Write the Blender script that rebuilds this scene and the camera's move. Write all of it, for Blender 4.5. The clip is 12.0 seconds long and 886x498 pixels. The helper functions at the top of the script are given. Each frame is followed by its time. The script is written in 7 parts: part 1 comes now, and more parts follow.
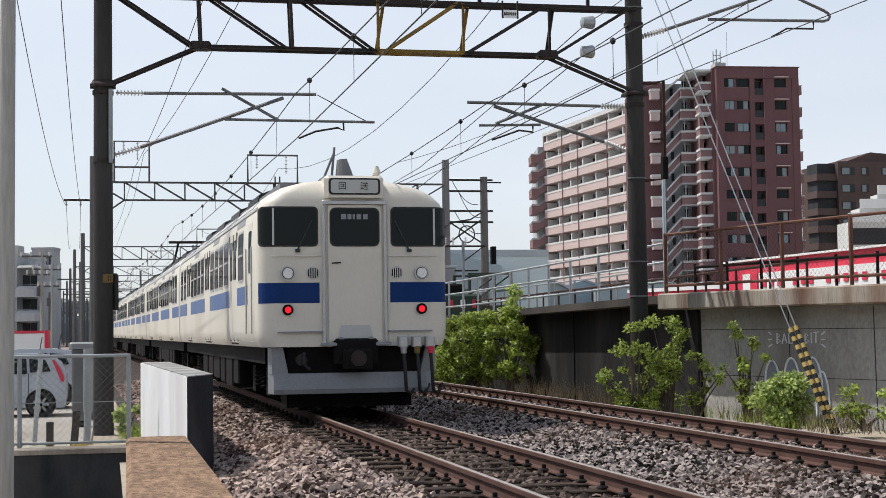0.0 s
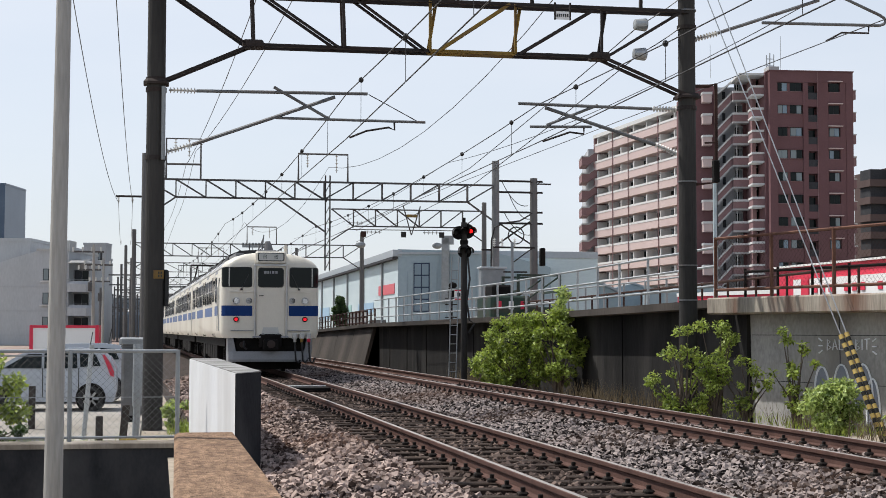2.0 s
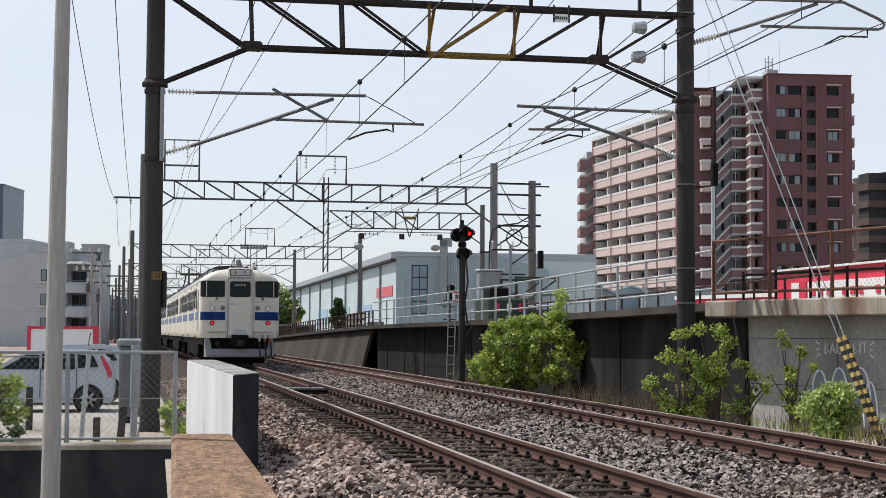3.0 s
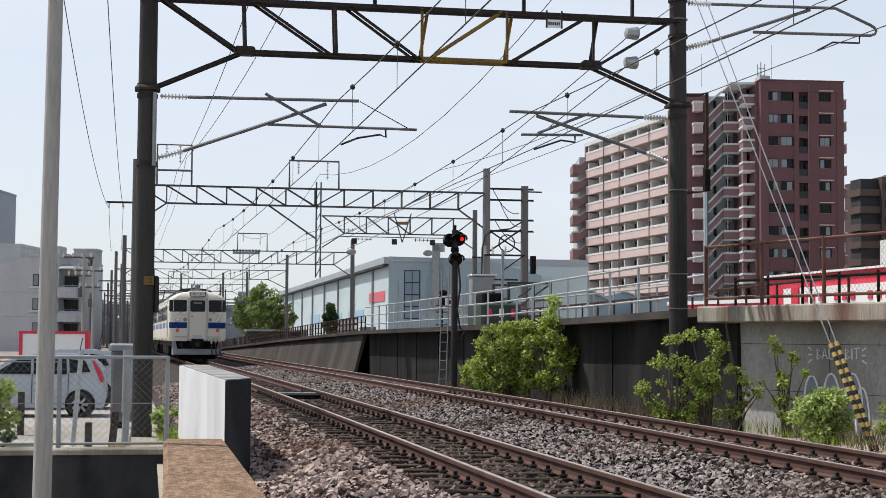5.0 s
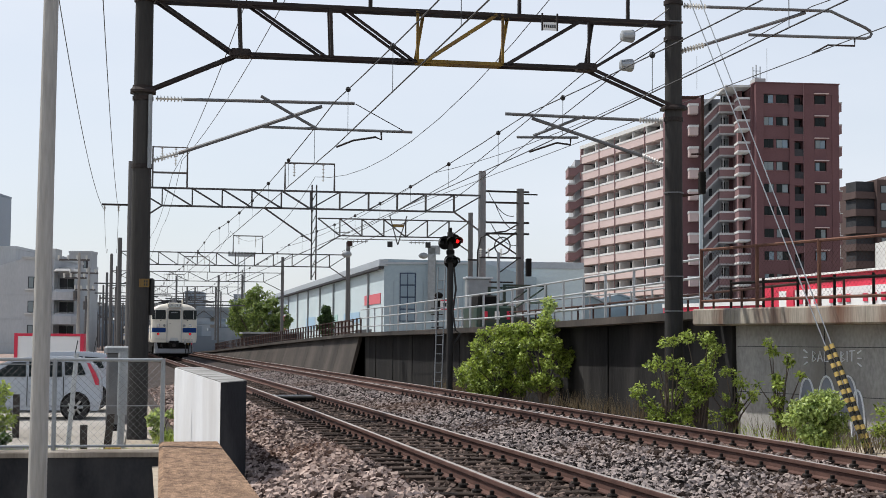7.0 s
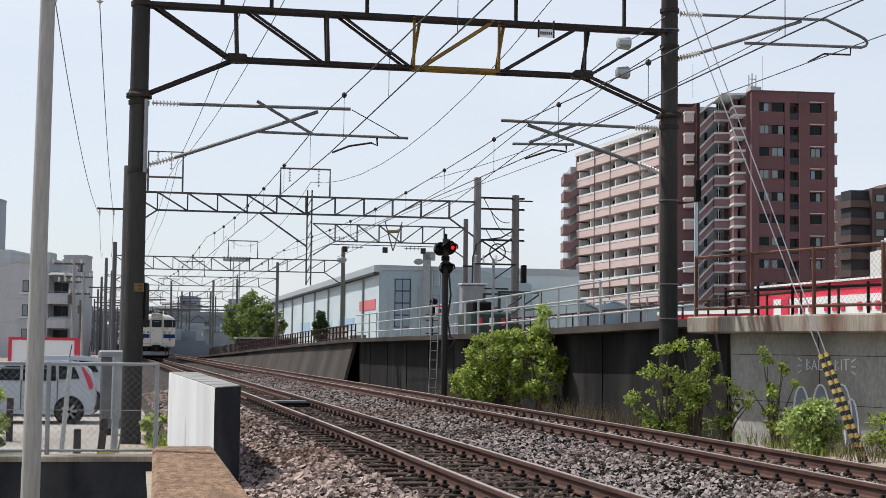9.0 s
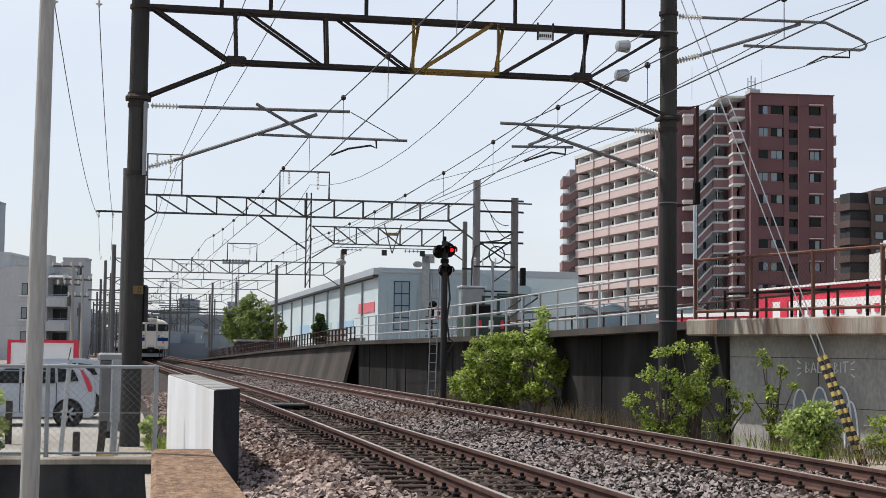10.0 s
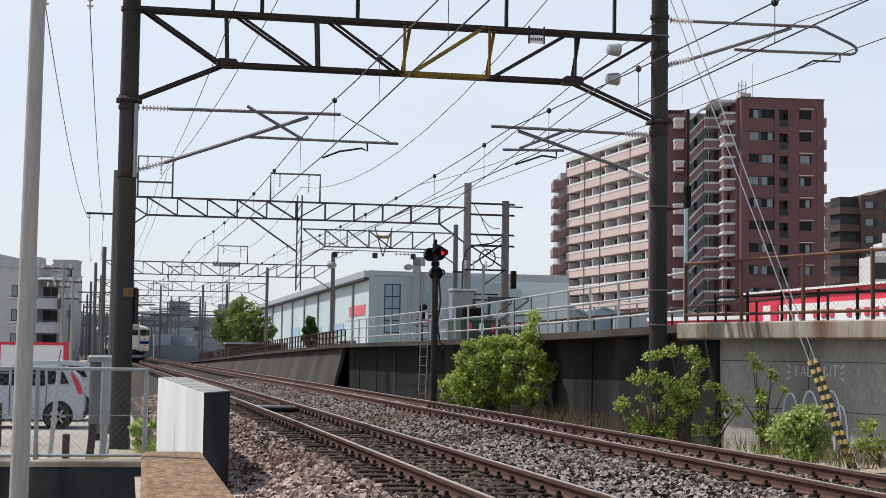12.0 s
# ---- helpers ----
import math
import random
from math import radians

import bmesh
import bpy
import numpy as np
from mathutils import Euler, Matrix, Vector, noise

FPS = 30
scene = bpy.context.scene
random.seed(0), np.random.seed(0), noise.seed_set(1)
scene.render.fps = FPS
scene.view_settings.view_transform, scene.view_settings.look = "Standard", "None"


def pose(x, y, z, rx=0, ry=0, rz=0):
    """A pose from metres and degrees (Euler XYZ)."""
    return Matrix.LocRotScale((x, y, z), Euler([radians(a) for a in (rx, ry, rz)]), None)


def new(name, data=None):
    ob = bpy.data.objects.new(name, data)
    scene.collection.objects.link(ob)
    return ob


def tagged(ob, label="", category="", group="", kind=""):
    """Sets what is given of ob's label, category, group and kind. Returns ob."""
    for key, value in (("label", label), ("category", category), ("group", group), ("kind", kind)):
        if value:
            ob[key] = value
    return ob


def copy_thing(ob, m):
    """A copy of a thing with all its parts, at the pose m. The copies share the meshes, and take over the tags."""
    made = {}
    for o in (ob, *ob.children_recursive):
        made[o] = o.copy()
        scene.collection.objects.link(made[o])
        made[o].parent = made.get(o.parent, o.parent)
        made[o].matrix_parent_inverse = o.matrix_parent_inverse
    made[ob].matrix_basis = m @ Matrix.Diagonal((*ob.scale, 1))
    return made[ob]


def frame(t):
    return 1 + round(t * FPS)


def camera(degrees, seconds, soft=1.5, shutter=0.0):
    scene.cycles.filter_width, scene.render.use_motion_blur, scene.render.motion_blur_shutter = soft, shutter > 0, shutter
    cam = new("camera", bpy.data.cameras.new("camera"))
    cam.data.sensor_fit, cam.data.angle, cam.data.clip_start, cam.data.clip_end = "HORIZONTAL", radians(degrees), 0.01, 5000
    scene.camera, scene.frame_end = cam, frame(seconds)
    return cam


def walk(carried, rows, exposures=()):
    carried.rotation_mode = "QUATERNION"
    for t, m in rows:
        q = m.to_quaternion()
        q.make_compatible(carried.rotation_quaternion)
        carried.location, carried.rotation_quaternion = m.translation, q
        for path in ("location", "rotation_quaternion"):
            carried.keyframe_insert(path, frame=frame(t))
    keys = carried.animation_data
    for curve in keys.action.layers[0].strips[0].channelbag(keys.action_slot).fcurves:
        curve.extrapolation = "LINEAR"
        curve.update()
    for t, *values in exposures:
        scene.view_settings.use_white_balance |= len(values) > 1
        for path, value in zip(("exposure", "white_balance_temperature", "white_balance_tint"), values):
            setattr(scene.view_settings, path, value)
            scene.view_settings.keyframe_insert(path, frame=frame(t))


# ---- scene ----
# ---- camera ----
cam = camera(31.84, 12.0, soft=0.8)
EYE = (0.0, 0.0, 1.268)
PATH = [
    (0.0, 92.984, 0.757, -12.143),
    (0.5, 93.018, 0.382, -11.425),
    (1.0, 92.990, 0.239, -10.942),
    (1.5, 92.984, 0.061, -10.577),
    (2.0, 93.017, -0.136, -10.379),
    (2.5, 93.066, -0.283, -10.370),
    (3.0, 93.098, -0.320, -10.456),
    (5.0, 93.293, -0.383, -10.735),
    (5.5, 93.324, -0.437, -10.803),
    (6.0, 93.327, -0.477, -10.832),
    (6.5, 93.345, -0.423, -10.845),
    (7.0, 93.386, -0.389, -10.899),
    (9.0, 93.615, -0.722, -11.099),
    (9.5, 93.642, -0.731, -11.111),
    (10.0, 93.712, -0.722, -11.129),
    (10.5, 93.821, -0.812, -11.187),
    (11.0, 93.880, -0.810, -11.274),
    (11.5, 93.856, -0.848, -11.386),
    (12.0, 93.827, -0.836, -11.478),
]
walk(cam, [(t, pose(*EYE, rx, ry, rz)) for t, rx, ry, rz in PATH])

# ---- light ----
SUN_TO = Vector((-0.43, 0.30, 0.85)).normalized()
sun = new("sun", bpy.data.lights.new("sun", "SUN"))
sun.data.energy, sun.data.angle, sun.data.color = 5.0, radians(0.6), (1.0, 0.96, 0.90)
sun.rotation_euler = SUN_TO.to_track_quat("Z", "Y").to_euler()
sky_world = bpy.data.worlds.new("sky")
scene.world = sky_world
sky_world.use_nodes = True
wn = sky_world.node_tree
wn.nodes.clear()
wout, wbg, wsky = (wn.nodes.new("ShaderNode" + n) for n in ("OutputWorld", "Background", "TexSky"))
wsky.sky_type, wsky.sun_disc = "NISHITA", False
wsky.sun_elevation = math.asin(SUN_TO.z)
wsky.sun_rotation = math.atan2(SUN_TO.x, SUN_TO.y)
wsky.air_density, wsky.dust_density, wsky.ozone_density = 1.0, 1.2, 1.0
# thin white haze with faint cloud over the blue
whaze, wnoise, wramp, wco, wmap = (wn.nodes.new("ShaderNode" + n) for n in ("Mix", "TexNoise", "ValToRGB", "TexCoord", "Mapping"))
whaze.data_type = "RGBA"
wmap.inputs["Scale"].default_value = (1.0, 1.0, 3.0)
wnoise.inputs["Scale"].default_value, wnoise.inputs["Detail"].default_value = 2.2, 6
wramp.color_ramp.elements[0].position, wramp.color_ramp.elements[1].position = 0.35, 0.75
wramp.color_ramp.elements[0].color, wramp.color_ramp.elements[1].color = (0.62,) * 3 + (1,), (0.95,) * 3 + (1,)
wn.links.new(wco.outputs["Generated"], wmap.inputs[0])
wn.links.new(wmap.outputs[0], wnoise.inputs["Vector"])
wn.links.new(wnoise.outputs[0], wramp.inputs[0])
# the haze thins from the horizon to the zenith
wsep, wthin, wmul = (wn.nodes.new("ShaderNode" + n) for n in ("SeparateXYZ", "ValToRGB", "Mix"))
wthin.color_ramp.elements[0].position, wthin.color_ramp.elements[1].position = 0.22, 0.85
wthin.color_ramp.elements[0].color, wthin.color_ramp.elements[1].color = (1, 1, 1, 1), (0.3, 0.3, 0.3, 1)
wmul.data_type, wmul.blend_type = "RGBA", "MULTIPLY"
wmul.inputs[0].default_value = 1.0
wn.links.new(wco.outputs["Generated"], wsep.inputs[0])
wn.links.new(wsep.outputs["Z"], wthin.inputs[0])
wn.links.new(wramp.outputs[0], wmul.inputs[6])
wn.links.new(wthin.outputs[0], wmul.inputs[7])
wn.links.new(wmul.outputs[2], whaze.inputs[0])
wn.links.new(wsky.outputs[0], whaze.inputs[6])
whaze.inputs[7].default_value = (6.45, 6.82, 7.5, 1)
wbg.inputs[1].default_value = 0.13
wn.links.new(whaze.outputs[2], wbg.inputs[0])
wn.links.new(wbg.outputs[0], wout.inputs[0])
scene.view_settings.exposure = 0.0


# ---- materials ----
def surface(name, c1, c2, rough=0.7, metal=0.0, scale=2.0, fine=40.0, bump=0.15, streak=(1, 1, 1), dirt=None, dirt_amount=0.45, island=0.0, world=False):
    """A worn surface: two colours mixed at a coarse and a fine scale, fine relief, patches of dirt."""
    m = bpy.data.materials.new(name)
    m.use_nodes = True
    nt = m.node_tree
    b = nt.nodes["Principled BSDF"]
    add = lambda kind: nt.nodes.new("ShaderNode" + kind)
    if world:
        co = add("NewGeometry").outputs["Position"]
    else:
        co = add("TexCoord").outputs["Object"]
    mp = add("Mapping")
    mp.inputs["Scale"].default_value = streak
    nt.links.new(co, mp.inputs[0])
    n1, n2 = add("TexNoise"), add("TexNoise")
    for n, s, d in ((n1, scale, 5), (n2, fine, 3)):
        n.inputs["Scale"].default_value, n.inputs["Detail"].default_value = s, d
        nt.links.new(mp.outputs[0], n.inputs["Vector"])
    ramp = add("ValToRGB")
    ramp.color_ramp.elements[0].position, ramp.color_ramp.elements[1].position = 0.3, 0.7
    ramp.color_ramp.elements[0].color, ramp.color_ramp.elements[1].color = (*c1, 1), (*c2, 1)
    mixn = add("Math")
    mixn.operation = "MULTIPLY_ADD"
    mixn.inputs[1].default_value = 0.45
    nt.links.new(n2.outputs[0], mixn.inputs[0])
    half = add("Math")
    half.operation = "MULTIPLY"
    half.inputs[1].default_value = 0.55
    nt.links.new(n1.outputs[0], half.inputs[0])
    nt.links.new(half.outputs[0], mixn.inputs[2])
    fac = mixn.outputs[0]
    if island:
        geo = add("NewGeometry")
        isl = add("Math")
        isl.operation = "MULTIPLY_ADD"
        isl.inputs[1].default_value = island
        sub = add("Math")
        sub.operation = "SUBTRACT"
        sub.inputs[1].default_value = island / 2
        nt.links.new(geo.outputs["Random Per Island"], isl.inputs[0])
        nt.links.new(fac, sub.inputs[0])
        nt.links.new(sub.outputs[0], isl.inputs[2])
        fac = isl.outputs[0]
    nt.links.new(fac, ramp.inputs[0])
    col = ramp.outputs[0]
    if dirt:
        n3 = add("TexNoise")
        n3.inputs["Scale"].default_value, n3.inputs["Detail"].default_value = scale * 0.45, 6
        nt.links.new(mp.outputs[0], n3.inputs["Vector"])
        r3 = add("ValToRGB")
        r3.color_ramp.elements[0].position, r3.color_ramp.elements[1].position = 0.47, 0.68
        r3.color_ramp.elements[1].color = (dirt_amount * 2,) * 3 + (1,)
        nt.links.new(n3.outputs[0], r3.inputs[0])
        mx = add("Mix")
        mx.data_type = "RGBA"
        nt.links.new(r3.outputs[0], mx.inputs[0])
        nt.links.new(col, mx.inputs[6])
        mx.inputs[7].default_value = (*dirt, 1)
        col = mx.outputs[2]
    nt.links.new(col, b.inputs["Base Color"])
    b.inputs["Roughness"].default_value, b.inputs["Metallic"].default_value = rough, metal
    b.inputs["Specular IOR Level"].default_value = 0.15 if rough > 0.62 else 0.4
    if bump:
        bp = add("Bump")
        bp.inputs["Strength"].default_value, bp.inputs["Distance"].default_value = bump, 0.02
        nt.links.new(n2.outputs[0], bp.inputs["Height"])
        nt.links.new(bp.outputs[0], b.inputs["Normal"])
    return m


def glow(name, color, strength):
    m = bpy.data.materials.new(name)
    m.use_nodes = True
    b = m.node_tree.nodes["Principled BSDF"]
    b.inputs["Base Color"].default_value = (*color, 1)
    b.inputs["Emission Color"].default_value, b.inputs["Emission Strength"].default_value = (*color, 1), strength
    return m


def glossy(name, color, rough=0.06, coat=0.0, spec=0.5):
    m = bpy.data.materials.new(name)
    m.use_nodes = True
    b = m.node_tree.nodes["Principled BSDF"]
    b.inputs["Base Color"].default_value = (*color, 1)
    b.inputs["Roughness"].default_value, b.inputs["Coat Weight"].default_value = rough, coat
    b.inputs["Specular IOR Level"].default_value = spec
    return m


BALLAST = surface("ballast", (0.030, 0.020, 0.017), (0.44, 0.345, 0.30), 0.95, 0, 0.6, 9, 0.5, island=0.6, world=True, dirt=(0.16, 0.085, 0.055), dirt_amount=0.22)
BALLAST_GREY = surface("grey ballast", (0.012, 0.009, 0.008), (0.36, 0.305, 0.282), 0.95, 0, 0.35, 9, 0.5, island=0.85, world=True, dirt=(0.13, 0.078, 0.054), dirt_amount=0.35)
BALLAST_DARK = surface("oily ballast", (0.020, 0.014, 0.011), (0.17, 0.125, 0.105), 0.95, 0, 0.6, 9, 0.5, island=0.7, world=True)
# Near-black colour carries the shadow of the gaps between stones.
BALLAST_BED = surface("ballast bed with gap shadow", (0.010, 0.008, 0.007), (0.075, 0.058, 0.05), 0.95, 0, 1.0, 22, 1.0, world=True)
SOIL = surface("soil", (0.20, 0.165, 0.125), (0.42, 0.37, 0.30), 0.95, 0, 0.15, 8, 0.4, world=True)
LOT = surface("lot paving", (0.27, 0.25, 0.225), (0.38, 0.36, 0.325), 0.95, 0, 0.5, 14, 0.3, world=True, dirt=(0.22, 0.2, 0.17))
RAIL_SIDE = surface("rusty rail", (0.055, 0.029, 0.024), (0.125, 0.070, 0.056), 0.8, 0.1, 3, 60, 0.2, world=True)
RAIL_TOP = surface("polished rail", (0.40, 0.345, 0.29), (0.54, 0.47, 0.41), 0.42, 1.0, 3, 30, 0.03, world=True)
SLEEPER = surface("old sleeper", (0.014, 0.010, 0.008), (0.058, 0.042, 0.034), 0.95, 0, 4, 34, 0.6, streak=(0.4, 2.5, 2.5), world=True, dirt=(0.12, 0.085, 0.066), dirt_amount=0.2)
CLIP = surface("rail clip", (0.012, 0.010, 0.010), (0.03, 0.024, 0.02), 0.8, 0.3, 8, 60, 0.2)
CONC = surface("weathered concrete", (0.22, 0.21, 0.19), (0.40, 0.38, 0.34), 0.92, 0, 0.5, 18, 0.3, streak=(1, 1, 0.25), dirt=(0.10, 0.09, 0.08), dirt_amount=0.3, world=True)
# Soot plus the overhang's shade, both held in one near-black tone.
CONC_DARK = surface("soot and shade concrete", (0.003, 0.003, 0.0035), (0.016, 0.0155, 0.0155), 0.95, 0, 1.5, 18, 0.4, streak=(1, 1.0, 0.22), dirt=(0.055, 0.052, 0.049), dirt_amount=0.3, world=True)
DECK = surface("rust streaked concrete", (0.17, 0.15, 0.125), (0.44, 0.395, 0.33), 0.92, 0, 3.4, 30, 0.5, streak=(1, 0.9, 0.12), dirt=(0.12, 0.042, 0.022), dirt_amount=0.45, world=True)
LEDGE = surface("brown coping", (0.045, 0.025, 0.016), (0.41, 0.27, 0.175), 0.95, 0, 16, 70, 1.0, streak=(1, 0.4, 1), world=True, dirt=(0.10, 0.062, 0.042), dirt_amount=0.3)
LEDGE_SIDE = surface("stained concrete", (0.22, 0.19, 0.16), (0.42, 0.38, 0.32), 0.92, 0, 2, 30, 0.3, streak=(1, 1, 0.2), world=True, dirt=(0.12, 0.1, 0.08))
WHITEWASH = surface("white painted concrete", (0.56, 0.575, 0.60), (0.67, 0.68, 0.69), 0.8, 0, 1.6, 25, 0.15, streak=(0.8, 0.55, 0.3), world=True, dirt=(0.42, 0.41, 0.40), dirt_amount=0.3)
BLACKWALL = surface("black concrete", (0.008, 0.009, 0.012), (0.022, 0.023, 0.027), 0.7, 0, 2, 25, 0.2, streak=(1, 0.7, 0.5), world=True, dirt=(0.09, 0.09, 0.09), dirt_amount=0.25)
GREYTOP = surface("grey wall top", (0.20, 0.20, 0.20), (0.34, 0.335, 0.32), 0.9, 0, 3, 30, 0.3, world=True, dirt=(0.1, 0.1, 0.09))
MAST = surface("dark mast", (0.019, 0.0185, 0.018), (0.042, 0.040, 0.038), 0.75, 0.0, 1.2, 25, 0.15, streak=(1, 1, 0.15), dirt=(0.09, 0.085, 0.08), dirt_amount=0.2, world=True)
STEEL = surface("weathered steel", (0.020, 0.017, 0.0165), (0.05, 0.043, 0.040), 0.7, 0.1, 3, 40, 0.15, world=True, dirt=(0.05, 0.03, 0.025), dirt_amount=0.25)
RUST = surface("rusty steel", (0.030, 0.019, 0.017), (0.078, 0.043, 0.035), 0.85, 0.2, 3, 40, 0.25, world=True)
YELLOW = surface("faded yellow steel", (0.17, 0.105, 0.025), (0.28, 0.18, 0.045), 0.7, 0, 3, 40, 0.15, world=True, dirt=(0.14, 0.09, 0.05))
GALV = surface("galvanized steel", (0.30, 0.32, 0.33), (0.46, 0.48, 0.49), 0.5, 0.6, 3, 40, 0.08, world=True)
GALV_DULL = surface("dull galvanized steel", (0.20, 0.215, 0.225), (0.32, 0.34, 0.35), 0.6, 0.4, 3, 40, 0.08, world=True)
POLE_GREY = surface("grey pole", (0.28, 0.275, 0.26), (0.46, 0.45, 0.43), 0.7, 0.2, 1.5, 30, 0.1, streak=(1, 1, 0.12), world=True, dirt=(0.17, 0.12, 0.09), dirt_amount=0.35)
WIRE = glossy("copper wire", (0.03, 0.028, 0.027), 0.55)
PORCELAIN = glossy("porcelain", (0.50, 0.49, 0.46), 0.3)
CREAM = surface("cream paint", (0.58, 0.545, 0.465), (0.65, 0.615, 0.535), 0.38, 0, 1.2, 30, 0.03, streak=(1, 1, 0.4), dirt=(0.40, 0.35, 0.28), dirt_amount=0.2)
# Lighter copy of the stripe blue: sun on the car's side put into colour.
BLUE_SUNLIT = surface("sunlit blue paint", (0.035, 0.085, 0.22), (0.06, 0.12, 0.28), 0.5, 0, 2, 30, 0.03, dirt=(0.12, 0.15, 0.2), dirt_amount=0.2)
BLUE = surface("blue paint", (0.003, 0.026, 0.120), (0.006, 0.036, 0.150), 0.66, 0, 2, 30, 0.03, dirt=(0.03, 0.05, 0.13), dirt_amount=0.12)
GREYSKIRT = surface("grey paint", (0.18, 0.187, 0.20), (0.25, 0.258, 0.27), 0.5, 0, 2, 30, 0.05, dirt=(0.2, 0.19, 0.18), dirt_amount=0.2)
UNDER = surface("underframe", (0.004, 0.004, 0.004), (0.014, 0.012, 0.011), 0.85, 0.1, 4, 40, 0.2)
RUBBER = surface("black rubber", (0.008, 0.008, 0.008), (0.02, 0.02, 0.02), 0.6, 0, 8, 60, 0.1)
GLASS = glossy("dark window glass", (0.006, 0.010, 0.010), 0.05, 0.0, 0.16)
PALE_GLASS = glossy("pale window glass", (0.17, 0.205, 0.215), 0.12)
LAMP_RED = glow("red tail light", (0.8, 0.006, 0.02), 0.8)
SIGNAL_RED = glow("red signal", (1.0, 0.01, 0.01), 1.2)
LENS = surface("clear lens", (0.45, 0.46, 0.46), (0.7, 0.71, 0.70), 0.12, 0.7, 14, 40, 0.4)
SILVER = surface("silver trim", (0.36, 0.36, 0.35), (0.5, 0.5, 0.49), 0.4, 0.6, 4, 40, 0.05)
BLIND = surface("grey blind", (0.42, 0.43, 0.41), (0.48, 0.49, 0.47), 0.6, 0, 4, 30, 0.02)
INK = glossy("dark ink", (0.02, 0.025, 0.025), 0.6)
PALE_INK = glossy("pale ink", (0.62, 0.66, 0.66), 0.6)
ROOF_GREY = surface("roof grey", (0.13, 0.13, 0.135), (0.22, 0.22, 0.22), 0.8, 0, 2, 30, 0.1)
ROOF_PALE = surface("mottled pale roof", (0.30, 0.32, 0.35), (0.52, 0.535, 0.55), 0.6, 0, 2.2, 20, 0.08, streak=(1, 0.5, 1), dirt=(0.13, 0.14, 0.17), dirt_amount=0.35)
RED = surface("red cladding", (0.54, 0.022, 0.055), (0.64, 0.035, 0.075), 0.55, 0, 1, 30, 0.05, world=True)
WHITE = surface("white paint", (0.68, 0.68, 0.67), (0.78, 0.78, 0.77), 0.6, 0, 1, 30, 0.04, world=True)
CARWHITE = glossy("white car paint", (0.40, 0.435, 0.48), 0.2, 0.6)
BROWN_TILE = surface("brown wall tile", (0.118, 0.060, 0.063), (0.152, 0.081, 0.085), 0.7, 0, 0.25, 6, 0.05, world=True)
MID_TILE = surface("mid brown wall tile", (0.20, 0.122, 0.122), (0.26, 0.162, 0.162), 0.72, 0, 0.25, 6, 0.05, world=True)
PINK_TILE = surface("pink wall tile", (0.47, 0.365, 0.345), (0.54, 0.435, 0.41), 0.75, 0, 0.25, 6, 0.05, world=True)
PLASTER = surface("pale render", (0.50, 0.50, 0.485), (0.60, 0.60, 0.585), 0.85, 0, 0.3, 6, 0.05, streak=(1, 1, 0.3), world=True)
GREYBLUE = surface("grey blue cladding", (0.24, 0.31, 0.35), (0.30, 0.37, 0.41), 0.6, 0, 0.1, 3, 0.04, world=True)
PALEBLUE = surface("pale cladding", (0.42, 0.50, 0.53), (0.52, 0.60, 0.62), 0.6, 0, 0.1, 3, 0.04, streak=(1, 1, 4), world=True)
# Dark grey of openings and joints; also the shade in galleries and bands.
SHADE = surface("dark openings and shade", (0.03, 0.032, 0.035), (0.06, 0.06, 0.065), 0.8, 0, 0.3, 4, 0.0, world=True)
SHEDROOF = surface("metal roof", (0.30, 0.33, 0.36), (0.38, 0.41, 0.44), 0.45, 0.2, 0.1, 3, 0.04, world=True)
# Far copy of the steel, distance haze mixed into its colour.
FAR_STEEL = surface("haze paled steel", (0.075, 0.072, 0.072), (0.125, 0.12, 0.118), 0.75, 0, 2, 20, 0.1, world=True, dirt=(0.1, 0.07, 0.06), dirt_amount=0.2)
# Far masts, paled against the near ones in the same way.
FAR_MAST = surface("haze paled concrete mast", (0.085, 0.083, 0.083), (0.145, 0.142, 0.14), 0.8, 0, 1, 20, 0.1, streak=(1, 1, 0.2), world=True)
ARM = surface("dull bracket tube", (0.10, 0.105, 0.11), (0.17, 0.175, 0.18), 0.6, 0.2, 3, 40, 0.08, world=True, dirt=(0.09, 0.06, 0.05), dirt_amount=0.25)
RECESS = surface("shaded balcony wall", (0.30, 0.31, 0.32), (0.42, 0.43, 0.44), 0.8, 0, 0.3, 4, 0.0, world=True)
CONC_PALE = surface("pale abutment concrete", (0.24, 0.236, 0.226), (0.48, 0.47, 0.45), 0.92, 0, 1.3, 24, 0.4, streak=(1, 0.6, 0.4), dirt=(0.18, 0.165, 0.145), dirt_amount=0.38, world=True)
HOUSE_GREY = surface("grey house render", (0.36, 0.375, 0.39), (0.46, 0.475, 0.49), 0.85, 0, 0.3, 6, 0.05, streak=(1, 1, 0.3), world=True, dirt=(0.2, 0.2, 0.2), dirt_amount=0.25)
# Brown stains; the base is darkened further for the overhang's shadow.
CONC_BROWN = surface("brown stained concrete", (0.032, 0.028, 0.025), (0.095, 0.081, 0.071), 0.92, 0, 0.5, 14, 0.3, streak=(1, 1, 0.2), dirt=(0.03, 0.028, 0.026), dirt_amount=0.4, world=True)
CONC_GREY = surface("pale concrete post", (0.14, 0.143, 0.145), (0.22, 0.223, 0.225), 0.8, 0, 1, 20, 0.1, world=True)
# Pane colour holds a painted reflection of the sky.
SHED_GLASS = glossy("sky reflection window glass", (0.16, 0.22, 0.27), 0.1)
# Blue-grey wall colour with the distance haze painted in.
HAZE_GREY = surface("haze grey far walls", (0.14, 0.17, 0.20), (0.28, 0.315, 0.345), 0.85, 0, 0.05, 0.6, 0, island=0.8, world=True)
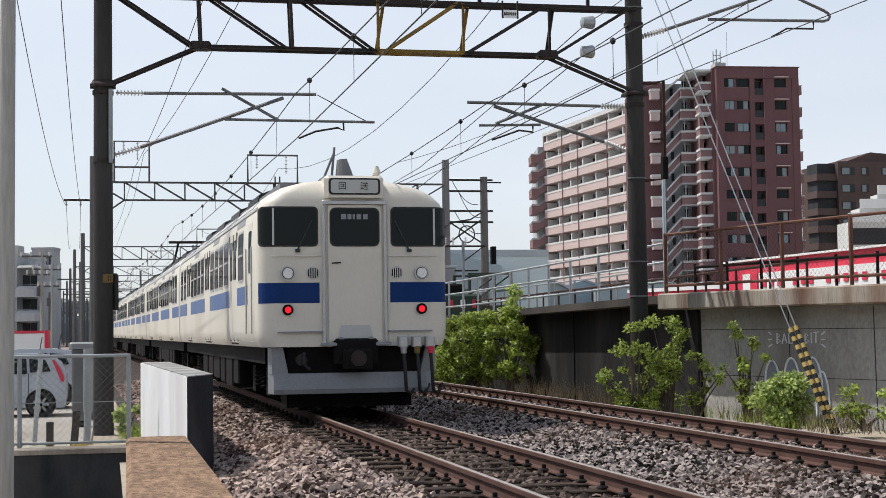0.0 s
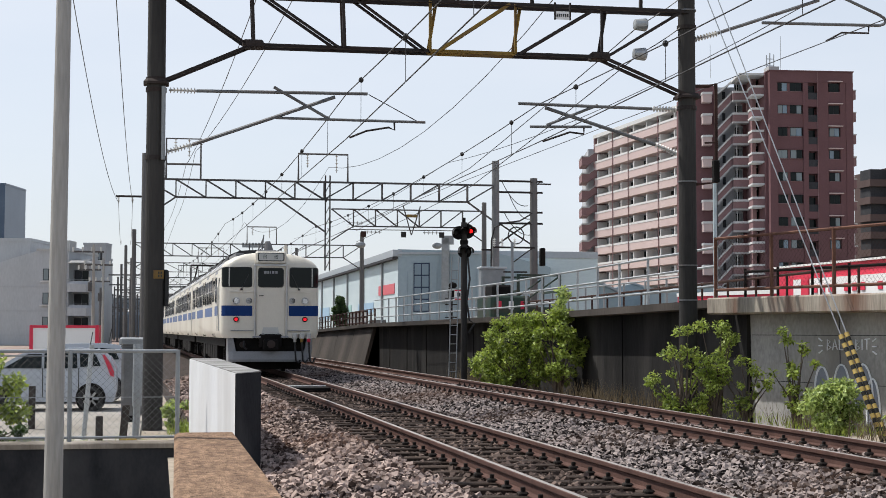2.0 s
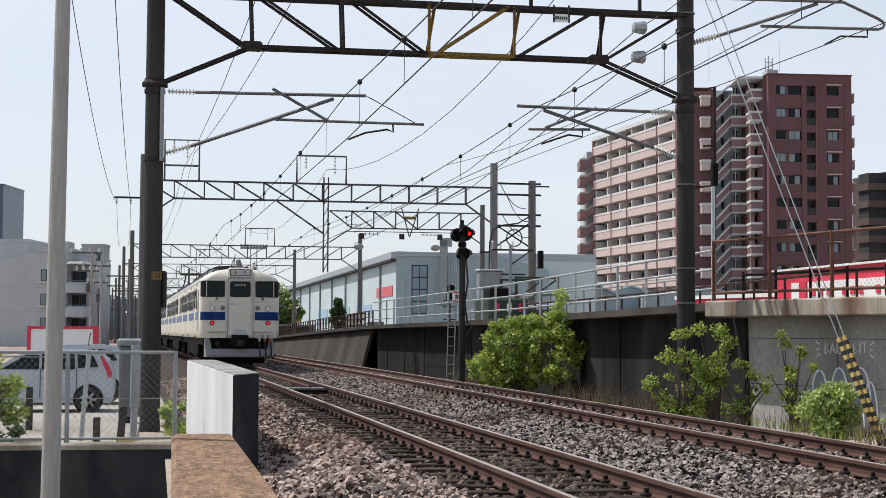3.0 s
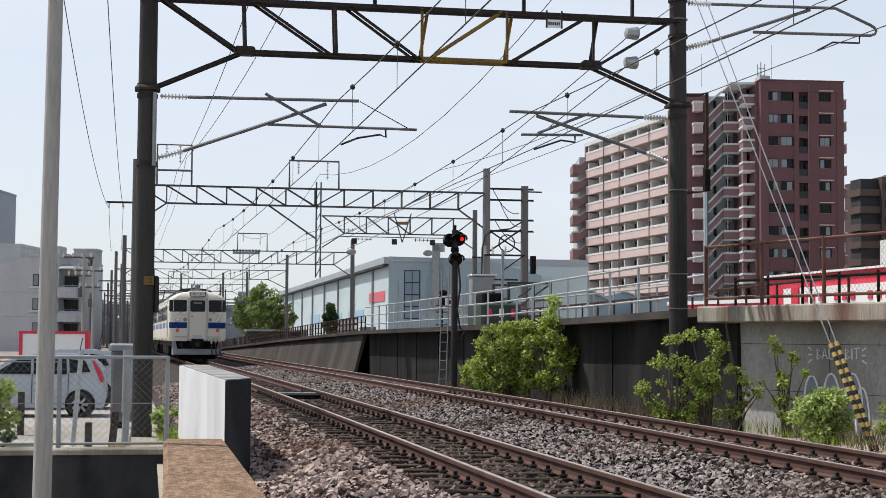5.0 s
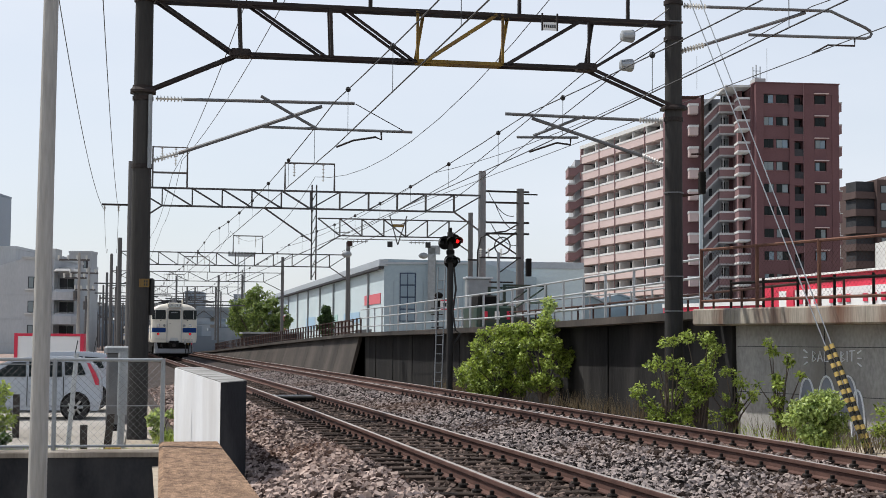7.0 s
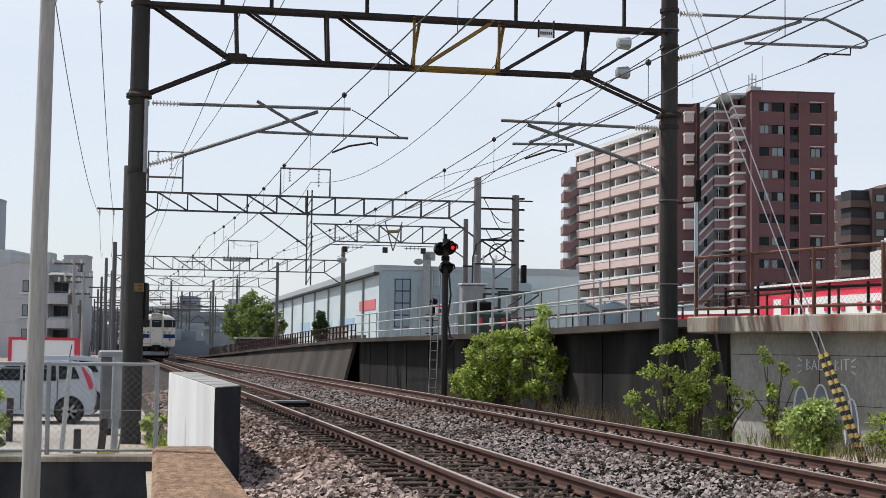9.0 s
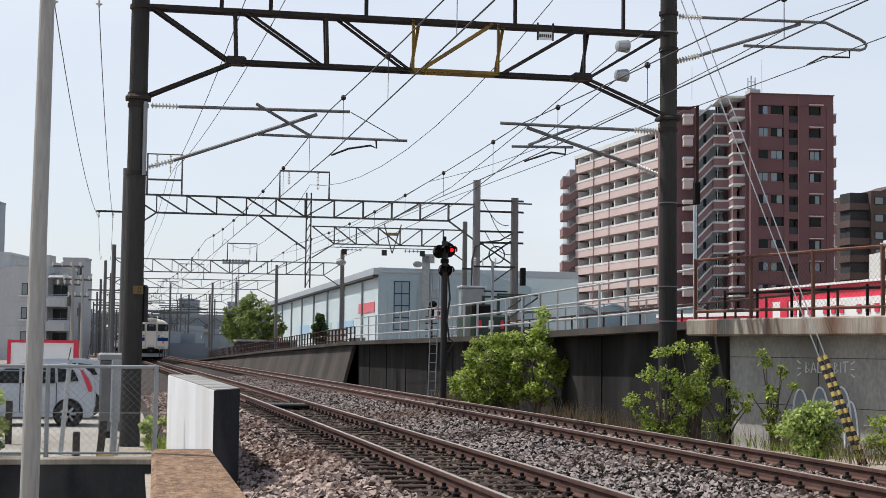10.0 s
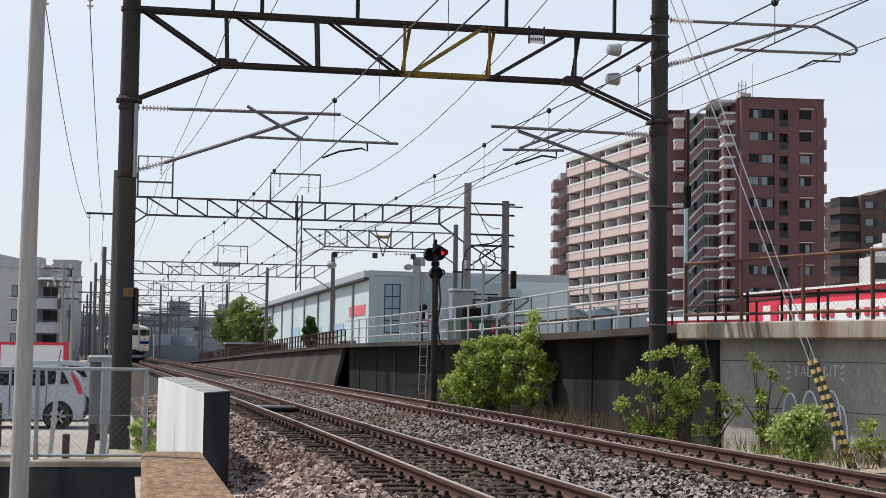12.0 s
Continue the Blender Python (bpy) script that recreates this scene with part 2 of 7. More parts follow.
BARK = surface("bark", (0.07, 0.055, 0.045), (0.15, 0.12, 0.10), 0.9, 0, 6, 40, 0.3, world=True)


def leafy(name, dark, light):
    m = surface(name, dark, light, 0.5, 0, 0.8, 6, 0.0, island=0.7, world=True)
    b = m.node_tree.nodes["Principled BSDF"]
    t = m.node_tree.nodes.new("ShaderNodeBsdfTranslucent")
    t.inputs[0].default_value = (light[0] * 1.3, light[1] * 1.3, light[2], 1)
    mx = m.node_tree.nodes.new("ShaderNodeMixShader")
    mx.inputs[0].default_value = 0.28
    out = m.node_tree.nodes["Material Output"]
    m.node_tree.links.new(b.outputs[0], mx.inputs[1])
    m.node_tree.links.new(t.outputs[0], mx.inputs[2])
    m.node_tree.links.new(mx.outputs[0], out.inputs[0])
    return m


LEAF = leafy("leaf green", (0.005, 0.016, 0.003), (0.36, 0.45, 0.09))
LEAF_TREE = leafy("dull tree leaf", (0.028, 0.055, 0.018), (0.20, 0.265, 0.075))
LEAF_PALE = leafy("pale leaf", (0.03, 0.07, 0.012), (0.48, 0.57, 0.20))
LEAF_DARK = leafy("dark leaf", (0.012, 0.030, 0.010), (0.05, 0.09, 0.025))
DRY = surface("dry grass", (0.13, 0.10, 0.06), (0.28, 0.23, 0.15), 0.9, 0, 3, 20, 0, island=0.6, world=True)


# ---- mesh tools ----
class G:
    """Collects faces of one mesh."""

    def __init__(self):
        self.v, self.f, self.smooth = [], [], False

    def quad(self, *pts):
        n = len(self.v)
        self.v += [tuple(p) for p in pts]
        self.f.append(tuple(range(n, n + len(pts))))
        return self

    def box(self, x0, x1, y0, y1, z0, z1, m=None):
        n = len(self.v)
        pts = [Vector((x, y, z)) for z in (z0, z1) for y in (y0, y1) for x in (x0, x1)]
        if m is not None:
            pts = [m @ p for p in pts]
        self.v += [tuple(p) for p in pts]
        self.f += [tuple(n + i for i in q) for q in ((0, 2, 3, 1), (4, 5, 7, 6), (0, 1, 5, 4), (2, 6, 7, 3), (0, 4, 6, 2), (1, 3, 7, 5))]
        return self

    def cbox(self, x0, x1, y0, y1, z0, z1, c, m=None):
        """A box with bevelled upright edges and top edges."""
        c = min(c, (x1 - x0) / 2.1, (y1 - y0) / 2.1)
        def ring(i, z):
            return [Vector(p) for p in ((x0 + i, y0 + c, z), (x0 + c, y0 + i, z), (x1 - c, y0 + i, z), (x1 - i, y0 + c, z),
                                        (x1 - i, y1 - c, z), (x1 - c, y1 - i, z), (x0 + c, y1 - i, z), (x0 + i, y1 - c, z))]
        k = c * 0.7
        rings = [ring(0, z0), ring(0, z1 - k), ring(k, z1)]
        if m is not None:
            rings = [[m @ p for p in r] for r in rings]
        return self.loft(rings)

    def loft(self, rings, cap=True, closed=True):
        n, k = len(self.v), len(rings[0])
        for r in rings:
            self.v += [tuple(p) for p in r]
        for i in range(len(rings) - 1):
            for j in range(k if closed else k - 1):
                a, b = n + i * k + j, n + i * k + (j + 1) % k
                self.f.append((a, b, b + k, a + k))
        if cap:
            self.f.append(tuple(n + j for j in reversed(range(k))))
            self.f.append(tuple(n + (len(rings) - 1) * k + j for j in range(k)))
        return self

    def rod(self, p, q, r, n=8, r2=None):
        p, q = Vector(p), Vector(q)
        d = (q - p).normalized()
        a = d.orthogonal().normalized()
        b = d.cross(a)
        ring = lambda c, rr: [c + (a * math.cos(2 * math.pi * i / n) + b * math.sin(2 * math.pi * i / n)) * rr for i in range(n)]
        return self.loft([ring(p, r), ring(q, r if r2 is None else r2)])

    def path(self, pts, r, n=6):
        """A bent tube through the points."""
        pts = [Vector(q) for q in pts]
        rings, side = [], None
        for i, c in enumerate(pts):
            d = (pts[min(i + 1, len(pts) - 1)] - pts[max(i - 1, 0)]).normalized()
            side = d.orthogonal().normalized() if side is None else (side - d * side.dot(d)).normalized()
            b = d.cross(side)
            rings.append([c + (side * math.cos(2 * math.pi * k / n) + b * math.sin(2 * math.pi * k / n)) * r for k in range(n)])
        return self.loft(rings)

    def angle(self, p, q, w=0.07, up=(0, 0, 1)):
        """An L-section bar from p to q."""
        p, q = Vector(p), Vector(q)
        d = (q - p).normalized()
        a = d.cross(Vector(up))
        a = a.normalized() if a.length > 1e-4 else Vector((1, 0, 0))
        b = a.cross(d)
        t = w * 0.16
        prof = [(0, 0), (w, 0), (w, t), (t, t), (t, w), (0, w)]
        return self.loft([[c + a * (x - w / 2) + b * (y - w / 2) for x, y in prof] for c in (p, q)])

    def ball(self, c, rx, ry, rz, n=8, k=5):
        c = Vector(c)
        rings = []
        for i in range(k + 1):
            a = math.pi * (0.02 + 0.96 * i / k) - math.pi / 2
            rings.append([c + Vector((rx * math.cos(a) * math.cos(2 * math.pi * j / n), ry * math.cos(a) * math.sin(2 * math.pi * j / n), rz * math.sin(a))) for j in range(n)])
        return self.loft(rings)

    def mesh(self, name, mats):
        me = bpy.data.meshes.new(name)
        me.from_pydata(self.v, [], self.f)
        for m in (mats if isinstance(mats, (list, tuple)) else [mats]):
            me.materials.append(m)
        if self.smooth:
            me.polygons.foreach_set("use_smooth", [True] * len(me.polygons))
        me.update()
        return me


def part(name, g, mat, parent=None, label="", kind=""):
    ob = new(name, g.mesh(name, mat))
    ob.parent = parent
    return tagged(ob, label, kind=kind)


def thing(name, label, category, group="", kind="", at=None):
    ob = new(name)
    ob.empty_display_size = 0.2
    if at is not None:
        ob.matrix_basis = at
    return tagged(ob, label, category, group, kind)


def solid(name, g, mat, label, category="", group="", kind="", at=None):
    ob = new(name, g.mesh(name, mat))
    if at is not None:
        ob.matrix_basis = at
    return tagged(ob, label, category, group, kind)


def sag(a, b, drop, n=10):
    a, b = Vector(a), Vector(b)
    return [a.lerp(b, i / n) - Vector((0, 0, 4 * drop * (i / n) * (1 - i / n))) for i in range(n + 1)]


# ---- plan ----
def track_x(y, off=0.0):
    """The left track's centre line, bending gently to the left and then straight."""
    k = min(y, 62)
    return off + 3.84 - 0.0035 * k - 0.00017 * k * k - 0.0240 * (y - k)


def track_dir(y):
    return -0.0035 - 0.00034 * min(y, 62)


RIGHT = 3.86
PSI = radians(11.48)
def far(u, d, z=0.0):
    """A far place by its side offset and its distance along the view's axis."""
    return Vector((u * math.cos(PSI) + d * math.sin(PSI), -u * math.sin(PSI) + d * math.cos(PSI), z))


# ---- ground and trackbed ----
g = G()
xs = [-3000, -400, -60, -30, -8, -3, 0.16, 3, 8, 12, 20, 60, 400, 3000]
ys = [-60, -10, 3, 10, 23.7, 25, 30, 45, 60, 90, 140, 260, 700, 4000]
def ground_z(x, y):
    """The road on the left dips under the tracks."""
    return -2.3 if -29 < x < 0.15 and 4 < y < 23.6 else -0.62
for i in range(len(xs) - 1):
    for j in range(len(ys) - 1):
        x0, x1, y0, y1 = xs[i], xs[i + 1], ys[j], ys[j + 1]
        z = ground_z((x0 + x1) / 2, (y0 + y1) / 2)
        g.quad((x0, y0, z), (x1, y0, z), (x1, y1, z), (x0, y1, z))
g.quad((-30, 3, -2.3), (0.16, 3, -2.3), (0.16, 3, -0.62), (-30, 3, -0.62))
g.quad((-30, 3, -2.3), (-30, 3, -0.62), (-30, 23.7, -0.62), (-30, 23.7, -2.3))
solid("ground", g, SOIL, "bare sandy soil around the railway", "ground", kind="structure")

g = G()
for y0, y1, xa, xb in ((120, 240, -16, 12), (240, 420, -50, 12), (420, 800, -120, 20)):
    g.quad((xa, y0, -0.61), (xb, y0, -0.61), (xb, y1, -0.61), (xa, y1, -0.61))
solid("rail_yard", g, BALLAST, "dark stony ground of the yard along the line", "ground", kind="structure")

# trackbed: a low bank that follows both tracks
BED = [(-3.2, -0.63), (-2.0, -0.36), (-1.35, -0.24), (-0.6, -0.20), (0.6, -0.20), (1.3, -0.24), (1.93, -0.33), (2.5, -0.24), (3.3, -0.20), (4.45, -0.20), (5.1, -0.25), (5.7, -0.42), (6.2, -0.63)]
rows_y = [-8 + 2 * i for i in range(40)] + [72 + 8 * i for i in range(50)]
g = G()
g.loft([[(track_x(y) + o, y, z) for o, z in BED] for y in rows_y], cap=False, closed=False)
g.smooth = True
solid("trackbed", g, BALLAST_BED, "bank of crushed stone under both tracks, coloured dark as gap shadow", "ballast", kind="structure")


def bed_z(o):
    for (a, za), (b, zb) in zip(BED, BED[1:]):
        if a <= o <= b:
            return za + (zb - za) * (o - a) / (b - a)
    return -0.62


def stones(name, count, y0, y1, o0, o1, size, mat, label, seed, density=None):
    rng = np.random.default_rng(seed)
    u = rng.random(count)
    y = y0 + (y1 - y0) * u ** 1.35
    o = o0 + (o1 - o0) * rng.random(count)
    tx = np.array([track_x(v) for v in y])
    z = np.interp(o, [b[0] for b in BED], [b[1] for b in BED])
    keep = np.ones(count, bool)
    for c in (0.0, RIGHT):
        for r in (-0.566, 0.566):
            keep &= np.abs(o - c - r) > 0.10
    y, o, tx, z = y[keep], o[keep], tx[keep], z[keep]
    n = len(y)
    near = np.minimum(np.abs(o), np.abs(o - RIGHT)) < 0.98
    z = z - 0.013 * near + 0.03 * (np.abs(o - RIGHT) < 1.05)
    s = size * (0.55 + 0.9 * rng.random(n))
    corners = np.array([(x, yy, zz) for zz in (-1, 1) for yy in (-1, 1) for x in (-1, 1)], float)
    v = corners[None] * (0.62 + 0.55 * rng.random((n, 8, 3)))
    v *= np.stack([s * (0.7 + 0.5 * rng.random(n)), s * (0.6 + 0.4 * rng.random(n)), s * (0.6 + 0.4 * rng.random(n))], 1)[:, None]
    q = rng.normal(size=(n, 4))
    q /= np.linalg.norm(q, axis=1)[:, None]
    w, a, b, c = q.T
    rot = np.stack([1 - 2 * (b * b + c * c), 2 * (a * b - w * c), 2 * (a * c + w * b), 2 * (a * b + w * c), 1 - 2 * (a * a + c * c), 2 * (b * c - w * a),
                    2 * (a * c - w * b), 2 * (b * c + w * a), 1 - 2 * (a * a + b * b)], 1).reshape(n, 3, 3)
    v = np.einsum("nij,nkj->nki", rot, v)
    v += np.stack([tx + o, y, z + s * 1.1 * rng.random(n) ** 1.6], 1)[:, None]
    faces = np.array([(0, 2, 3, 1), (4, 5, 7, 6), (0, 1, 5, 4), (2, 6, 7, 3), (0, 4, 6, 2), (1, 3, 7, 5)])
    f = (faces[None] + 8 * np.arange(n)[:, None, None]).reshape(-1, 4)
    me = bpy.data.meshes.new(name)
    me.from_pydata(v.reshape(-1, 3).tolist(), [], f.tolist())
    me.materials.append(mat)
    return tagged(new(name, me), label, "ballast", kind="stuff")


stones("ballast_stones", 66000, 8, 56, -2.9, -1.0, 0.029, BALLAST, "brown and grey crushed stone beside the track", 1)
stones("ballast_stones", 36000, 8, 60, -1.0, 1.0, 0.026, BALLAST_DARK, "dark crushed stone between the sleepers", 2)
stones("ballast_stones", 76000, 9, 80, 1.0, 3.0, 0.0225, BALLAST_GREY, "grey and brown crushed stone between the tracks", 3)
stones("ballast_stones", 52000, 12, 76, 2.9, 5.9, 0.0235, BALLAST_GREY, "grey crushed stone around the far track", 4)

# ---- tracks ----
RAIL_PROF = [(-0.064, -0.153), (0.064, -0.153), (0.064, -0.14), (0.012, -0.125), (0.0085, -0.05), (0.032, -0.04), (0.032, -0.006), (0.026, 0.0), (-0.026, 0.0), (-0.032, -0.006), (-0.032, -0.04), (-0.0085, -0.05), (-0.012, -0.125), (-0.064, -0.14)]
ry = [-6 + 2.0 * i for i in range(40)] + [74 + 6 * i for i in range(60)]
sleeper_mesh = G().cbox(-1.0, 1.0, -0.10, 0.10, -0.27, -0.155, 0.015).mesh("sleeper", SLEEPER)
clip_mesh = G().cbox(-0.045, 0.045, -0.055, 0.055, -0.155, -0.115, 0.02).cbox(-0.02, 0.02, -0.02, 0.02, -0.12, -0.075, 0.008).mesh("rail_clip", CLIP)
def track(off, label):
    tr = thing("railway_track", label, "track", "the two tracks", at=pose(track_x(0, off), 0, 0))
    x0 = track_x(0, off)
    for side in (-0.566, 0.566):
        rail = part("rail", G().loft([[(track_x(y, off) + side + px - x0, y, pz) for px, pz in RAIL_PROF] for y in ry]), RAIL_SIDE, tr, "rust-brown rail")
        head = G().loft([[(track_x(y, off) + side + px - x0, y, pz) for px, pz in ((-0.024, -0.004), (0.024, -0.004), (0.024, 0.001), (0.019, 0.003), (-0.019, 0.003), (-0.024, 0.001))] for y in ry])
        part("running_surface", head, RAIL_TOP, rail, "polished rail head")
    rng = random.Random(7)
    rest = G()
    y = 4.0
    while y < 150:
        x = track_x(y, off) - x0
        turn = math.atan(-track_dir(y)) + rng.uniform(-0.01, 0.01)
        m = Matrix.Translation((x + rng.uniform(-0.03, 0.03), y, rng.uniform(-0.008, 0.008))) @ Matrix.Rotation(turn, 4, "Z")
        if y < 62:
            s = new("sleeper", sleeper_mesh)
            s.parent, s.matrix_basis = tr, m
            if y < 40:
                for side in (-0.566, 0.566):
                    for d in (-0.085, 0.085):
                        c = new("rail_clip", clip_mesh)
                        c.parent = tr
                        c.matrix_basis = Matrix.Translation((track_x(y, off) - x0 + side + d, y, 0))
        else:
            rest.box(-1, 1, -0.1, 0.1, -0.27, -0.155, m)
        y += 0.61
    if rest.v:
        part("far_sleeper", rest, SLEEPER, tr, kind="stuff")
    return tr


track(0.0, "near railway track with rust-brown rails on dark sleepers")
track(RIGHT, "far railway track with rust-brown rails on dark sleepers")


# ---- catenary gantries ----
def mast(g, x, y, z0, z1, r=0.18):
    ring = lambda z, rr: [(x + rr * math.cos(2 * math.pi * i / 20), y + rr * math.sin(2 * math.pi * i / 20), z) for i in range(20)]
    g.loft([ring(z0, r * 1.06), ring(z1, r * 0.92)])


def truss(parent, x0, x1, y, zt, zb, panels, wide=0.45, w=0.09, yellow=(), ends=True, steel=None):
    """A lattice beam: two top chords, two bottom chords, webs."""
    for dy in (-wide / 2, wide / 2):
        part("top_chord", G().angle((x0, y + dy, zt), (x1, y + dy, zt), w), steel or STEEL, parent)
    d = (x1 - x0) / panels
    i0, i1 = (1, panels - 1) if ends else (0, panels)
    for dy in (-wide / 2, wide / 2):
        part("bottom_chord", G().angle((x0 + d * i0, y + dy, zb), (x0 + d * i1, y + dy, zb), w), steel or STEEL, parent)
    for i in range(panels + 1):
        x = x0 + d * i
        m = YELLOW if i in yellow else (steel or STEEL)
        if 0 < i < panels:
            gg = G()
            for dy in (-wide / 2, wide / 2):
                gg.angle((x, y + dy, zb), (x, y + dy, zt), w * 0.8)
            part("upright", gg, m, parent)
        if i < panels:
            gg = G()
            down = i < panels / 2
            a, b = ((x, zt), (x + d, zb)) if down else ((x, zb), (x + d, zt))
            for dy in (-wide / 2, wide / 2):
                gg.angle((a[0], y + dy, a[1]), (b[0], y + dy, b[1]), w * 0.8)
            part("diagonal", gg, m, parent)


def insulator(g, p, q, r=0.055, n=6):
    p, q = Vector(p), Vector(q)
    g.rod(p, q, 0.02, 6)
    for i in range(n):
        c = p.lerp(q, (i + 0.5) / n)
        d = (q - p).normalized() * 0.012
        g.rod(c - d, c + d, r, 10, r * 0.6)


def cantilever(parent, tubes, insulators):
    """A bracket on a mast that holds the wires over a track: (name, radius, points across and up)."""
    for name, r, pts in tubes:
        part(name, G().path([(x, 0, z) for x, z in pts], r), STEEL if name in ("steady_arm", "tie_rod") else ARM, parent)
    for (xa, za), (xb, zb) in insulators:
        gi = G()
        insulator(gi, (xa, 0, za), (xb, 0, zb), 0.065, 8)
        part("insulator", gi, PORCELAIN, parent, "ribbed porcelain insulator")


def front_gantry():
    gt = thing("catenary_gantry", "dark steel lattice gantry with round masts and bracket arms", "gantry", "gantries over the tracks", at=pose(0, 30, 0))
    for x in (-0.09, 10.53):
        gg = G()
        mast(gg, x, 0, -0.65, 9.6)
        m = part("mast", gg, MAST, gt, "round dark grey mast")
        bands = [1.9, 2.6, 4.3, 5.8, 6.05, 7.45, 7.8, 8.2] if x > 5 else [4.55, 5.85, 6.05, 7.75]
        for z in bands:
            w_ = 0.014 if z in (1.9, 2.6, 4.3, 7.8) else 0.04
            part("clamp_band", G().loft([[(x + r * math.cos(2 * math.pi * i / 20), r * math.sin(2 * math.pi * i / 20), zz) for i in range(20)] for zz, r in ((z - w_, 0.198), (z + w_, 0.198))]), ARM if w_ < 0.02 else STEEL, m)
    # beam: chords follow the bays
    zt, zb = 7.76, 6.77
    px = [0.0, 1.71, 3.47, 5.20, 6.92, 8.70, 10.53]
    W = 0.16
    for dy in (-W, W):
        part("top_chord", G().angle((-0.09, dy, zt), (10.53, dy, zt), 0.085), STEEL, gt)
        part("bottom_chord", G().angle((1.71, dy, zb), (5.20, dy, zb), 0.075), STEEL, gt)
        part("bottom_chord", G().angle((5.20, dy, zb), (6.92, dy, zb), 0.075), YELLOW, gt, "faded yellow steel bar")
        part("bottom_chord", G().angle((6.92, dy, zb), (8.70, dy, zb), 0.075), STEEL, gt)
    for i, (a, b) in enumerate(((0.12, 1.62), (1.90, 3.40), (3.70, 5.12), (6.8, 5.35), (8.6, 7.0), (10.4, 8.80))):
        gg = G()
        for dy in (-W, W):
            gg.angle((a, dy, zt), (b, dy, zb), 0.06)
        part("diagonal", gg, YELLOW if i == 3 else STEEL, gt)
    for i, x in enumerate(px[1:-1]):
        gg = G()
        for k, dy in enumerate((-W, W)):
            gg.angle((x + (0.04 if i < 2 else 0.0), dy, zb), (x + (0.0 if k == 0 else 0.16) * (i > 1), dy, zt), 0.06)
        part("upright", gg, YELLOW if i in (2, 3) else STEEL, gt)
    for a, b, z in ((-0.05, 1.71, 5.98), (10.5, 8.70, 6.04)):
        gg = G()
        for dy in (-0.16, 0.16):
            gg.angle((a, dy, z), (b, dy, zb), 0.058)
        part("knee_brace", gg, STEEL, gt, "dark knee brace")
    for x, z in ((1.74, zb + 0.03), (8.68, zb + 0.03)):
        part("gusset_plate", G().cbox(x - 0.20, x + 0.20, -0.18, 0.18, z - 0.08, z + 0.07, 0.05), STEEL, gt)
    for x, z in ((-0.09, 6.0), (10.53, 6.04)):
        part("gusset_plate", G().cbox(x - 0.24, x + 0.24, -0.24, 0.24, z - 0.05, z + 0.05, 0.08), STEEL, gt)
    for x in (1.45, 2.4, 4.28, 7.3, 9.57):
        part("support_post", G().angle((x, 0, zt), (x, 0, zt + 1.9), 0.08), STEEL, gt)
    cantilever(gt, (("top_tube", 0.032, [(0.67, 5.86), (3.98, 5.90)]), ("stay_tube", 0.036, [(0.60, 4.82), (3.34, 5.82)]), ("cross_tube", 0.03, [(2.15, 5.98), (3.24, 5.38)]),
                    ("lower_tube", 0.027, [(2.20, 5.38), (5.13, 5.37)]), ("steady_arm", 0.02, [(4.51, 5.38), (4.52, 5.2), (4.40, 5.25), (3.96, 5.17), (3.63, 5.03)]), ("tie_rod", 0.009, [(4.0, 5.89), (4.96, 5.39)])),
               (((0.15, 5.86), (0.67, 5.86)), ((0.12, 4.67), (0.60, 4.82))))
    cantilever(gt, (("top_tube", 0.032, [(9.79, 5.77), (7.01, 5.80)]), ("stay_tube", 0.036, [(9.85, 5.04), (7.56, 5.73)]), ("cross_tube", 0.03, [(7.59, 5.38), (8.65, 5.81)]),
                    ("lower_tube", 0.027, [(7.25, 5.34), (8.52, 5.37)]), ("steady_arm", 0.02, [(8.36, 5.35), (8.36, 5.22), (8.07, 5.25), (7.51, 5.05)])),
               (((10.30, 5.77), (9.79, 5.77)), ((10.30, 4.87), (9.85, 5.04))))
    # bracket for the raised siding
    cantilever(gt, (("hoop_tube", 0.032, [(11.25, 8.16), (13.98, 8.20), (14.76, 7.88), (14.86, 7.82), (14.89, 7.76), (14.86, 7.70), (14.76, 7.66), (12.16, 7.62)]),
                    ("stay_tube", 0.036, [(11.20, 7.37), (13.41, 8.14)]), ("steady_arm", 0.02, [(14.51, 7.65), (14.51, 7.49), (13.91, 7.48), (13.56, 7.29)])),
               (((10.75, 8.16), (11.25, 8.16)), ((10.70, 7.22), (11.20, 7.37))))
    # number plate holder, hanging sign, feeder cables on the masts
    part("mast_plate", G().cbox(-0.10, 0.09, -0.21, -0.195, 2.24, 2.40, 0.004), YELLOW, gt, "small yellow mast plate with dark bars")
    for x, z in ((0.0, 2.35), (0.0, 2.29), (0.045, 2.35), (0.045, 2.29)):
        part("plate_mark", G().box(x - 0.012, x + 0.012, -0.216, -0.212, z - 0.02, z + 0.02), INK, gt)
    part("conduit", G().rod((0.05, -0.19, 4.5), (0.05, -0.19, 5.9), 0.04, 8), GALV_DULL, gt)
    part("cable_box", G().cbox(0.07, 0.19, -0.06, 0.06, 1.72, 2.42, 0.05), RUBBER, gt)
    sg = part("hanging_sign", G().cbox(7.69, 7.99, -0.32, -0.30, 7.46, 7.62, 0.004), WHITE, gt, "small white sign with dark bars")
    part("sign_frame", G().box(7.67, 7.70, -0.33, -0.295, 7.45, 7.8).box(7.98, 8.01, -0.33, -0.295, 7.45, 7.8), STEEL, sg)
    for k in range(6):
        part("sign_mark", G().box(7.715 + k * 0.043, 7.743 + k * 0.043, -0.326, -0.322, 7.51, 7.57), INK, sg)
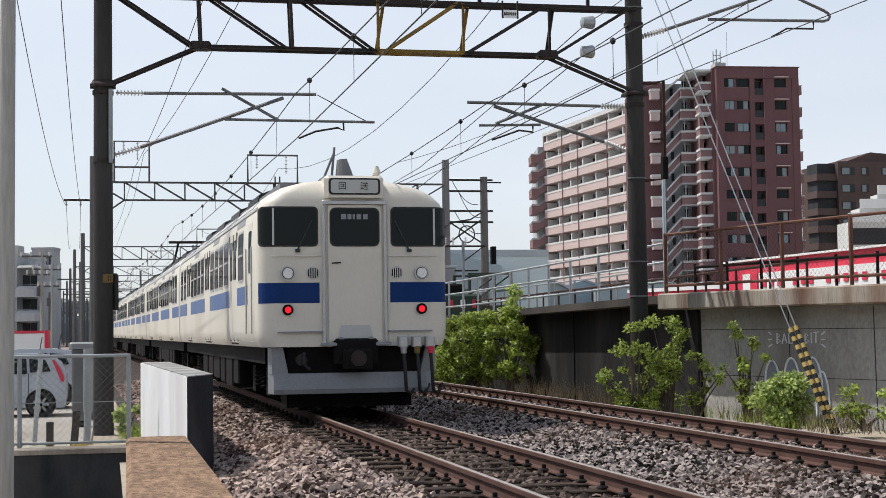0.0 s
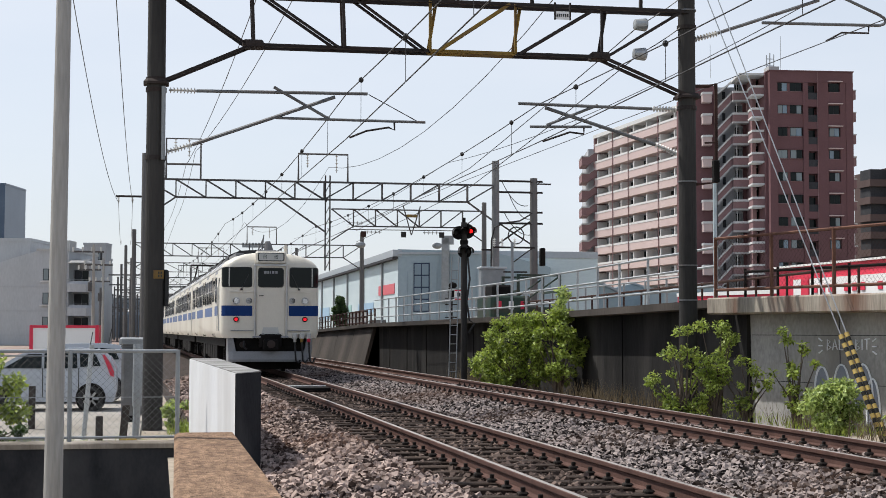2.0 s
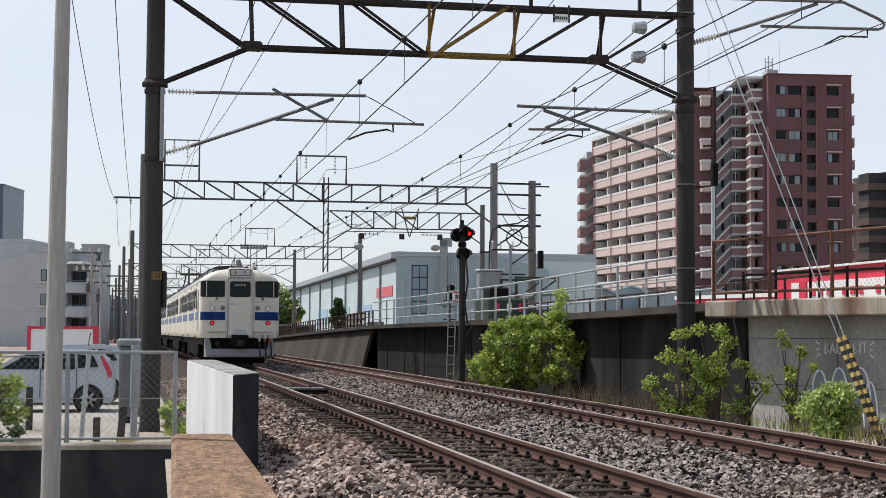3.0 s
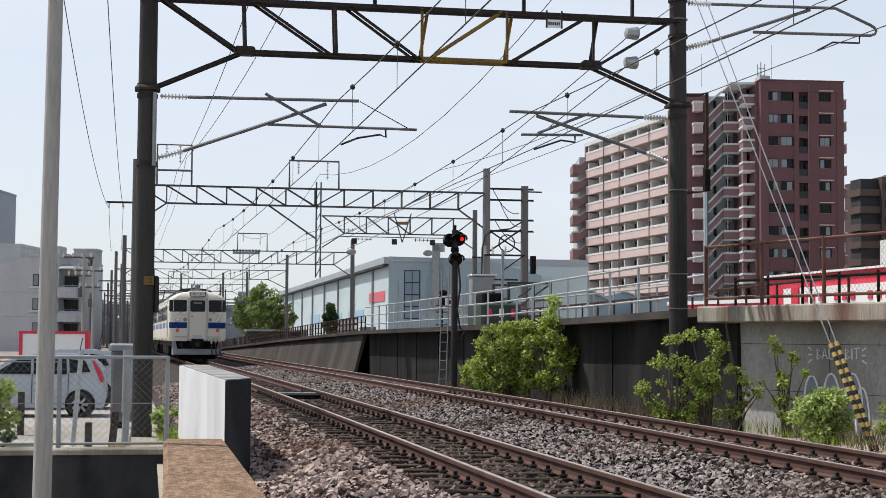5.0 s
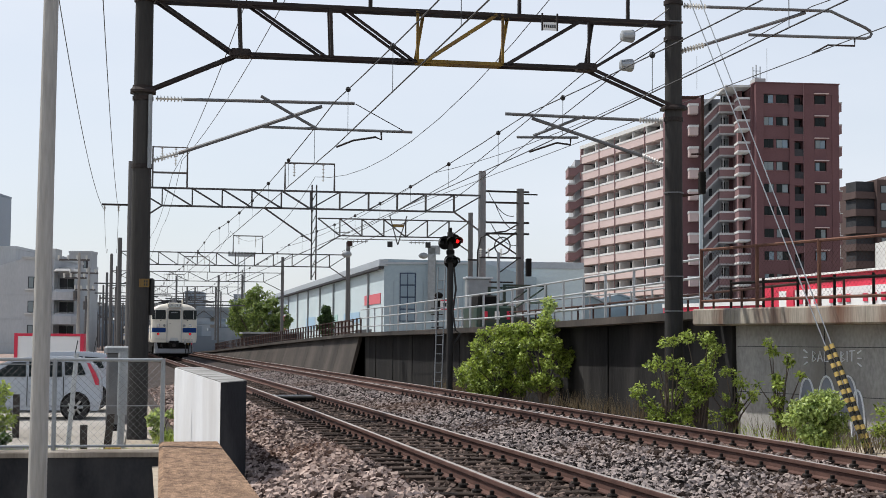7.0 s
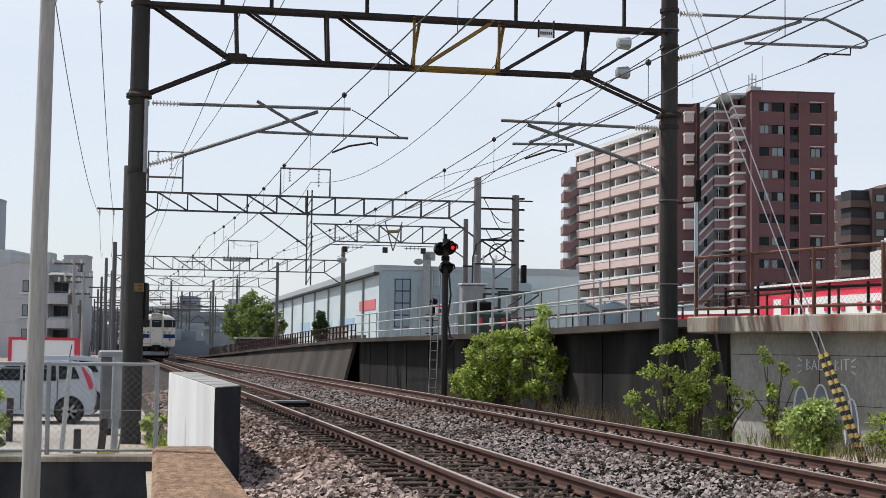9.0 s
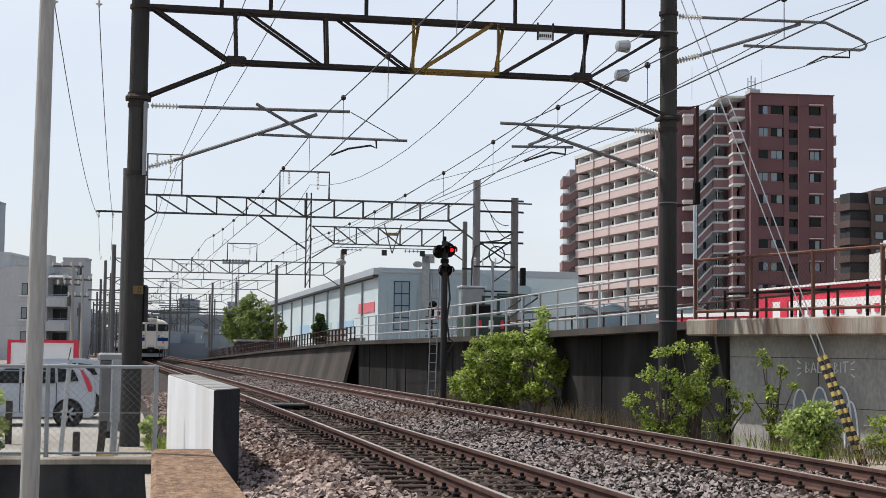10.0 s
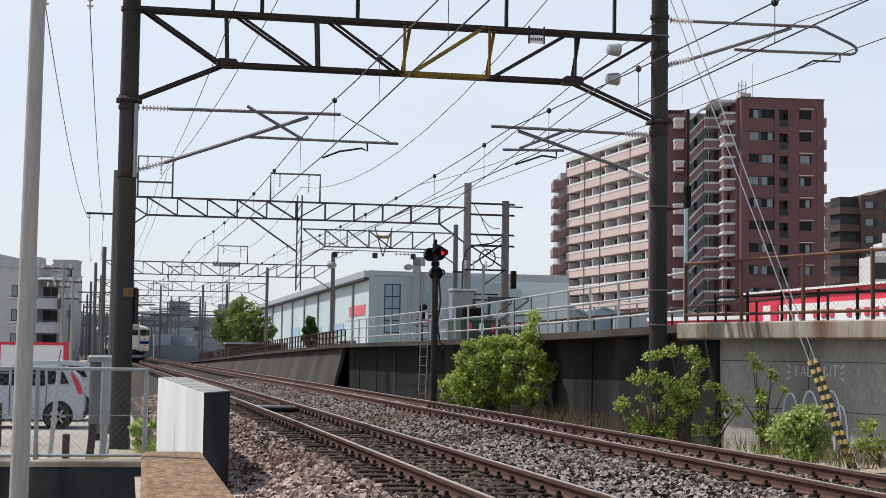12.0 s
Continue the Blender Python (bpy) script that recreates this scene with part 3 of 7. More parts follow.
    for x, z in ((9.55, 7.48), (9.53, 6.88)):
        bell = G()
        bell.loft([[(x + d, r * math.cos(2 * math.pi * i / 16) , z + 0.9 * r * math.sin(2 * math.pi * i / 16)) for i in range(16)] for d, r in ((-0.14, 0.06), (-0.12, 0.12), (0.10, 0.15), (0.13, 0.13), (0.14, 0.05))])
        bell.smooth = False
        part("drum_insulator", bell, GALV, gt, "grey drum insulator")
    # ladder frame on the right mast
    part("side_frame", G().path([(10.7, 0, 6.26), (11.0, 0, 6.27), (11.15, 0, 6.33), (11.15, 0, 4.3), (10.7, 0, 4.25)], 0.035, 6).rod((10.9, -0.02, 5.1), (11.15, 0, 5.12), 0.02), RUST, gt, "rusty side frame")
    part("switch_handle", G().cbox(11.08, 11.2, -0.08, 0.08, 4.3, 4.75, 0.02), UNDER, gt)
    return gt


front_gantry()


def plain_gantry(y, x0, x1, ztop, depth, panels, extra=(), zpost=None, drops=(), hoops=(), r=0.16, pale=False, hung=False):
    gt = thing("catenary_gantry", "far dark steel lattice gantry over the tracks", "gantry", "gantries over the tracks", at=pose(0, y, 0))
    for x in ((x1,) if hung else (x0, x1, *extra)):
        gg = G()
        mast(gg, x, 0, -0.65, (zpost or ztop + 1.6) - (0.75 if x in extra else 0), r)
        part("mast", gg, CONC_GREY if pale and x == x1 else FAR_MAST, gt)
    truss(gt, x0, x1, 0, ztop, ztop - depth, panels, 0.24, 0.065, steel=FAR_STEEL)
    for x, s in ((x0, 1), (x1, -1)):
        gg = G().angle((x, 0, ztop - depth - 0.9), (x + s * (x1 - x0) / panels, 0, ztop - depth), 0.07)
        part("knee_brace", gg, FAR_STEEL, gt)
    for x, z in drops:
        gg = G().angle((x - 0.1, 0, z), (x - 0.1, 0, ztop + 0.3), 0.065).angle((x + 0.1, 0, z), (x + 0.1, 0, ztop + 0.3), 0.065)
        for k in range(8):
            zz = z + (ztop - z) * k / 8
            gg.rod((x - 0.12, 0, zz), (x + 0.12, 0, zz + (ztop - z) / 8), 0.025, 4)
        part("drop_post", gg, FAR_STEEL, gt)
        part("stay_bar", G().angle((x - 0.1, 0, z + 1.7), (x - 2.2, 0, ztop - depth), 0.07), FAR_STEEL, gt)
    for a, b, zz in hoops:
        gg = G().path([(a, 0, ztop), (a, 0, zz), (b, 0, zz), (b, 0, ztop)], 0.045, 6)
        part("hoop", gg, FAR_STEEL, gt)
        gi = G()
        insulator(gi, (a + 0.4, 0, zz), (a + 0.4, 0, zz - 0.6), 0.07, 5)
        part("insulator", gi, PORCELAIN, gt)
        gi = G()
        insulator(gi, (b - 0.5, 0, zz), (b - 0.5, 0, zz - 0.8), 0.07, 5)
        part("insulator", gi, PORCELAIN, gt)
    return gt


G2 = plain_gantry(68, -0.6, 14.84, 7.80, 0.77, 12, extra=(16.6,), zpost=8.9, drops=((7.28, 3.9),), hoops=((0.26, 1.74, 9.57), (5.98, 8.16, 9.03)), r=0.18, pale=True)
part("hoop_bar", G().rod((0.26, 0, 8.46), (1.74, 0, 8.46), 0.045, 6), FAR_STEEL, G2)
for z in (8.0, 7.5, 6.6, 6.1):
    part("tie_beam", G().angle((15.0, -0.1, z), (17.0, -0.1, z), 0.09), STEEL, G2)
part("tie_brace", G().angle((15.0, 0, 5.2), (16.75, 0, 6.4), 0.07), STEEL, G2)
part("tie_brace", G().angle((15.0, 0, 6.1), (16.75, 0, 5.0), 0.07), STEEL, G2)
part("cable_loop", G().path([(15.75 + 0.36 * math.cos(a), -0.15, 5.55 + 0.38 * math.sin(a)) for a in [math.pi * i / 8 for i in range(17)]], 0.03, 5), RUBBER, G2)
part("down_cable", G().path([(16.4, -0.2, 6.5), (15.9, -0.22, 6.2), (15.2, -0.24, 6.1), (14.75, -0.24, 5.9), (14.6, -0.24, 5.3), (14.58, -0.24, 3.6), (14.45, -0.24, 2.0)], 0.035, 6), RUBBER, G2, "black cable down the mast")
for x0, z0, x1, z1 in ((15.1, 8.0, 16.3, 6.9), (15.4, 7.5, 16.4, 6.3), (15.2, 6.6, 16.5, 5.6)):
    part("jumper_wire", G().path(sag((x0, -0.1, z0), (x1, -0.1, z1), 0.35, 8), 0.018, 5), RUBBER, G2)
part("line_switch", G().cbox(16.9, 17.1, -0.2, 0.2, 4.2, 5.0, 0.03), UNDER, G2)
part("arm_bar", G().angle((14.2, 0, 4.9), (15.0, 0, 4.9), 0.08).angle((17.4, 0, 7.9), (16.7, 0, 7.9), 0.06), STEEL, G2)
G3 = plain_gantry(112, -1.75, 14.5, 7.45, 0.9, 12, zpost=8.4, drops=(), hoops=((6.2, 8.3, 8.7),))
G4 = plain_gantry(95, 10.4, 20.0, 8.75, 1.05, 7, zpost=9.3, hung=True)
for x, m in ((12.4, RUST), (14.9, RUBBER), (17.3, RUBBER)):
    part("hanging_plate", G().cbox(x - 0.16, x + 0.16, -0.05, 0.05, 7.05, 7.4, 0.02), m, G4)
for x0, x1, x2 in ((14.88, 15.95, 15.39),):
    part("hanger_bar", G().angle((x0, 0, 9.0), (x2, 0, 7.2), 0.07), FAR_STEEL, G4)
    part("hanger_bar", G().angle((x1, 0, 9.0), (x2, 0, 7.2), 0.07), FAR_STEEL, G4)
    part("hanger_plate", G().cbox(x0 + 0.2, x1 - 0.2, -0.06, 0.06, 8.3, 8.48, 0.02), YELLOW, G4, "faded yellow cross plate")
for x, z in ((13.0, 7.35), (16.6, 7.35), (11.9, 7.9)):
    gi = G()
    insulator(gi, (x - 0.5, -0.1, z), (x + 0.5, -0.1, z), 0.12, 4)
    part("insulator", gi, FAR_STEEL, G4)
for x, z in ((12.2, 6.55), (17.0, 6.55)):
    part("drum_insulator", G().ball((x, -0.1, z), 0.32, 0.2, 0.2, 10, 6), GALV_DULL, G4, "grey drum insulator")
part("lower_bar", G().angle((11.4, 0, 7.5), (19.5, 0, 7.5), 0.05), FAR_STEEL, G4)
for y, x0, x1 in ((155, -3.2, 13.5), (198, -4.6, 12.2), (245, -6.2, 11.0), (300, -8.2, 9.5), (360, -10.2, 8.0)):
    plain_gantry(y, x0, x1, 7.9, 0.9, 9, zpost=9.5, hoops=((x0 + 7, x0 + 9.5, 9.4),))


# ---- wires ----
SUPPORT_Y = [-12, 30, 68, 112, 155, 198, 245, 300, 360]
def overhead(off, zc, zm, drop, first, label):
    """One track's contact and messenger wire, span by span, with a dropper every five metres."""
    for a, b in zip(SUPPORT_Y, SUPPORT_Y[1:]):
        span = thing("overhead_line", label, "wire", "overhead wires")
        pa, pb = (track_x(a, off), a), (track_x(b, off), b)
        r = 0.011
        part("messenger_wire", G().path(sag((*pa, zm), (*pb, zm), drop), r, 5), WIRE, span)
        part("contact_wire", G().path([(*pa, zc), ((pa[0] + pb[0]) / 2, (a + b) / 2, zc), (*pb, zc)], r, 5), WIRE, span)
        y = first + 5.0 * math.ceil((a + 0.5 - first) / 5.0)
        while y < b - 0.5:
            k = (y - a) / (b - a)
            x = pa[0] + (pb[0] - pa[0]) * k
            zz = zm - 4 * drop * k * (1 - k)
            dr = part("dropper", G().rod((x, y, zc), (x, y, zz), 0.006, 4), WIRE, span)
            part("knob", G().ball((x, y, zz), 0.05, 0.05, 0.055, 6, 4), RUBBER, dr)
            y += 5.0


overhead(0.0, 5.02, 5.91, 0.36, 3.0, "contact and messenger wire over the near track")
overhead(RIGHT, 5.04, 5.80, 0.31, 2.3, "contact and messenger wire over the far track")
for name, pts in (("feeder_wire", [(4.6, -12, 9.9), (2.4, 30, 9.5), (1.1, 68, 8.4), (0.4, 112, 8.6), (-1, 198, 9.0)]),
                  ("feeder_wire", [(5.6, -12, 9.9), (3.4, 30, 9.5), (1.5, 68, 9.0), (1.2, 112, 9.3), (-0.5, 198, 9.2)]),
                  ("feeder_wire", [(11.5, -12, 10.2), (9.4, 30, 10.1), (7.31, 68, 8.45), (6.0, 112, 9.0), (4.0, 198, 9.2)]),
                  ("anchor_wire", [(10.45, 29.9, 8.1), (9.55, 30, 7.48), (9.1, 45.3, 6.12), (8.3, 66, 5.55)]),
                  ("anchor_wire", [(10.45, 29.9, 7.5), (9.53, 30, 6.88), (9.1, 45.3, 5.55), (8.3, 66, 5.06)])):
    gg = G()
    for a, b in zip(pts, pts[1:]):
        gg.path(sag(a, b, 0.03 if name == "anchor_wire" else 1.6 if pts[0][0] > 11 else 0.45), 0.011, 5)
    solid(name, gg, WIRE, "thin dark feeder wire between the gantries", "wire", "overhead wires")
for dz in (0.0, 1.0):
    pts = [(16.2, -12, 7.35 + dz), (13.56, 30, 7.28 + dz), (11.5, 62, 7.1 + dz), (9.6, 112, 6.9 + dz)]
    gg = G()
    for a, b in zip(pts, pts[1:]):
        gg.path(sag(a, b, 0.0 if dz == 0 else 0.45), 0.011, 5)
    solid("overhead_wire", gg, WIRE, "overhead wire of the raised siding", "wire", "overhead wires")


# ---- raised ramp on the right ----
RAMP = [(29.3, 1.955), (38, 1.86), (49, 1.74), (62, 1.68), (75, 1.62), (90, 1.40), (110, 1.08), (131, 0.70), (165, 0.1), (200, -0.4)]
def ramp_x(y):
    k = min(y, 56)
    return 11.85 - 0.0003 * k * k - 0.0336 * (y - k)
def ramp_body(stations, slope):
    return G().loft([[(ramp_x(y) + 0.3 - slope, y, -0.62), (ramp_x(y) + 0.3, y, z - 0.175), (ramp_x(y) + 9, y, z - 0.175), (ramp_x(y) + 9, y, -0.62)] for y, z in stations])


def ramp_z(y):
    return float(np.interp(y, [r[0] for r in RAMP], [r[1] for r in RAMP]))


cap = G()
RUST_RED = surface("orange rusty steel", (0.075, 0.036, 0.026), (0.20, 0.105, 0.075), 0.85, 0.1, 3, 40, 0.25, world=True)
solid("retaining_wall", ramp_body([(30.25, 1.945)] + RAMP[1:5], 0.0), CONC_DARK, "dark retaining wall of the ramp, toned for soot and shade", "wall", kind="structure")
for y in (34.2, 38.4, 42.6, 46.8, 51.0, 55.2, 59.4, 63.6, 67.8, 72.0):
    solid("wall_rib", G().box(ramp_x(y) + 0.27, ramp_x(y) + 0.31, y - 0.05, y + 0.05, -0.62, ramp_z(y) - 0.18), CONC_DARK, "near-black joint strip on the retaining wall", "wall", kind="structure")
slab_wall = thing("sloped_wall", "brown stained sloping concrete wall of the ramp", "wall", kind="structure")
yy = 75.0
while yy < 196:
    y2 = yy + 5.6
    part("wall_panel", G().loft([[(ramp_x(y) - 0.5, y, -0.62), (ramp_x(y) + 0.02, y, ramp_z(y) - 0.175), (ramp_x(y) + 2, y, ramp_z(y) - 0.175), (ramp_x(y) + 2, y, -0.62)] for y in (yy, y2 - 0.06)]), CONC_BROWN, slab_wall)
    yy = y2
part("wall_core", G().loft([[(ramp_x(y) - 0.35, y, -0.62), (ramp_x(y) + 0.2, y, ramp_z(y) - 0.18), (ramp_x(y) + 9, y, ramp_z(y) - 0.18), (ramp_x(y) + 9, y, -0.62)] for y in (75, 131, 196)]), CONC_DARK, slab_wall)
solid("ramp_edge", cap.loft([[(ramp_x(y) - 0.22, y, z - 0.17), (ramp_x(y) + 0.4, y, z - 0.17), (ramp_x(y) + 0.4, y, z), (ramp_x(y) - 0.22, y, z)] for y, z in [(31.0, 1.935)] + RAMP[1:]]), CONC_BROWN, "stained concrete edge of the ramp", "wall", kind="structure")
solid("ramp_surface", G().loft([[(ramp_x(y) + 0.41, y, z - 0.17), (ramp_x(y) + 9, y, z - 0.17), (ramp_x(y) + 9, y, z - 0.08), (ramp_x(y) + 0.41, y, z - 0.08)] for y, z in RAMP]), SOIL, "gravel surface on the ramp", "ground", kind="structure")

# deck over the near abutment, turning away from the track
D0, D1 = Vector((11.15, 30.6, 0)), Vector((14.6, 18.0, 0))
ddir = (D1 - D0).normalized()
dn = Vector((-ddir.y, ddir.x, 0))
if dn.x < 0:
    dn = -dn
def deck_pt(s, o, z):
    p = D0 + ddir * s + dn * o
    return (p.x, p.y, z)
L = (D1 - D0).length
g = G()
for s0, s1, o0, o1, z0, z1 in ((0, L, 0, 9, 1.62, 1.96),):
    g.loft([[deck_pt(s, o0, z0 + 0.03), deck_pt(s, o0 + 0.05, z0), deck_pt(s, o1, z0), deck_pt(s, o1, z1), deck_pt(s, o0 + 0.03, z1), deck_pt(s, o0, z1 - 0.03)] for s in (s0, s1)])
solid("deck_slab", g, DECK, "rust-streaked concrete deck slab over the abutment", "deck", kind="structure")
g = G().loft([[deck_pt(s, 0.72, -0.62), deck_pt(s, 9, -0.62), deck_pt(s, 9, 1.615), deck_pt(s, 0.68, 1.615)] for s in (0.55, L)])
solid("abutment_wall", g, CONC_PALE, "grey concrete abutment wall with joints and painted scrawl", "wall", kind="structure")


def railing(name, pts, heights, rails, post_gap, mat, label, post_r=0.03, rail_r=0.022, group="railings"):
    rl = thing(name, label, "railing", group)
    for a, b in zip(pts, pts[1:]):
        a, b = Vector(a), Vector(b)
        n = max(1, round((b - a).length / post_gap))
        for i in range(n):
            p = a.lerp(b, i / n)
            part("post", G().rod(p, p + Vector((0, 0, heights)), post_r, 8), mat, rl)
        for h in rails:
            part("rail_bar", G().rod(a + Vector((0, 0, h)), b + Vector((0, 0, h)), rail_r, 6), mat, rl)
    return rl


railing("ramp_railing", [(ramp_x(y) + 0.1, y, z) for y, z in [(31.4, 1.935)] + RAMP[1:5]], 1.15, (0.3, 0.72, 1.12), 2.0, GALV, "silver tube railing along the ramp edge", 0.035, 0.028)
railing("ramp_railing", [(ramp_x(y) + 4.6, y, z - 0.1) for y, z in [(45, 1.785)] + RAMP[2:5]], 1.3, (0.4, 0.85, 1.27), 2.2, GALV_DULL, "silver tube railing on the far ramp side", 0.035, 0.028)
railing("siding_fence", [(ramp_x(y) + 2.3, y, z - 0.1) for y, z in RAMP[:4]], 0.75, (0.1, 0.72), 1.6, RUST, "low dark fence along the siding", 0.03, 0.03)
railing("low_fence", [(ramp_x(y) + 0.1, y, z) for y, z in RAMP[4:9]], 0.75, (0.12, 0.42, 0.72), 1.2, RUST, "rusty low fence along the sloping ramp", 0.04)
railing("deck_railing", [deck_pt(0.1, 0.15, 1.96), deck_pt(L, 0.15, 1.96)], 1.25, (0.16, 1.22), 1.75, RUST_RED, "rusty fence posts with wire mesh on the deck", 0.04, 0.03)


mesh = G()
fa, fb = Vector(deck_pt(0.1, 0.15, 1.96)), Vector(deck_pt(L, 0.15, 1.96))
run = (fb - fa).length
k = -1.1
while k < run:
    for s in (1, -1):
        a, b = (k, k + 1.06) if s > 0 else (k + 1.06, k)
        t0, t1 = 0.0, 1.0
        ts = sorted(((0 - a) / (b - a), (run - a) / (b - a)))
        t0, t1 = max(t0, ts[0]), min(t1, ts[1])
        if t1 > t0:
            P = lambda t: fa.lerp(fb, (a + (b - a) * t) / run) + Vector((0, 0, 0.16 + 1.06 * t))
            mesh.rod(P(t0), P(t1), 0.0022, 3)
    k += 0.11
tagged(part("mesh_fence", mesh, RUST), "thin rusty chain-link mesh on the deck railing", "fence", kind="stuff")
heap = G()
rg = random.Random(5)
for k in range(420):
    sx_, ox_ = rg.uniform(L * 0.62, L), rg.uniform(1.0, 2.6)
    hz = 1.97 + max(0.0, 0.34 - abs(ox_ - 1.8) * 0.3) * rg.random()
    q = Vector(deck_pt(sx_, ox_, hz))
    r_ = rg.uniform(0.03, 0.07)
    heap.ball(q, r_, r_ * rg.uniform(0.7, 1.2), r_ * 0.7, 5, 3)
tagged(part("gravel_heap", heap, BALLAST_GREY), "low heap of grey crushed stone on the deck", "gravel", kind="stuff")
lower = railing("deck_guard", [deck_pt(0.1, 0.9, 1.96), deck_pt(L, 0.9, 1.96)], 0.62, (0.55,), 1.1, UNDER, "low dark guard rail on the deck", 0.03, 0.03)

# ---- near left: wall, block, fence ----
LEDGE_LINE = ((2.0, 0.02, 0.84), (16.7, 0.18, 0.81))
g = G().loft([[(a + 0.02, y, -2.3), (b - 0.02, y, -2.3), (b - 0.02, y, 0.12), (a + 0.02, y, 0.12)] for y, a, b in LEDGE_LINE])
solid("parapet_wall", g, LEDGE_SIDE, "stained concrete parapet wall beside the track", "wall", kind="structure")
solid("parapet_coping", G().loft([[(a, y, 0.124), (b, y, 0.124), (b, y, 0.155), (b - 0.015, y, 0.18), (a + 0.04, y, 0.18), (a, y, 0.15)] for y, a, b in ((2.0, 0.02, 0.84), (16.85, 0.18, 0.81))]), LEDGE, "brown weathered coping on the parapet", "coping", kind="structure")
blk = thing("end_wall", "white painted concrete wall with a black end", "wall", kind="structure", at=pose(0, 0, 0))
BX = [(0.91, 18.6), (1.25, 19.4), (1.05, 28.3), (0.56, 28.3)]
part("wall_body", G().loft([[(x, y, z) for x, y in BX] for z in (-0.9, 0.75)]), WHITEWASH, blk, "white painted concrete")
part("wall_end", G().loft([[(0.905, 18.58, z), (1.262, 19.40, z), (1.25, 19.402, z), (0.91, 18.6, z)] for z in (-0.9, 0.752)]), BLACKWALL, blk, "black painted end face")
part("wall_flank", G().loft([[(1.252, 19.4, z), (1.264, 19.4, z), (1.066, 28.3, z), (1.052, 28.3, z)] for z in (-0.9, 0.75)]), BLACKWALL, blk, "black painted flank")
part("wall_top", G().loft([[(x, y, z) for x, y in ((0.925, 18.59), (1.262, 19.39), (1.06, 28.3), (0.58, 28.3))] for z in (0.754, 0.765)]), GREYTOP, blk, "dirty grey top")

# kerb wall and chain-link fence of the parking lot
solid("lot_wall", G().box(-14, 0.30, 23.6, 24.0, -2.4, -0.485), BLACKWALL, "black wall under the parking lot", "wall", kind="structure")
solid("lot_kerb", G().cbox(-14, 0.33, 23.56, 24.15, -0.48, -0.40, 0.02), LEDGE_SIDE, "pale concrete kerb of the parking lot", "kerb", kind="structure")
g = G()
for i in range(8):
    for j in range(10):
        x0, y0 = -15 + 2 * i, 24.16 + 3 * j
        g.quad((x0, y0, -0.58), (x0 + 2, y0, -0.58), (x0 + 2, y0 + 3, -0.58), (x0, y0 + 3, -0.58))
lot = solid("parking_lot", g, LOT, "pale worn paving of the parking lot", "paving", kind="structure")
lot.matrix_basis = pose(-1.3, 0, 0)


def fence():
    fc = thing("chain_link_fence", "galvanized chain-link fence on the lot wall", "fence", at=pose(0, 23.95, -0.40))
    px = [-6.1, -4.5, -2.9, -1.29, 0.30]
    for x in px:
        part("post", G().rod((x, 0, 0), (x, 0, 1.37), 0.034, 10), GALV_DULL, fc)
    part("top_rail", G().rod((px[0], 0, 1.35), (px[-1], 0, 1.35), 0.026, 8), GALV_DULL, fc)
    part("bottom_rail", G().rod((px[0], 0, 0.06), (px[-1], 0, 0.06), 0.02, 8), GALV_DULL, fc)
    part("tension_wire", G().rod((px[0], 0, 0.66), (px[-1], 0, 0.66), 0.006, 5), GALV_DULL, fc)
    part("tension_wire", G().rod((px[0], 0, 1.28), (px[-2], 0, 1.28), 0.01, 5), GALV_DULL, fc)
    mesh = G()
    p, z0, z1 = 0.105, 0.06, 1.34
    x = px[0] - (z1 - z0)
    while x < px[-1]:
        for s in (1, -1):
            a, b = (x, x + (z1 - z0)) if s > 0 else (x + (z1 - z0), x)
            za, zb = z0, z1
            lo, hi = px[0], px[-1]
            xa, xb = a, b
            t0, t1 = 0.0, 1.0
            d = xb - xa
            ts = sorted(((lo - xa) / d, (hi - xa) / d))
            t0, t1 = max(t0, ts[0]), min(t1, ts[1])
            if t1 > t0:
                mesh.rod((xa + d * t0, 0.004 * s, za + (zb - za) * t0), (xa + d * t1, 0.004 * s, za + (zb - za) * t1), 0.0024, 3)
        x += p
    part("wire_mesh", mesh, ARM, fc, kind="stuff")


fence()
pl = thing("street_pole", "slender grey pole with rust streaks", "pole")
part("pole_shaft", G().rod((-1.085, 17.0, -2.3), (-1.02, 17.0, 7.5), 0.107, 20, 0.068), POLE_GREY, pl)
TIMBER = surface("dark timber", (0.022, 0.019, 0.018), (0.07, 0.06, 0.052), 0.9, 0, 6, 40, 0.3, world=True)
for x, y, w, h, lean in ((-0.89, 25.0, 0.11, 0.5, 0.0), (-0.55, 25.6, 0.12, 0.64, 0.06), (-2.3, 30.0, 0.12, 0.8, 0.0)):
    solid("low_stake", G().loft([[(x + lean * k - w / 2, y - 0.05, z), (x + lean * k + w / 2, y - 0.05, z), (x + lean * k + w / 2, y + 0.05, z), (x + lean * k - w / 2, y + 0.05, z)] for k, z in ((0, -0.59), (1, -0.58 + h))]), TIMBER, "short dark timber stake in the lot", "stake", "timber stakes")
solid("yellow_block", G().cbox(-0.57, -0.31, 25.0, 25.2, -0.58, -0.44, 0.02), YELLOW, "faded yellow block on the paving", "block")
cab = thing("relay_cabinet", "grey metal trackside cabinet with a hood", "cabinet")
part("cabinet_body", G().cbox(-0.72, -0.30, 32.0, 32.45, -0.45, 0.98, 0.03), ARM, cab)
part("cabinet_hood", G().cbox(-0.77, -0.25, 31.95, 32.5, 0.98, 1.12, 0.05), GALV_DULL, cab)
part("cabinet_foot", G().box(-0.65, -0.36, 32.05, 32.4, -0.62, -0.45), UNDER, cab)
part("cabinet_door", G().cbox(-0.68, -0.34, 31.975, 32.0, -0.3, 0.9, 0.01), ARM, cab)
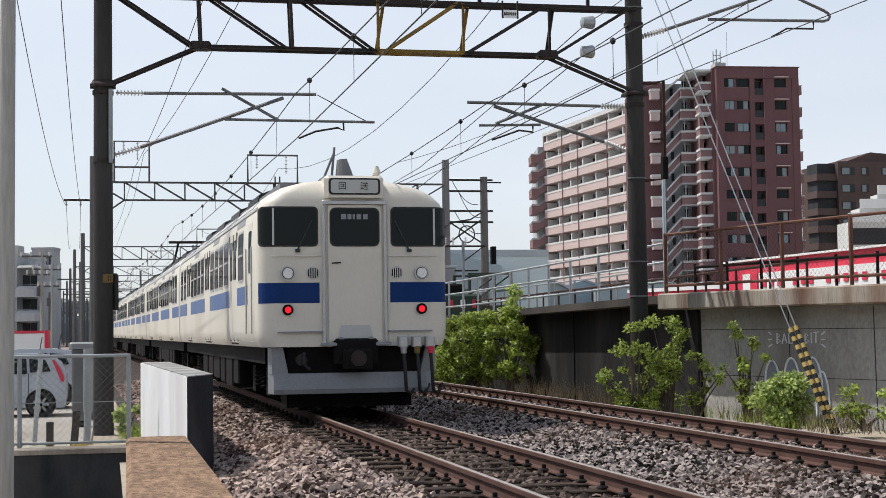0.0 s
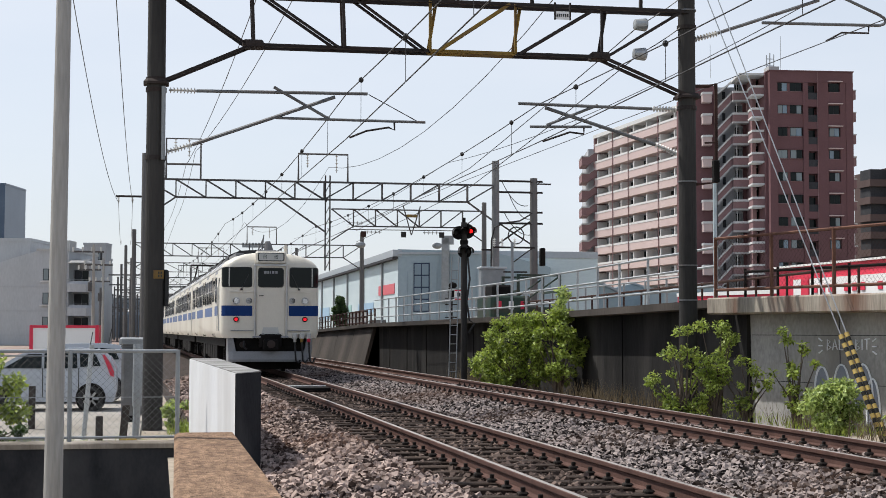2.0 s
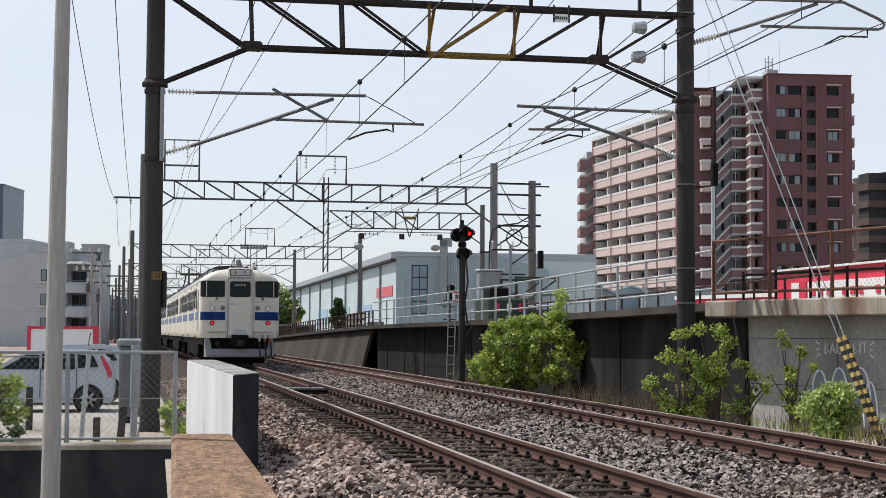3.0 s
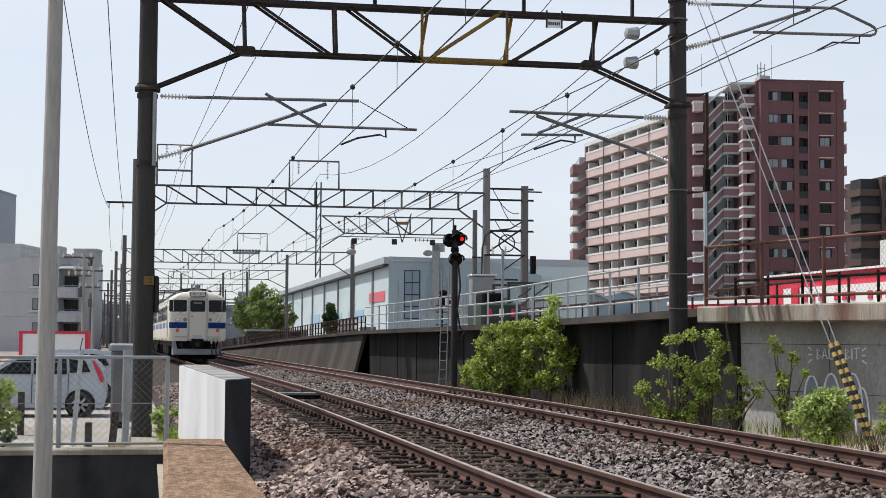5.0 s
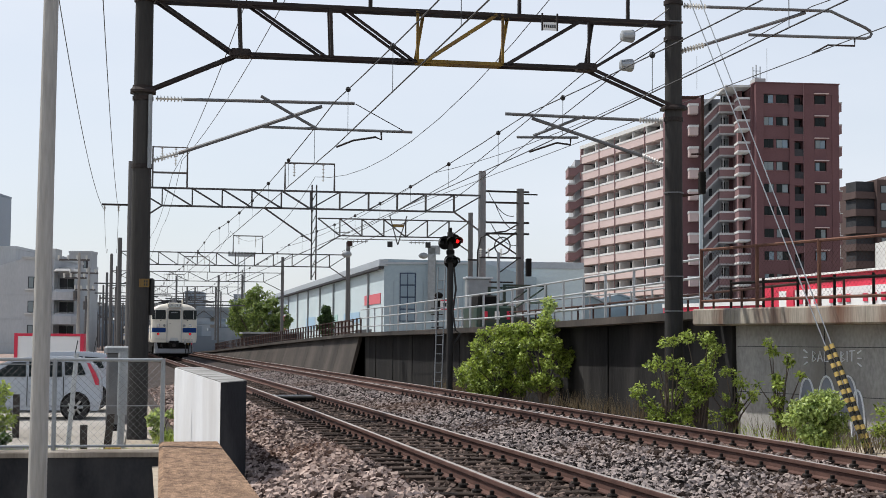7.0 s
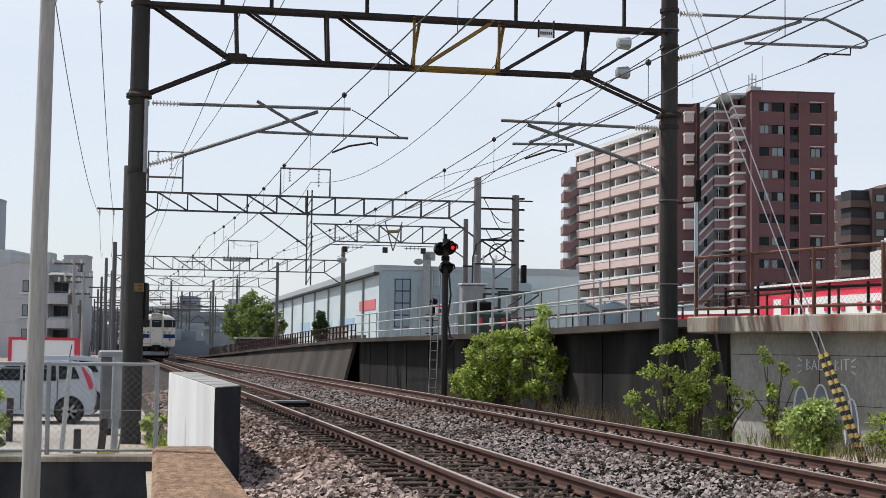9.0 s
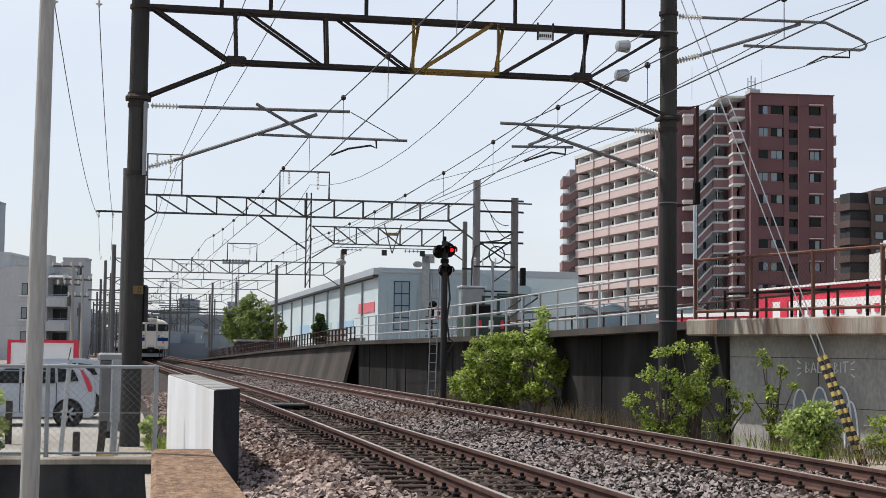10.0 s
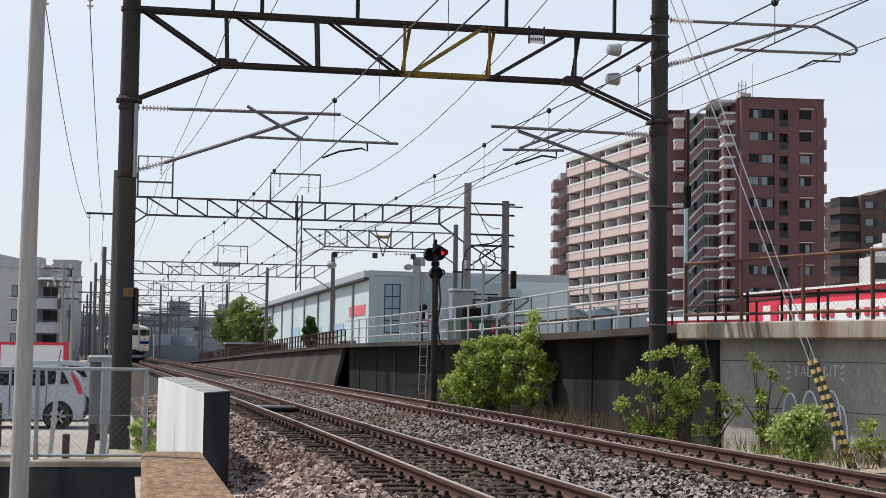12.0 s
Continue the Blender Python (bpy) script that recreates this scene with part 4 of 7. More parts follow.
solid("marker_post", G().rod((-0.34, 27.0, -0.02), (-0.33, 27.0, 1.03), 0.085, 12).rod((-0.36, 27.0, -0.6), (-0.34, 27.0, -0.02), 0.06, 8), GALV_DULL, "grey tube post in the lot", "post")
solid("marker_post", G().rod((-1.22, 27.0, -0.6), (-1.10, 27.0, 1.02), 0.04, 10), GALV, "pale leaning tube post in the lot", "post")

# ---- train ----
HALF = [(1.04, 1.41), (1.15, 1.46), (1.3, 1.475), (2.6, 1.475), (3.05, 1.455), (3.22, 1.41), (3.36, 1.28), (3.48, 1.06), (3.57, 0.76), (3.625, 0.42), (3.645, 0.12)]
SETBACK = {3.22: 0.02, 3.36: 0.06, 3.48: 0.14, 3.57: 0.27, 3.625: 0.5, 3.645: 0.9}
RC = 0.30
CAR_L = 19.5
def half_w(z):
    return float(np.interp(z, [h[0] for h in HALF], [h[1] for h in HALF]))


def front_y(x, w=1.475):
    d = abs(x) - (w - RC)
    return 0.0 if d <= 0 else RC - math.sqrt(max(0.0, RC * RC - min(d, RC) ** 2))


def plan_ring(w, back, z, cab):
    """The outline of a car at one height, seen from above; the cab end is rounded."""
    pts = []
    r = RC if cab else 0.06
    for s in (-1, 1):
        arc = []
        for i in range(7):
            a = math.pi / 2 * i / 6
            arc.append((s * (w - r + r * math.cos(a)), back + r - r * math.sin(a), z))
        pts += arc if s < 0 else arc[::-1]
    pts += [(w, CAR_L, z), (-w, CAR_L, z)]
    return pts


def front_panel(xa, xb, z0, z1, off, thick, round_r=0.0, n=20):
    """A panel that follows the cab front, standing proud of it by off."""
    g = G()
    rings = []
    for i in range(n + 1):
        k = i / n
        if round_r:
            k = 0.5 - 0.5 * math.cos(math.pi * k)
        x = xa + (xb - xa) * k
        d = min(x - xa, xb - x)
        cut = round_r - math.sqrt(max(0.0, round_r ** 2 - (round_r - d) ** 2)) if d < round_r else 0.0
        y = front_y(x)
        slope = 0.0 if abs(x) < 1.175 else min(1.0, (abs(x) - 1.175) / RC)
        nx, ny = math.copysign(slope, x), -math.sqrt(max(0.0, 1 - slope * slope))
        P = lambda o, z: (x + nx * o, y + ny * o, z)
        rings.append([P(off, z0 + cut), P(off, z1 - cut), P(off - thick, z1 - cut), P(off - thick, z0 + cut)])
    return g.loft(rings)


def disc(x, z, r, y0, y1, n=20):
    return G().loft([[(x + r * math.cos(2 * math.pi * i / n), y, z + r * math.sin(2 * math.pi * i / n)) for i in range(n)] for y in (y1, y0)])


def side_panel(s, y0, y1, z0, z1, off, thick=0.02, rr=0.0):
    w = (half_w(z0) + half_w(z1)) / 2
    g = G()
    c = rr
    prof = [(y0 + c, z0), (y1 - c, z0), (y1, z0 + c), (y1, z1 - c), (y1 - c, z1), (y0 + c, z1), (y0, z1 - c), (y0, z0 + c)] if rr else [(y0, z0), (y1, z0), (y1, z1), (y0, z1)]
    if s > 0:
        prof = prof[::-1]
    return g.loft([[(s * (half_w(z) + o), y, z) for y, z in prof] for o in (off, off - thick)])


def lettering(text, size, mat, parent, m):
    cu = bpy.data.curves.new("lettering", "FONT")
    cu.body, cu.size, cu.extrude, cu.align_x, cu.align_y = text, size, 0.002, "CENTER", "CENTER"
    tmp = bpy.data.objects.new("lettering", cu)
    me = bpy.data.meshes.new_from_object(tmp)
    bpy.data.objects.remove(tmp)
    me.materials.append(mat)
    ob = new("lettering", me)
    ob.parent, ob.matrix_basis = parent, m
    return ob


def train_car(cab):
    car = thing("train_car", ("cream end car of a commuter train with a blue stripe" if cab else "cream commuter train car with a blue stripe"), "train", "cars of the train")
    g = G()
    g.loft([plan_ring(w, SETBACK.get(z, 0.0) if cab else 0.0, z, cab) for z, w in HALF])
    body = part("body", g, CREAM, car, "cream painted steel body")
    body.data.polygons.foreach_set("use_smooth", [True] * len(body.data.polygons))
    try:
        body.data.set_sharp_from_angle(angle=radians(35))
    except AttributeError:
        pass
    part("underframe", G().box(-1.3, 1.3, 0.7, CAR_L - 0.3, 0.78, 1.045), UNDER, car)
    rng = random.Random(3)
    y = 5.2
    while y < 13.5:
        l = rng.uniform(0.7, 1.6)
        for s in (-1, 1):
            part("equipment_box", G().cbox(min(s * 0.55, s * 1.28), max(s * 0.55, s * 1.28), y, y + l, rng.uniform(0.25, 0.42), 0.8, 0.03), UNDER, car)
        y += l + rng.uniform(0.12, 0.4)
    for yb in (2.9, 16.6):
        bogie = part("bogie", G().cbox(-1.05, 1.05, yb - 1.5, yb + 1.5, 0.42, 0.62, 0.05).box(-0.9, 0.9, yb - 0.3, yb + 0.3, 0.3, 0.8).box(-1.12, -0.98, yb - 1.3, yb - 0.8, 0.25, 0.7).box(-1.12, -0.98, yb + 0.8, yb + 1.3, 0.25, 0.7).box(0.98, 1.12, yb - 1.3, yb - 0.8, 0.25, 0.7).box(0.98, 1.12, yb + 0.8, yb + 1.3, 0.25, 0.7), UNDER, car)
        for dy in (-1.05, 1.05):
            for s in (-0.566, 0.566):
                w = G()
                w.loft([[(s + dx, yb + dy + rr * math.cos(2 * math.pi * i / 24), 0.43 + rr * math.sin(2 * math.pi * i / 24)) for i in range(24)] for dx, rr in ((-0.06, 0.425), (0.06, 0.425))])
                part("wheel", w, UNDER, bogie)
        for dy in (-0.45, 0.45):
            for s in (-1, 1):
                sp = G().path([(s * 1.08 + 0.085 * math.cos(t * 0.7), yb + dy + 0.085 * math.sin(t * 0.7), 0.34 + 0.0075 * t) for t in range(48)], 0.022, 4)
                part("spring", sp, UNDER, bogie)
    doors = (4.0, 9.9, 15.8) if cab else (3.7, 9.75, 15.8)
    for s in (-1, 1):
        ends = [1.56 if cab else 0.10] + [v for d in doors for v in (d - 0.72, d + 0.72)] + [CAR_L - 0.1]
        for a, b in zip(ends[::2], ends[1::2]):
            part("side_stripe", side_panel(s, a, b, 1.72, 2.02, 0.004), BLUE_SUNLIT, car, "blue stripe in a sun-lightened tone")
        for d in doors:
            dr = part("door", side_panel(s, d - 0.66, d + 0.66, 1.10, 2.98, 0.006, 0.03), CREAM, car)
            for e in (-0.66, 0.0, 0.66):
                part("door_seal", side_panel(s, d + e - (0.036 if e else 0.014), d + e + (0.036 if e else 0.014), 1.12, 2.98, 0.016, 0.02), UNDER, dr)
            for e in (-0.33, 0.33):
                part("door_window", side_panel(s, d + e - 0.2, d + e + 0.2, 2.18, 2.86, 0.012, 0.02, 0.05), GLASS, dr)
            part("door_step", side_panel(s, d - 0.5, d + 0.5, 1.07, 1.10, 0.03, 0.04), RUST, dr)
        edges = [0.75 if not cab else 2.0] + [v for d in doors for v in (d - 0.8, d + 0.8)] + [CAR_L - 0.4]
        for a, b in zip(edges[::2], edges[1::2]):
            n = max(1, round((b - a) / 1.0))
            for i in range(n):
                c = a + (b - a) * (i + 0.5) / n
                hw = min(0.40, (b - a) / n / 2 - 0.05)
                fr = part("window_frame", side_panel(s, c - hw - 0.03, c + hw + 0.03, 2.10, 2.94, 0.010, 0.02, 0.06), SILVER, car, "silver window frame")
                part("pane", side_panel(s, c - hw, c + hw, 2.14, 2.90, 0.013, 0.02, 0.05), GLASS, fr)
                part("sash_bar", side_panel(s, c - hw, c + hw, 2.52, 2.555, 0.016, 0.02), SILVER, fr)
        part("gutter", side_panel(s, 0.4, CAR_L - 0.05, 3.14, 3.18, 0.02, 0.03), SILVER, car)
        for y0 in (2.0, 7.0, 12.5):
            part("side_vent", side_panel(s, y0, y0 + 1.4, 3.02, 3.12, 0.006, 0.02), GREYSKIRT, car)
        if cab:
            part("cab_door", side_panel(s, 0.85, 1.45, 1.12, 2.98, 0.006, 0.03), CREAM, car)
            part("cab_door_window", side_panel(s, 0.95, 1.35, 2.2, 2.86, 0.010, 0.02, 0.04), GLASS, car)
            part("grab_rail", G().rod((s * 1.50, 0.72, 1.25), (s * 1.50, 0.72, 2.6), 0.013, 6), SILVER, car)
            part("grab_rail", G().rod((s * 1.50, 1.55, 1.25), (s * 1.50, 1.55, 2.6), 0.013, 6), SILVER, car)
    top = [(wd + 0.008, z + 0.004) for z, wd in HALF if z > 3.2]
    skin = [(wd, z) for wd, z in top] + [(-wd, z) for wd, z in top[::-1]]
    rc = part("roof_cover", G().loft([[(x, y, z) for x, z in skin] for y in (1.25, CAR_L - 0.04)]), ROOF_PALE, car, "mottled pale grey roof")
    for y in (4.2, 7.6, 11.0, 14.4, 17.6):
        part("roof_seam", G().loft([[(x * 1.004, y + d, z + 0.006) for x, z in skin] for d in (0, 0.05)]), ROOF_GREY, rc)
    for y in (4.5, 8.0, 11.5, 15.0):
        part("roof_unit", G().loft([[(x, yy, z) for x, z in ((-1.0, 3.5), (1.0, 3.5), (0.95, 3.74), (0.6, 3.88), (0.0, 3.92), (-0.6, 3.88), (-0.95, 3.74))] for yy in (y, y + 1.9)]), RUBBER, car)
    part("roof_walk", G().box(-0.95, -0.7, 1.5, CAR_L - 0.5, 3.56, 3.66), ROOF_GREY, car)
    part("gangway", G().cbox(-0.5, 0.5, CAR_L, CAR_L + 0.25, 1.1, 3.1, 0.05), UNDER, car)
    if not cab:
        part("gangway", G().cbox(-0.5, 0.5, -0.25, 0.0, 1.1, 3.1, 0.05), UNDER, car)
        return car
    # cab front
    for a, b in ((-1.45, -0.545), (0.545, 1.45)):
        part("front_stripe", front_panel(a, b, 1.70, 2.01, 0.004, 0.01), BLUE, car, "blue stripe")
        s = -1 if a < 0 else 1
        lo, hi = (a, -0.56) if s < 0 else (0.56, b)
        fr = part("windscreen_rubber", front_panel(lo, hi, 2.555, 3.165, 0.008, 0.02, 0.07), RUBBER, car)
        part("windscreen", front_panel(lo + 0.025, hi - 0.025, 2.58, 3.14, 0.012, 0.02, 0.06), GLASS, fr, "dark cab windscreen")
        xp = -1.24 if s < 0 else 1.24
        part("windscreen_pillar", front_panel(xp - 0.014, xp + 0.014, 2.58, 3.14, 0.016, 0.02), SILVER, fr)
        part("wiper", G().rod((s * 0.86 - 0.02, -0.03, 2.50), (s * 0.86 + (0.2 if s < 0 else -0.24), -0.03, 2.95), 0.012, 6).cbox(s * 0.86 - 0.05, s * 0.86 + 0.02, -0.05, 0.0, 2.47, 2.52, 0.01), INK, car)
        x = s * 1.03
        hl = part("headlight_ring", disc(x, 2.15, 0.115, -0.06, 0.0), SILVER, car)
        part("headlight_rim", disc(x, 2.15, 0.092, -0.064, -0.058), UNDER, hl)
        part("headlight_lens", disc(x, 2.15, 0.080, -0.068, -0.060), LENS, hl, "clear headlight lens")
        tl = part("taillight_ring", disc(x, 1.60, 0.082, -0.045, 0.0), UNDER, car)
        part("taillight_lens", disc(x, 1.60, 0.05, -0.055, -0.044), LAMP_RED, tl, "lit red tail light")
        x = s * 0.645
        gr = part("horn_grille", disc(x, 2.155, 0.098, -0.02, 0.0), SILVER, car)
        for k in range(5):
            h = 0.075 if k in (1, 2, 3) else 0.055
            part("grille_slot", G().box(x - 0.074 + k * 0.033, x - 0.058 + k * 0.033, -0.025, -0.019, 2.155 - h, 2.155 + h), UNDER, gr)
        part("foot_step", G().cbox(s * 0.85 - 0.34, s * 0.85 + 0.34, -0.06, 0.0, 1.255, 1.275, 0.01), GREYSKIRT, car)
        part("hand_bar", G().rod((s * 0.9 - 0.38, -0.035, 2.41), (s * 0.9 + 0.38, -0.035, 2.41), 0.010, 6), CREAM, car)
    door = part("gangway_door", front_panel(-0.41, 0.41, 1.12, 3.19, 0.02, 0.03, 0.05), CREAM, car, "cream gangway door")
    for x in (-0.475, 0.475):
        part("door_post", G().cbox(x - 0.03, x + 0.03, -0.055, 0.0, 1.08, 3.20, 0.02), SILVER, car)
    part("door_head", G().cbox(-0.505, 0.505, -0.055, 0.0, 3.20, 3.26, 0.02), SILVER, car)
    part("door_sill", G().cbox(-0.54, 0.54, -0.10, 0.0, 1.05, 1.10, 0.02), GREYSKIRT, car)
    wr = part("door_window_rubber", front_panel(-0.385, 0.385, 2.555, 3.15, 0.026, 0.02, 0.09), RUBBER, door)
    part("door_window", front_panel(-0.36, 0.36, 2.58, 3.125, 0.031, 0.02, 0.08), GLASS, wr, "dark door window")
    for k, (a, b) in enumerate(((-0.21, -0.13), (-0.11, -0.05), (-0.03, 0.0), (0.03, 0.10), (0.13, 0.20))):
        part("number_mark", G().box(a, b, -0.036, -0.0325, 2.97, 3.05), GREYSKIRT, wr)
    part("door_handle", G().rod((-0.36, -0.06, 2.30), (-0.22, -0.06, 2.31), 0.012, 6), STEEL, door)
    part("kick_plate", G().quad((-0.28, -0.032, 1.14), (0.28, -0.032, 1.14), (0.22, -0.032, 1.36), (-0.22, -0.032, 1.36)).quad((-0.22, -0.025, 1.36), (0.22, -0.025, 1.36), (0.28, -0.025, 1.14), (-0.28, -0.025, 1.14)), BLIND, door)
    for x in (-0.23, 0.23):
        part("door_latch", disc(x, 1.14, 0.045, -0.09, -0.02, 12), GREYSKIRT, door)
    hd = part("sign_housing", G().cbox(-0.46, 0.46, -0.045, 0.35, 3.30, 3.64, 0.06), CREAM, car)
    part("sign_frame", front_panel(-0.40, 0.40, 3.345, 3.60, 0.052, 0.02, 0.06), RUBBER, hd)
    part("sign_blind", front_panel(-0.365, 0.365, 3.37, 3.575, 0.056, 0.02, 0.04), BLIND, hd, "grey destination blind")
    for ch, x in (("回", -0.19), ("送", 0.15)):
        lettering(ch, 0.13, INK, hd, Matrix.Translation((x, -0.059, 3.472)) @ Matrix.Rotation(math.pi / 2, 4, "X"))
    # roof gear
    part("antenna_base", G().cbox(-0.36, 0.24, 0.75, 1.35, 3.62, 3.72, 0.04), ROOF_GREY, car)
    part("horn_cover", G().rod((0.02, 1.0, 3.7), (-0.02, 1.0, 4.0), 0.15, 14, 0.08), ROOF_GREY, car)
    part("whip_antenna", G().rod((-0.18, 1.05, 3.7), (-0.13, 1.05, 4.2), 0.02, 6).rod((-0.3, 1.05, 3.72), (-0.14, 1.05, 4.1), 0.02, 6), ROOF_GREY, car)
    part("roof_lamp", G().rod((0.54, 1.0, 3.55), (0.54, 1.0, 3.78), 0.05, 10).rod((0.54, 1.0, 3.78), (0.54, 1.0, 3.90), 0.075, 10, 0.03), CREAM, car)
    # skirt, coupler and jumper cables
    plough = part("snow_plough", G().loft([[(-1.28, 0.5, z), (-1.24, 0.08 + d, z), (-1.1, 0.02 + d, z), (1.1, 0.02 + d, z), (1.24, 0.08 + d, z), (1.28, 0.5, z), (1.2, 0.55, z), (-1.2, 0.55, z)] for z, d in ((0.33, 0.0), (0.40, -0.02), (0.64, 0.03))]), GREYSKIRT, car, "grey steel plough skirt")
    for s in (-1, 1):
        part("skirt_cheek", G().loft([[(s * 1.28, 0.5, z), (s * (1.26), 0.10, z), (s * xi, 0.06, z), (s * xi, 0.5, z)] if s > 0 else [(s * xi, 0.5, z), (s * xi, 0.06, z), (s * 1.26, 0.10, z), (s * 1.28, 0.5, z)] for z, xi in ((0.64, 1.02), (1.03, 1.10))]), GREYSKIRT, plough)
    cp = part("coupler", G().cbox(-0.22, 0.22, -0.28, 0.6, 0.70, 1.0, 0.05).cbox(-0.34, 0.34, -0.12, 0.1, 0.78, 1.16, 0.06), UNDER, car, "black coupler")
    part("coupler_face", disc(0, 0.86, 0.12, -0.30, -0.27), STEEL, cp)
    part("brake_cover", G().box(-1.02, 1.02, 0.16, 0.6, 0.64, 1.04), UNDER, car)
    # Added dark box: hides the wheels and stands in for under-car shade.
    part("under_car_filler", G().box(-0.98, 0.98, 0.6, 1.2, 0.10, 0.66), UNDER, car)
    part("brake_hose", G().path([(-0.78, 0.05, 0.95), (-0.80, -0.02, 0.78), (-0.7, 0.0, 0.70)], 0.03, 6), RUBBER, car)
    part("marker_lamp", disc(-0.82, 0.84, 0.09, 0.02, 0.14, 14), STEEL, car)
    for k, (x, m) in enumerate(((0.72, SILVER), (0.93, YELLOW), (1.14, RED))):
        jb = part("jumper_socket", G().cbox(x - 0.07, x + 0.07, -0.16, 0.02, 1.02, 1.18, 0.02), SILVER, car)
        part("jumper_plug", G().rod((x, -0.12, 0.92), (x, -0.12, 1.03), 0.045, 10, 0.055), m, jb)
        part("jumper_hose", G().path([(x, -0.12, 0.95), (x + 0.02, -0.14, 0.6), (x + 0.04, -0.10, 0.36), (x + 0.13, 0.0, 0.30), (x + 0.22, 0.05, 0.45)], 0.028, 8), RUBBER, jb)
    return car


end_car = train_car(True)
mid_car = train_car(False)
CARS = [end_car, mid_car] + [copy_thing(mid_car, Matrix.Identity(4)) for i in range(6)]
PANTO = thing("pantograph", "dark folded pantograph on a train roof", "pantograph")
part("panto_frame", G().box(-0.9, 0.9, -0.9, 0.9, 0.02, 0.1).rod((-0.8, -0.8, 0.1), (-0.6, 0.9, 0.45), 0.04).rod((0.8, -0.8, 0.1), (0.6, 0.9, 0.45), 0.04).rod((-0.6, 0.9, 0.45), (-0.55, -0.1, 0.9), 0.04).rod((0.6, 0.9, 0.45), (0.55, -0.1, 0.9), 0.04), UNDER, PANTO)
part("panto_head", G().rod((-0.9, -0.1, 0.95), (0.9, -0.1, 0.95), 0.05), STEEL, PANTO)


# ---- plants ----
def leaves(centres, radii, count, size, seed, flat=0.75):
    """Small folded leaves in clumps. Each leaf is a bent diamond."""
    rng = np.random.default_rng(seed)
    centres, radii = np.array(centres, float), np.array(radii, float)
    w = radii ** 2
    pick = rng.choice(len(centres), count, p=w / w.sum())
    d = rng.normal(size=(count, 3))
    d /= np.linalg.norm(d, axis=1)[:, None]
    r = radii[pick] * (0.45 + 0.62 * rng.random(count) ** 0.6)
    pos = centres[pick] + d * r[:, None] * np.array([1, 1, flat])
    a = rng.normal(size=(count, 3)) + d * 0.4 + np.array([0, 0, -0.3])
    a /= np.linalg.norm(a, axis=1)[:, None]
    up = d * 0.8 + np.array([0, 0, 0.9]) + rng.normal(size=(count, 3)) * 0.5
    b = np.cross(a, up)
    b /= np.linalg.norm(b, axis=1)[:, None] + 1e-9
    n = np.cross(b, a)
    s = size * (0.6 + 0.8 * rng.random(count))[:, None]
    v = np.stack([pos, pos + a * s * 0.5 + b * s * 0.30 + n * s * 0.1, pos + a * s, pos + a * s * 0.5 - b * s * 0.30 + n * s * 0.1], 1)
    i = 4 * np.arange(count)[:, None]
    f = np.concatenate([i + np.array([0, 1, 2]), i + np.array([0, 2, 3])], 0)
    return v.reshape(-1, 3), f


def leaf_mesh(name, data, mat):
    me = bpy.data.meshes.new(name)
    me.from_pydata(data[0].tolist(), [], data[1].tolist())
    me.materials.append(mat)
    return me


def shrub(name, x, y, z, w, h, count, size, mat, label, category, seed, clumps=18, stems=7, trunk=0.0, spread=1.0, cone=False, rad_k=(0.08, 0.19)):
    rng = random.Random(seed)
    sh = thing(name, label, category, at=pose(x, y, z))
    cs, rs = [], []
    for i in range(clumps):
        k = rng.random()
        ang = rng.uniform(0, 2 * math.pi)
        zz = trunk + (h - trunk) * (0.12 + 0.86 * k)
        wid = w / 2 * (math.sin(math.pi * (0.18 + 0.68 * k)) if not cone else (1.05 - k)) * spread
        rad = wid * math.sqrt(rng.random())
        cs.append((rad * math.cos(ang), rad * math.sin(ang) * 0.75, zz))
        rs.append(rng.uniform(*rad_k) * min(w, h - trunk))
    st = G()
    for i in range(stems):
        c = cs[i % len(cs)]
        base = (rng.uniform(-0.06, 0.06) * w, rng.uniform(-0.05, 0.05) * w, 0)
        mid = (base[0] * 0.6 + c[0] * 0.4 + rng.uniform(-0.05, 0.05), c[1] * 0.4, c[2] * 0.55)
        st.rod(base if not trunk else (0, 0, trunk * 0.8), mid, 0.012 + 0.008 * h, 6, 0.010 + 0.004 * h).rod(mid, c, 0.010 + 0.004 * h, 5, 0.005)
    if trunk:
        st.rod((0, 0, 0), (0, 0, trunk), 0.05 * h, 10, 0.03 * h)
    part("trunk" if trunk else "stem", st, BARK, sh)
    ob = new("crown", leaf_mesh("crown", leaves(cs, rs, count, size, seed), mat))
    ob.parent = sh
    return sh


shrub("bush", 10.05, 42.8, -0.45, 2.3, 2.15, 11000, 0.085, LEAF, "dense green bush against the retaining wall", "bush", 11, 80, 24, rad_k=(0.05, 0.125))
shrub("bush", 10.85, 41.6, -0.45, 1.7, 2.4, 6000, 0.085, LEAF, "upright green bush against the retaining wall", "bush", 18, 48, 24, rad_k=(0.05, 0.12))
shrub("bush", 9.45, 43.6, -0.45, 1.3, 1.45, 2600, 0.10, LEAF, "small green bush against the retaining wall", "bush", 19, 22, 8)
shrub("bush", 10.05, 29.0, -0.5, 1.5, 1.85, 2500, 0.066, LEAF, "open light green bush beside the mast", "bush", 12, 26, 26, rad_k=(0.06, 0.115))
shrub("bush", 10.75, 29.0, -0.5, 1.5, 2.0, 3000, 0.066, LEAF, "open green bush with bare twigs", "bush", 13, 30, 30, rad_k=(0.06, 0.11))
shrub("bush", 11.2, 28.6, -0.5, 1.0, 1.4, 1100, 0.062, LEAF, "low green bush with bare twigs", "bush", 24, 18, 18, rad_k=(0.07, 0.12))
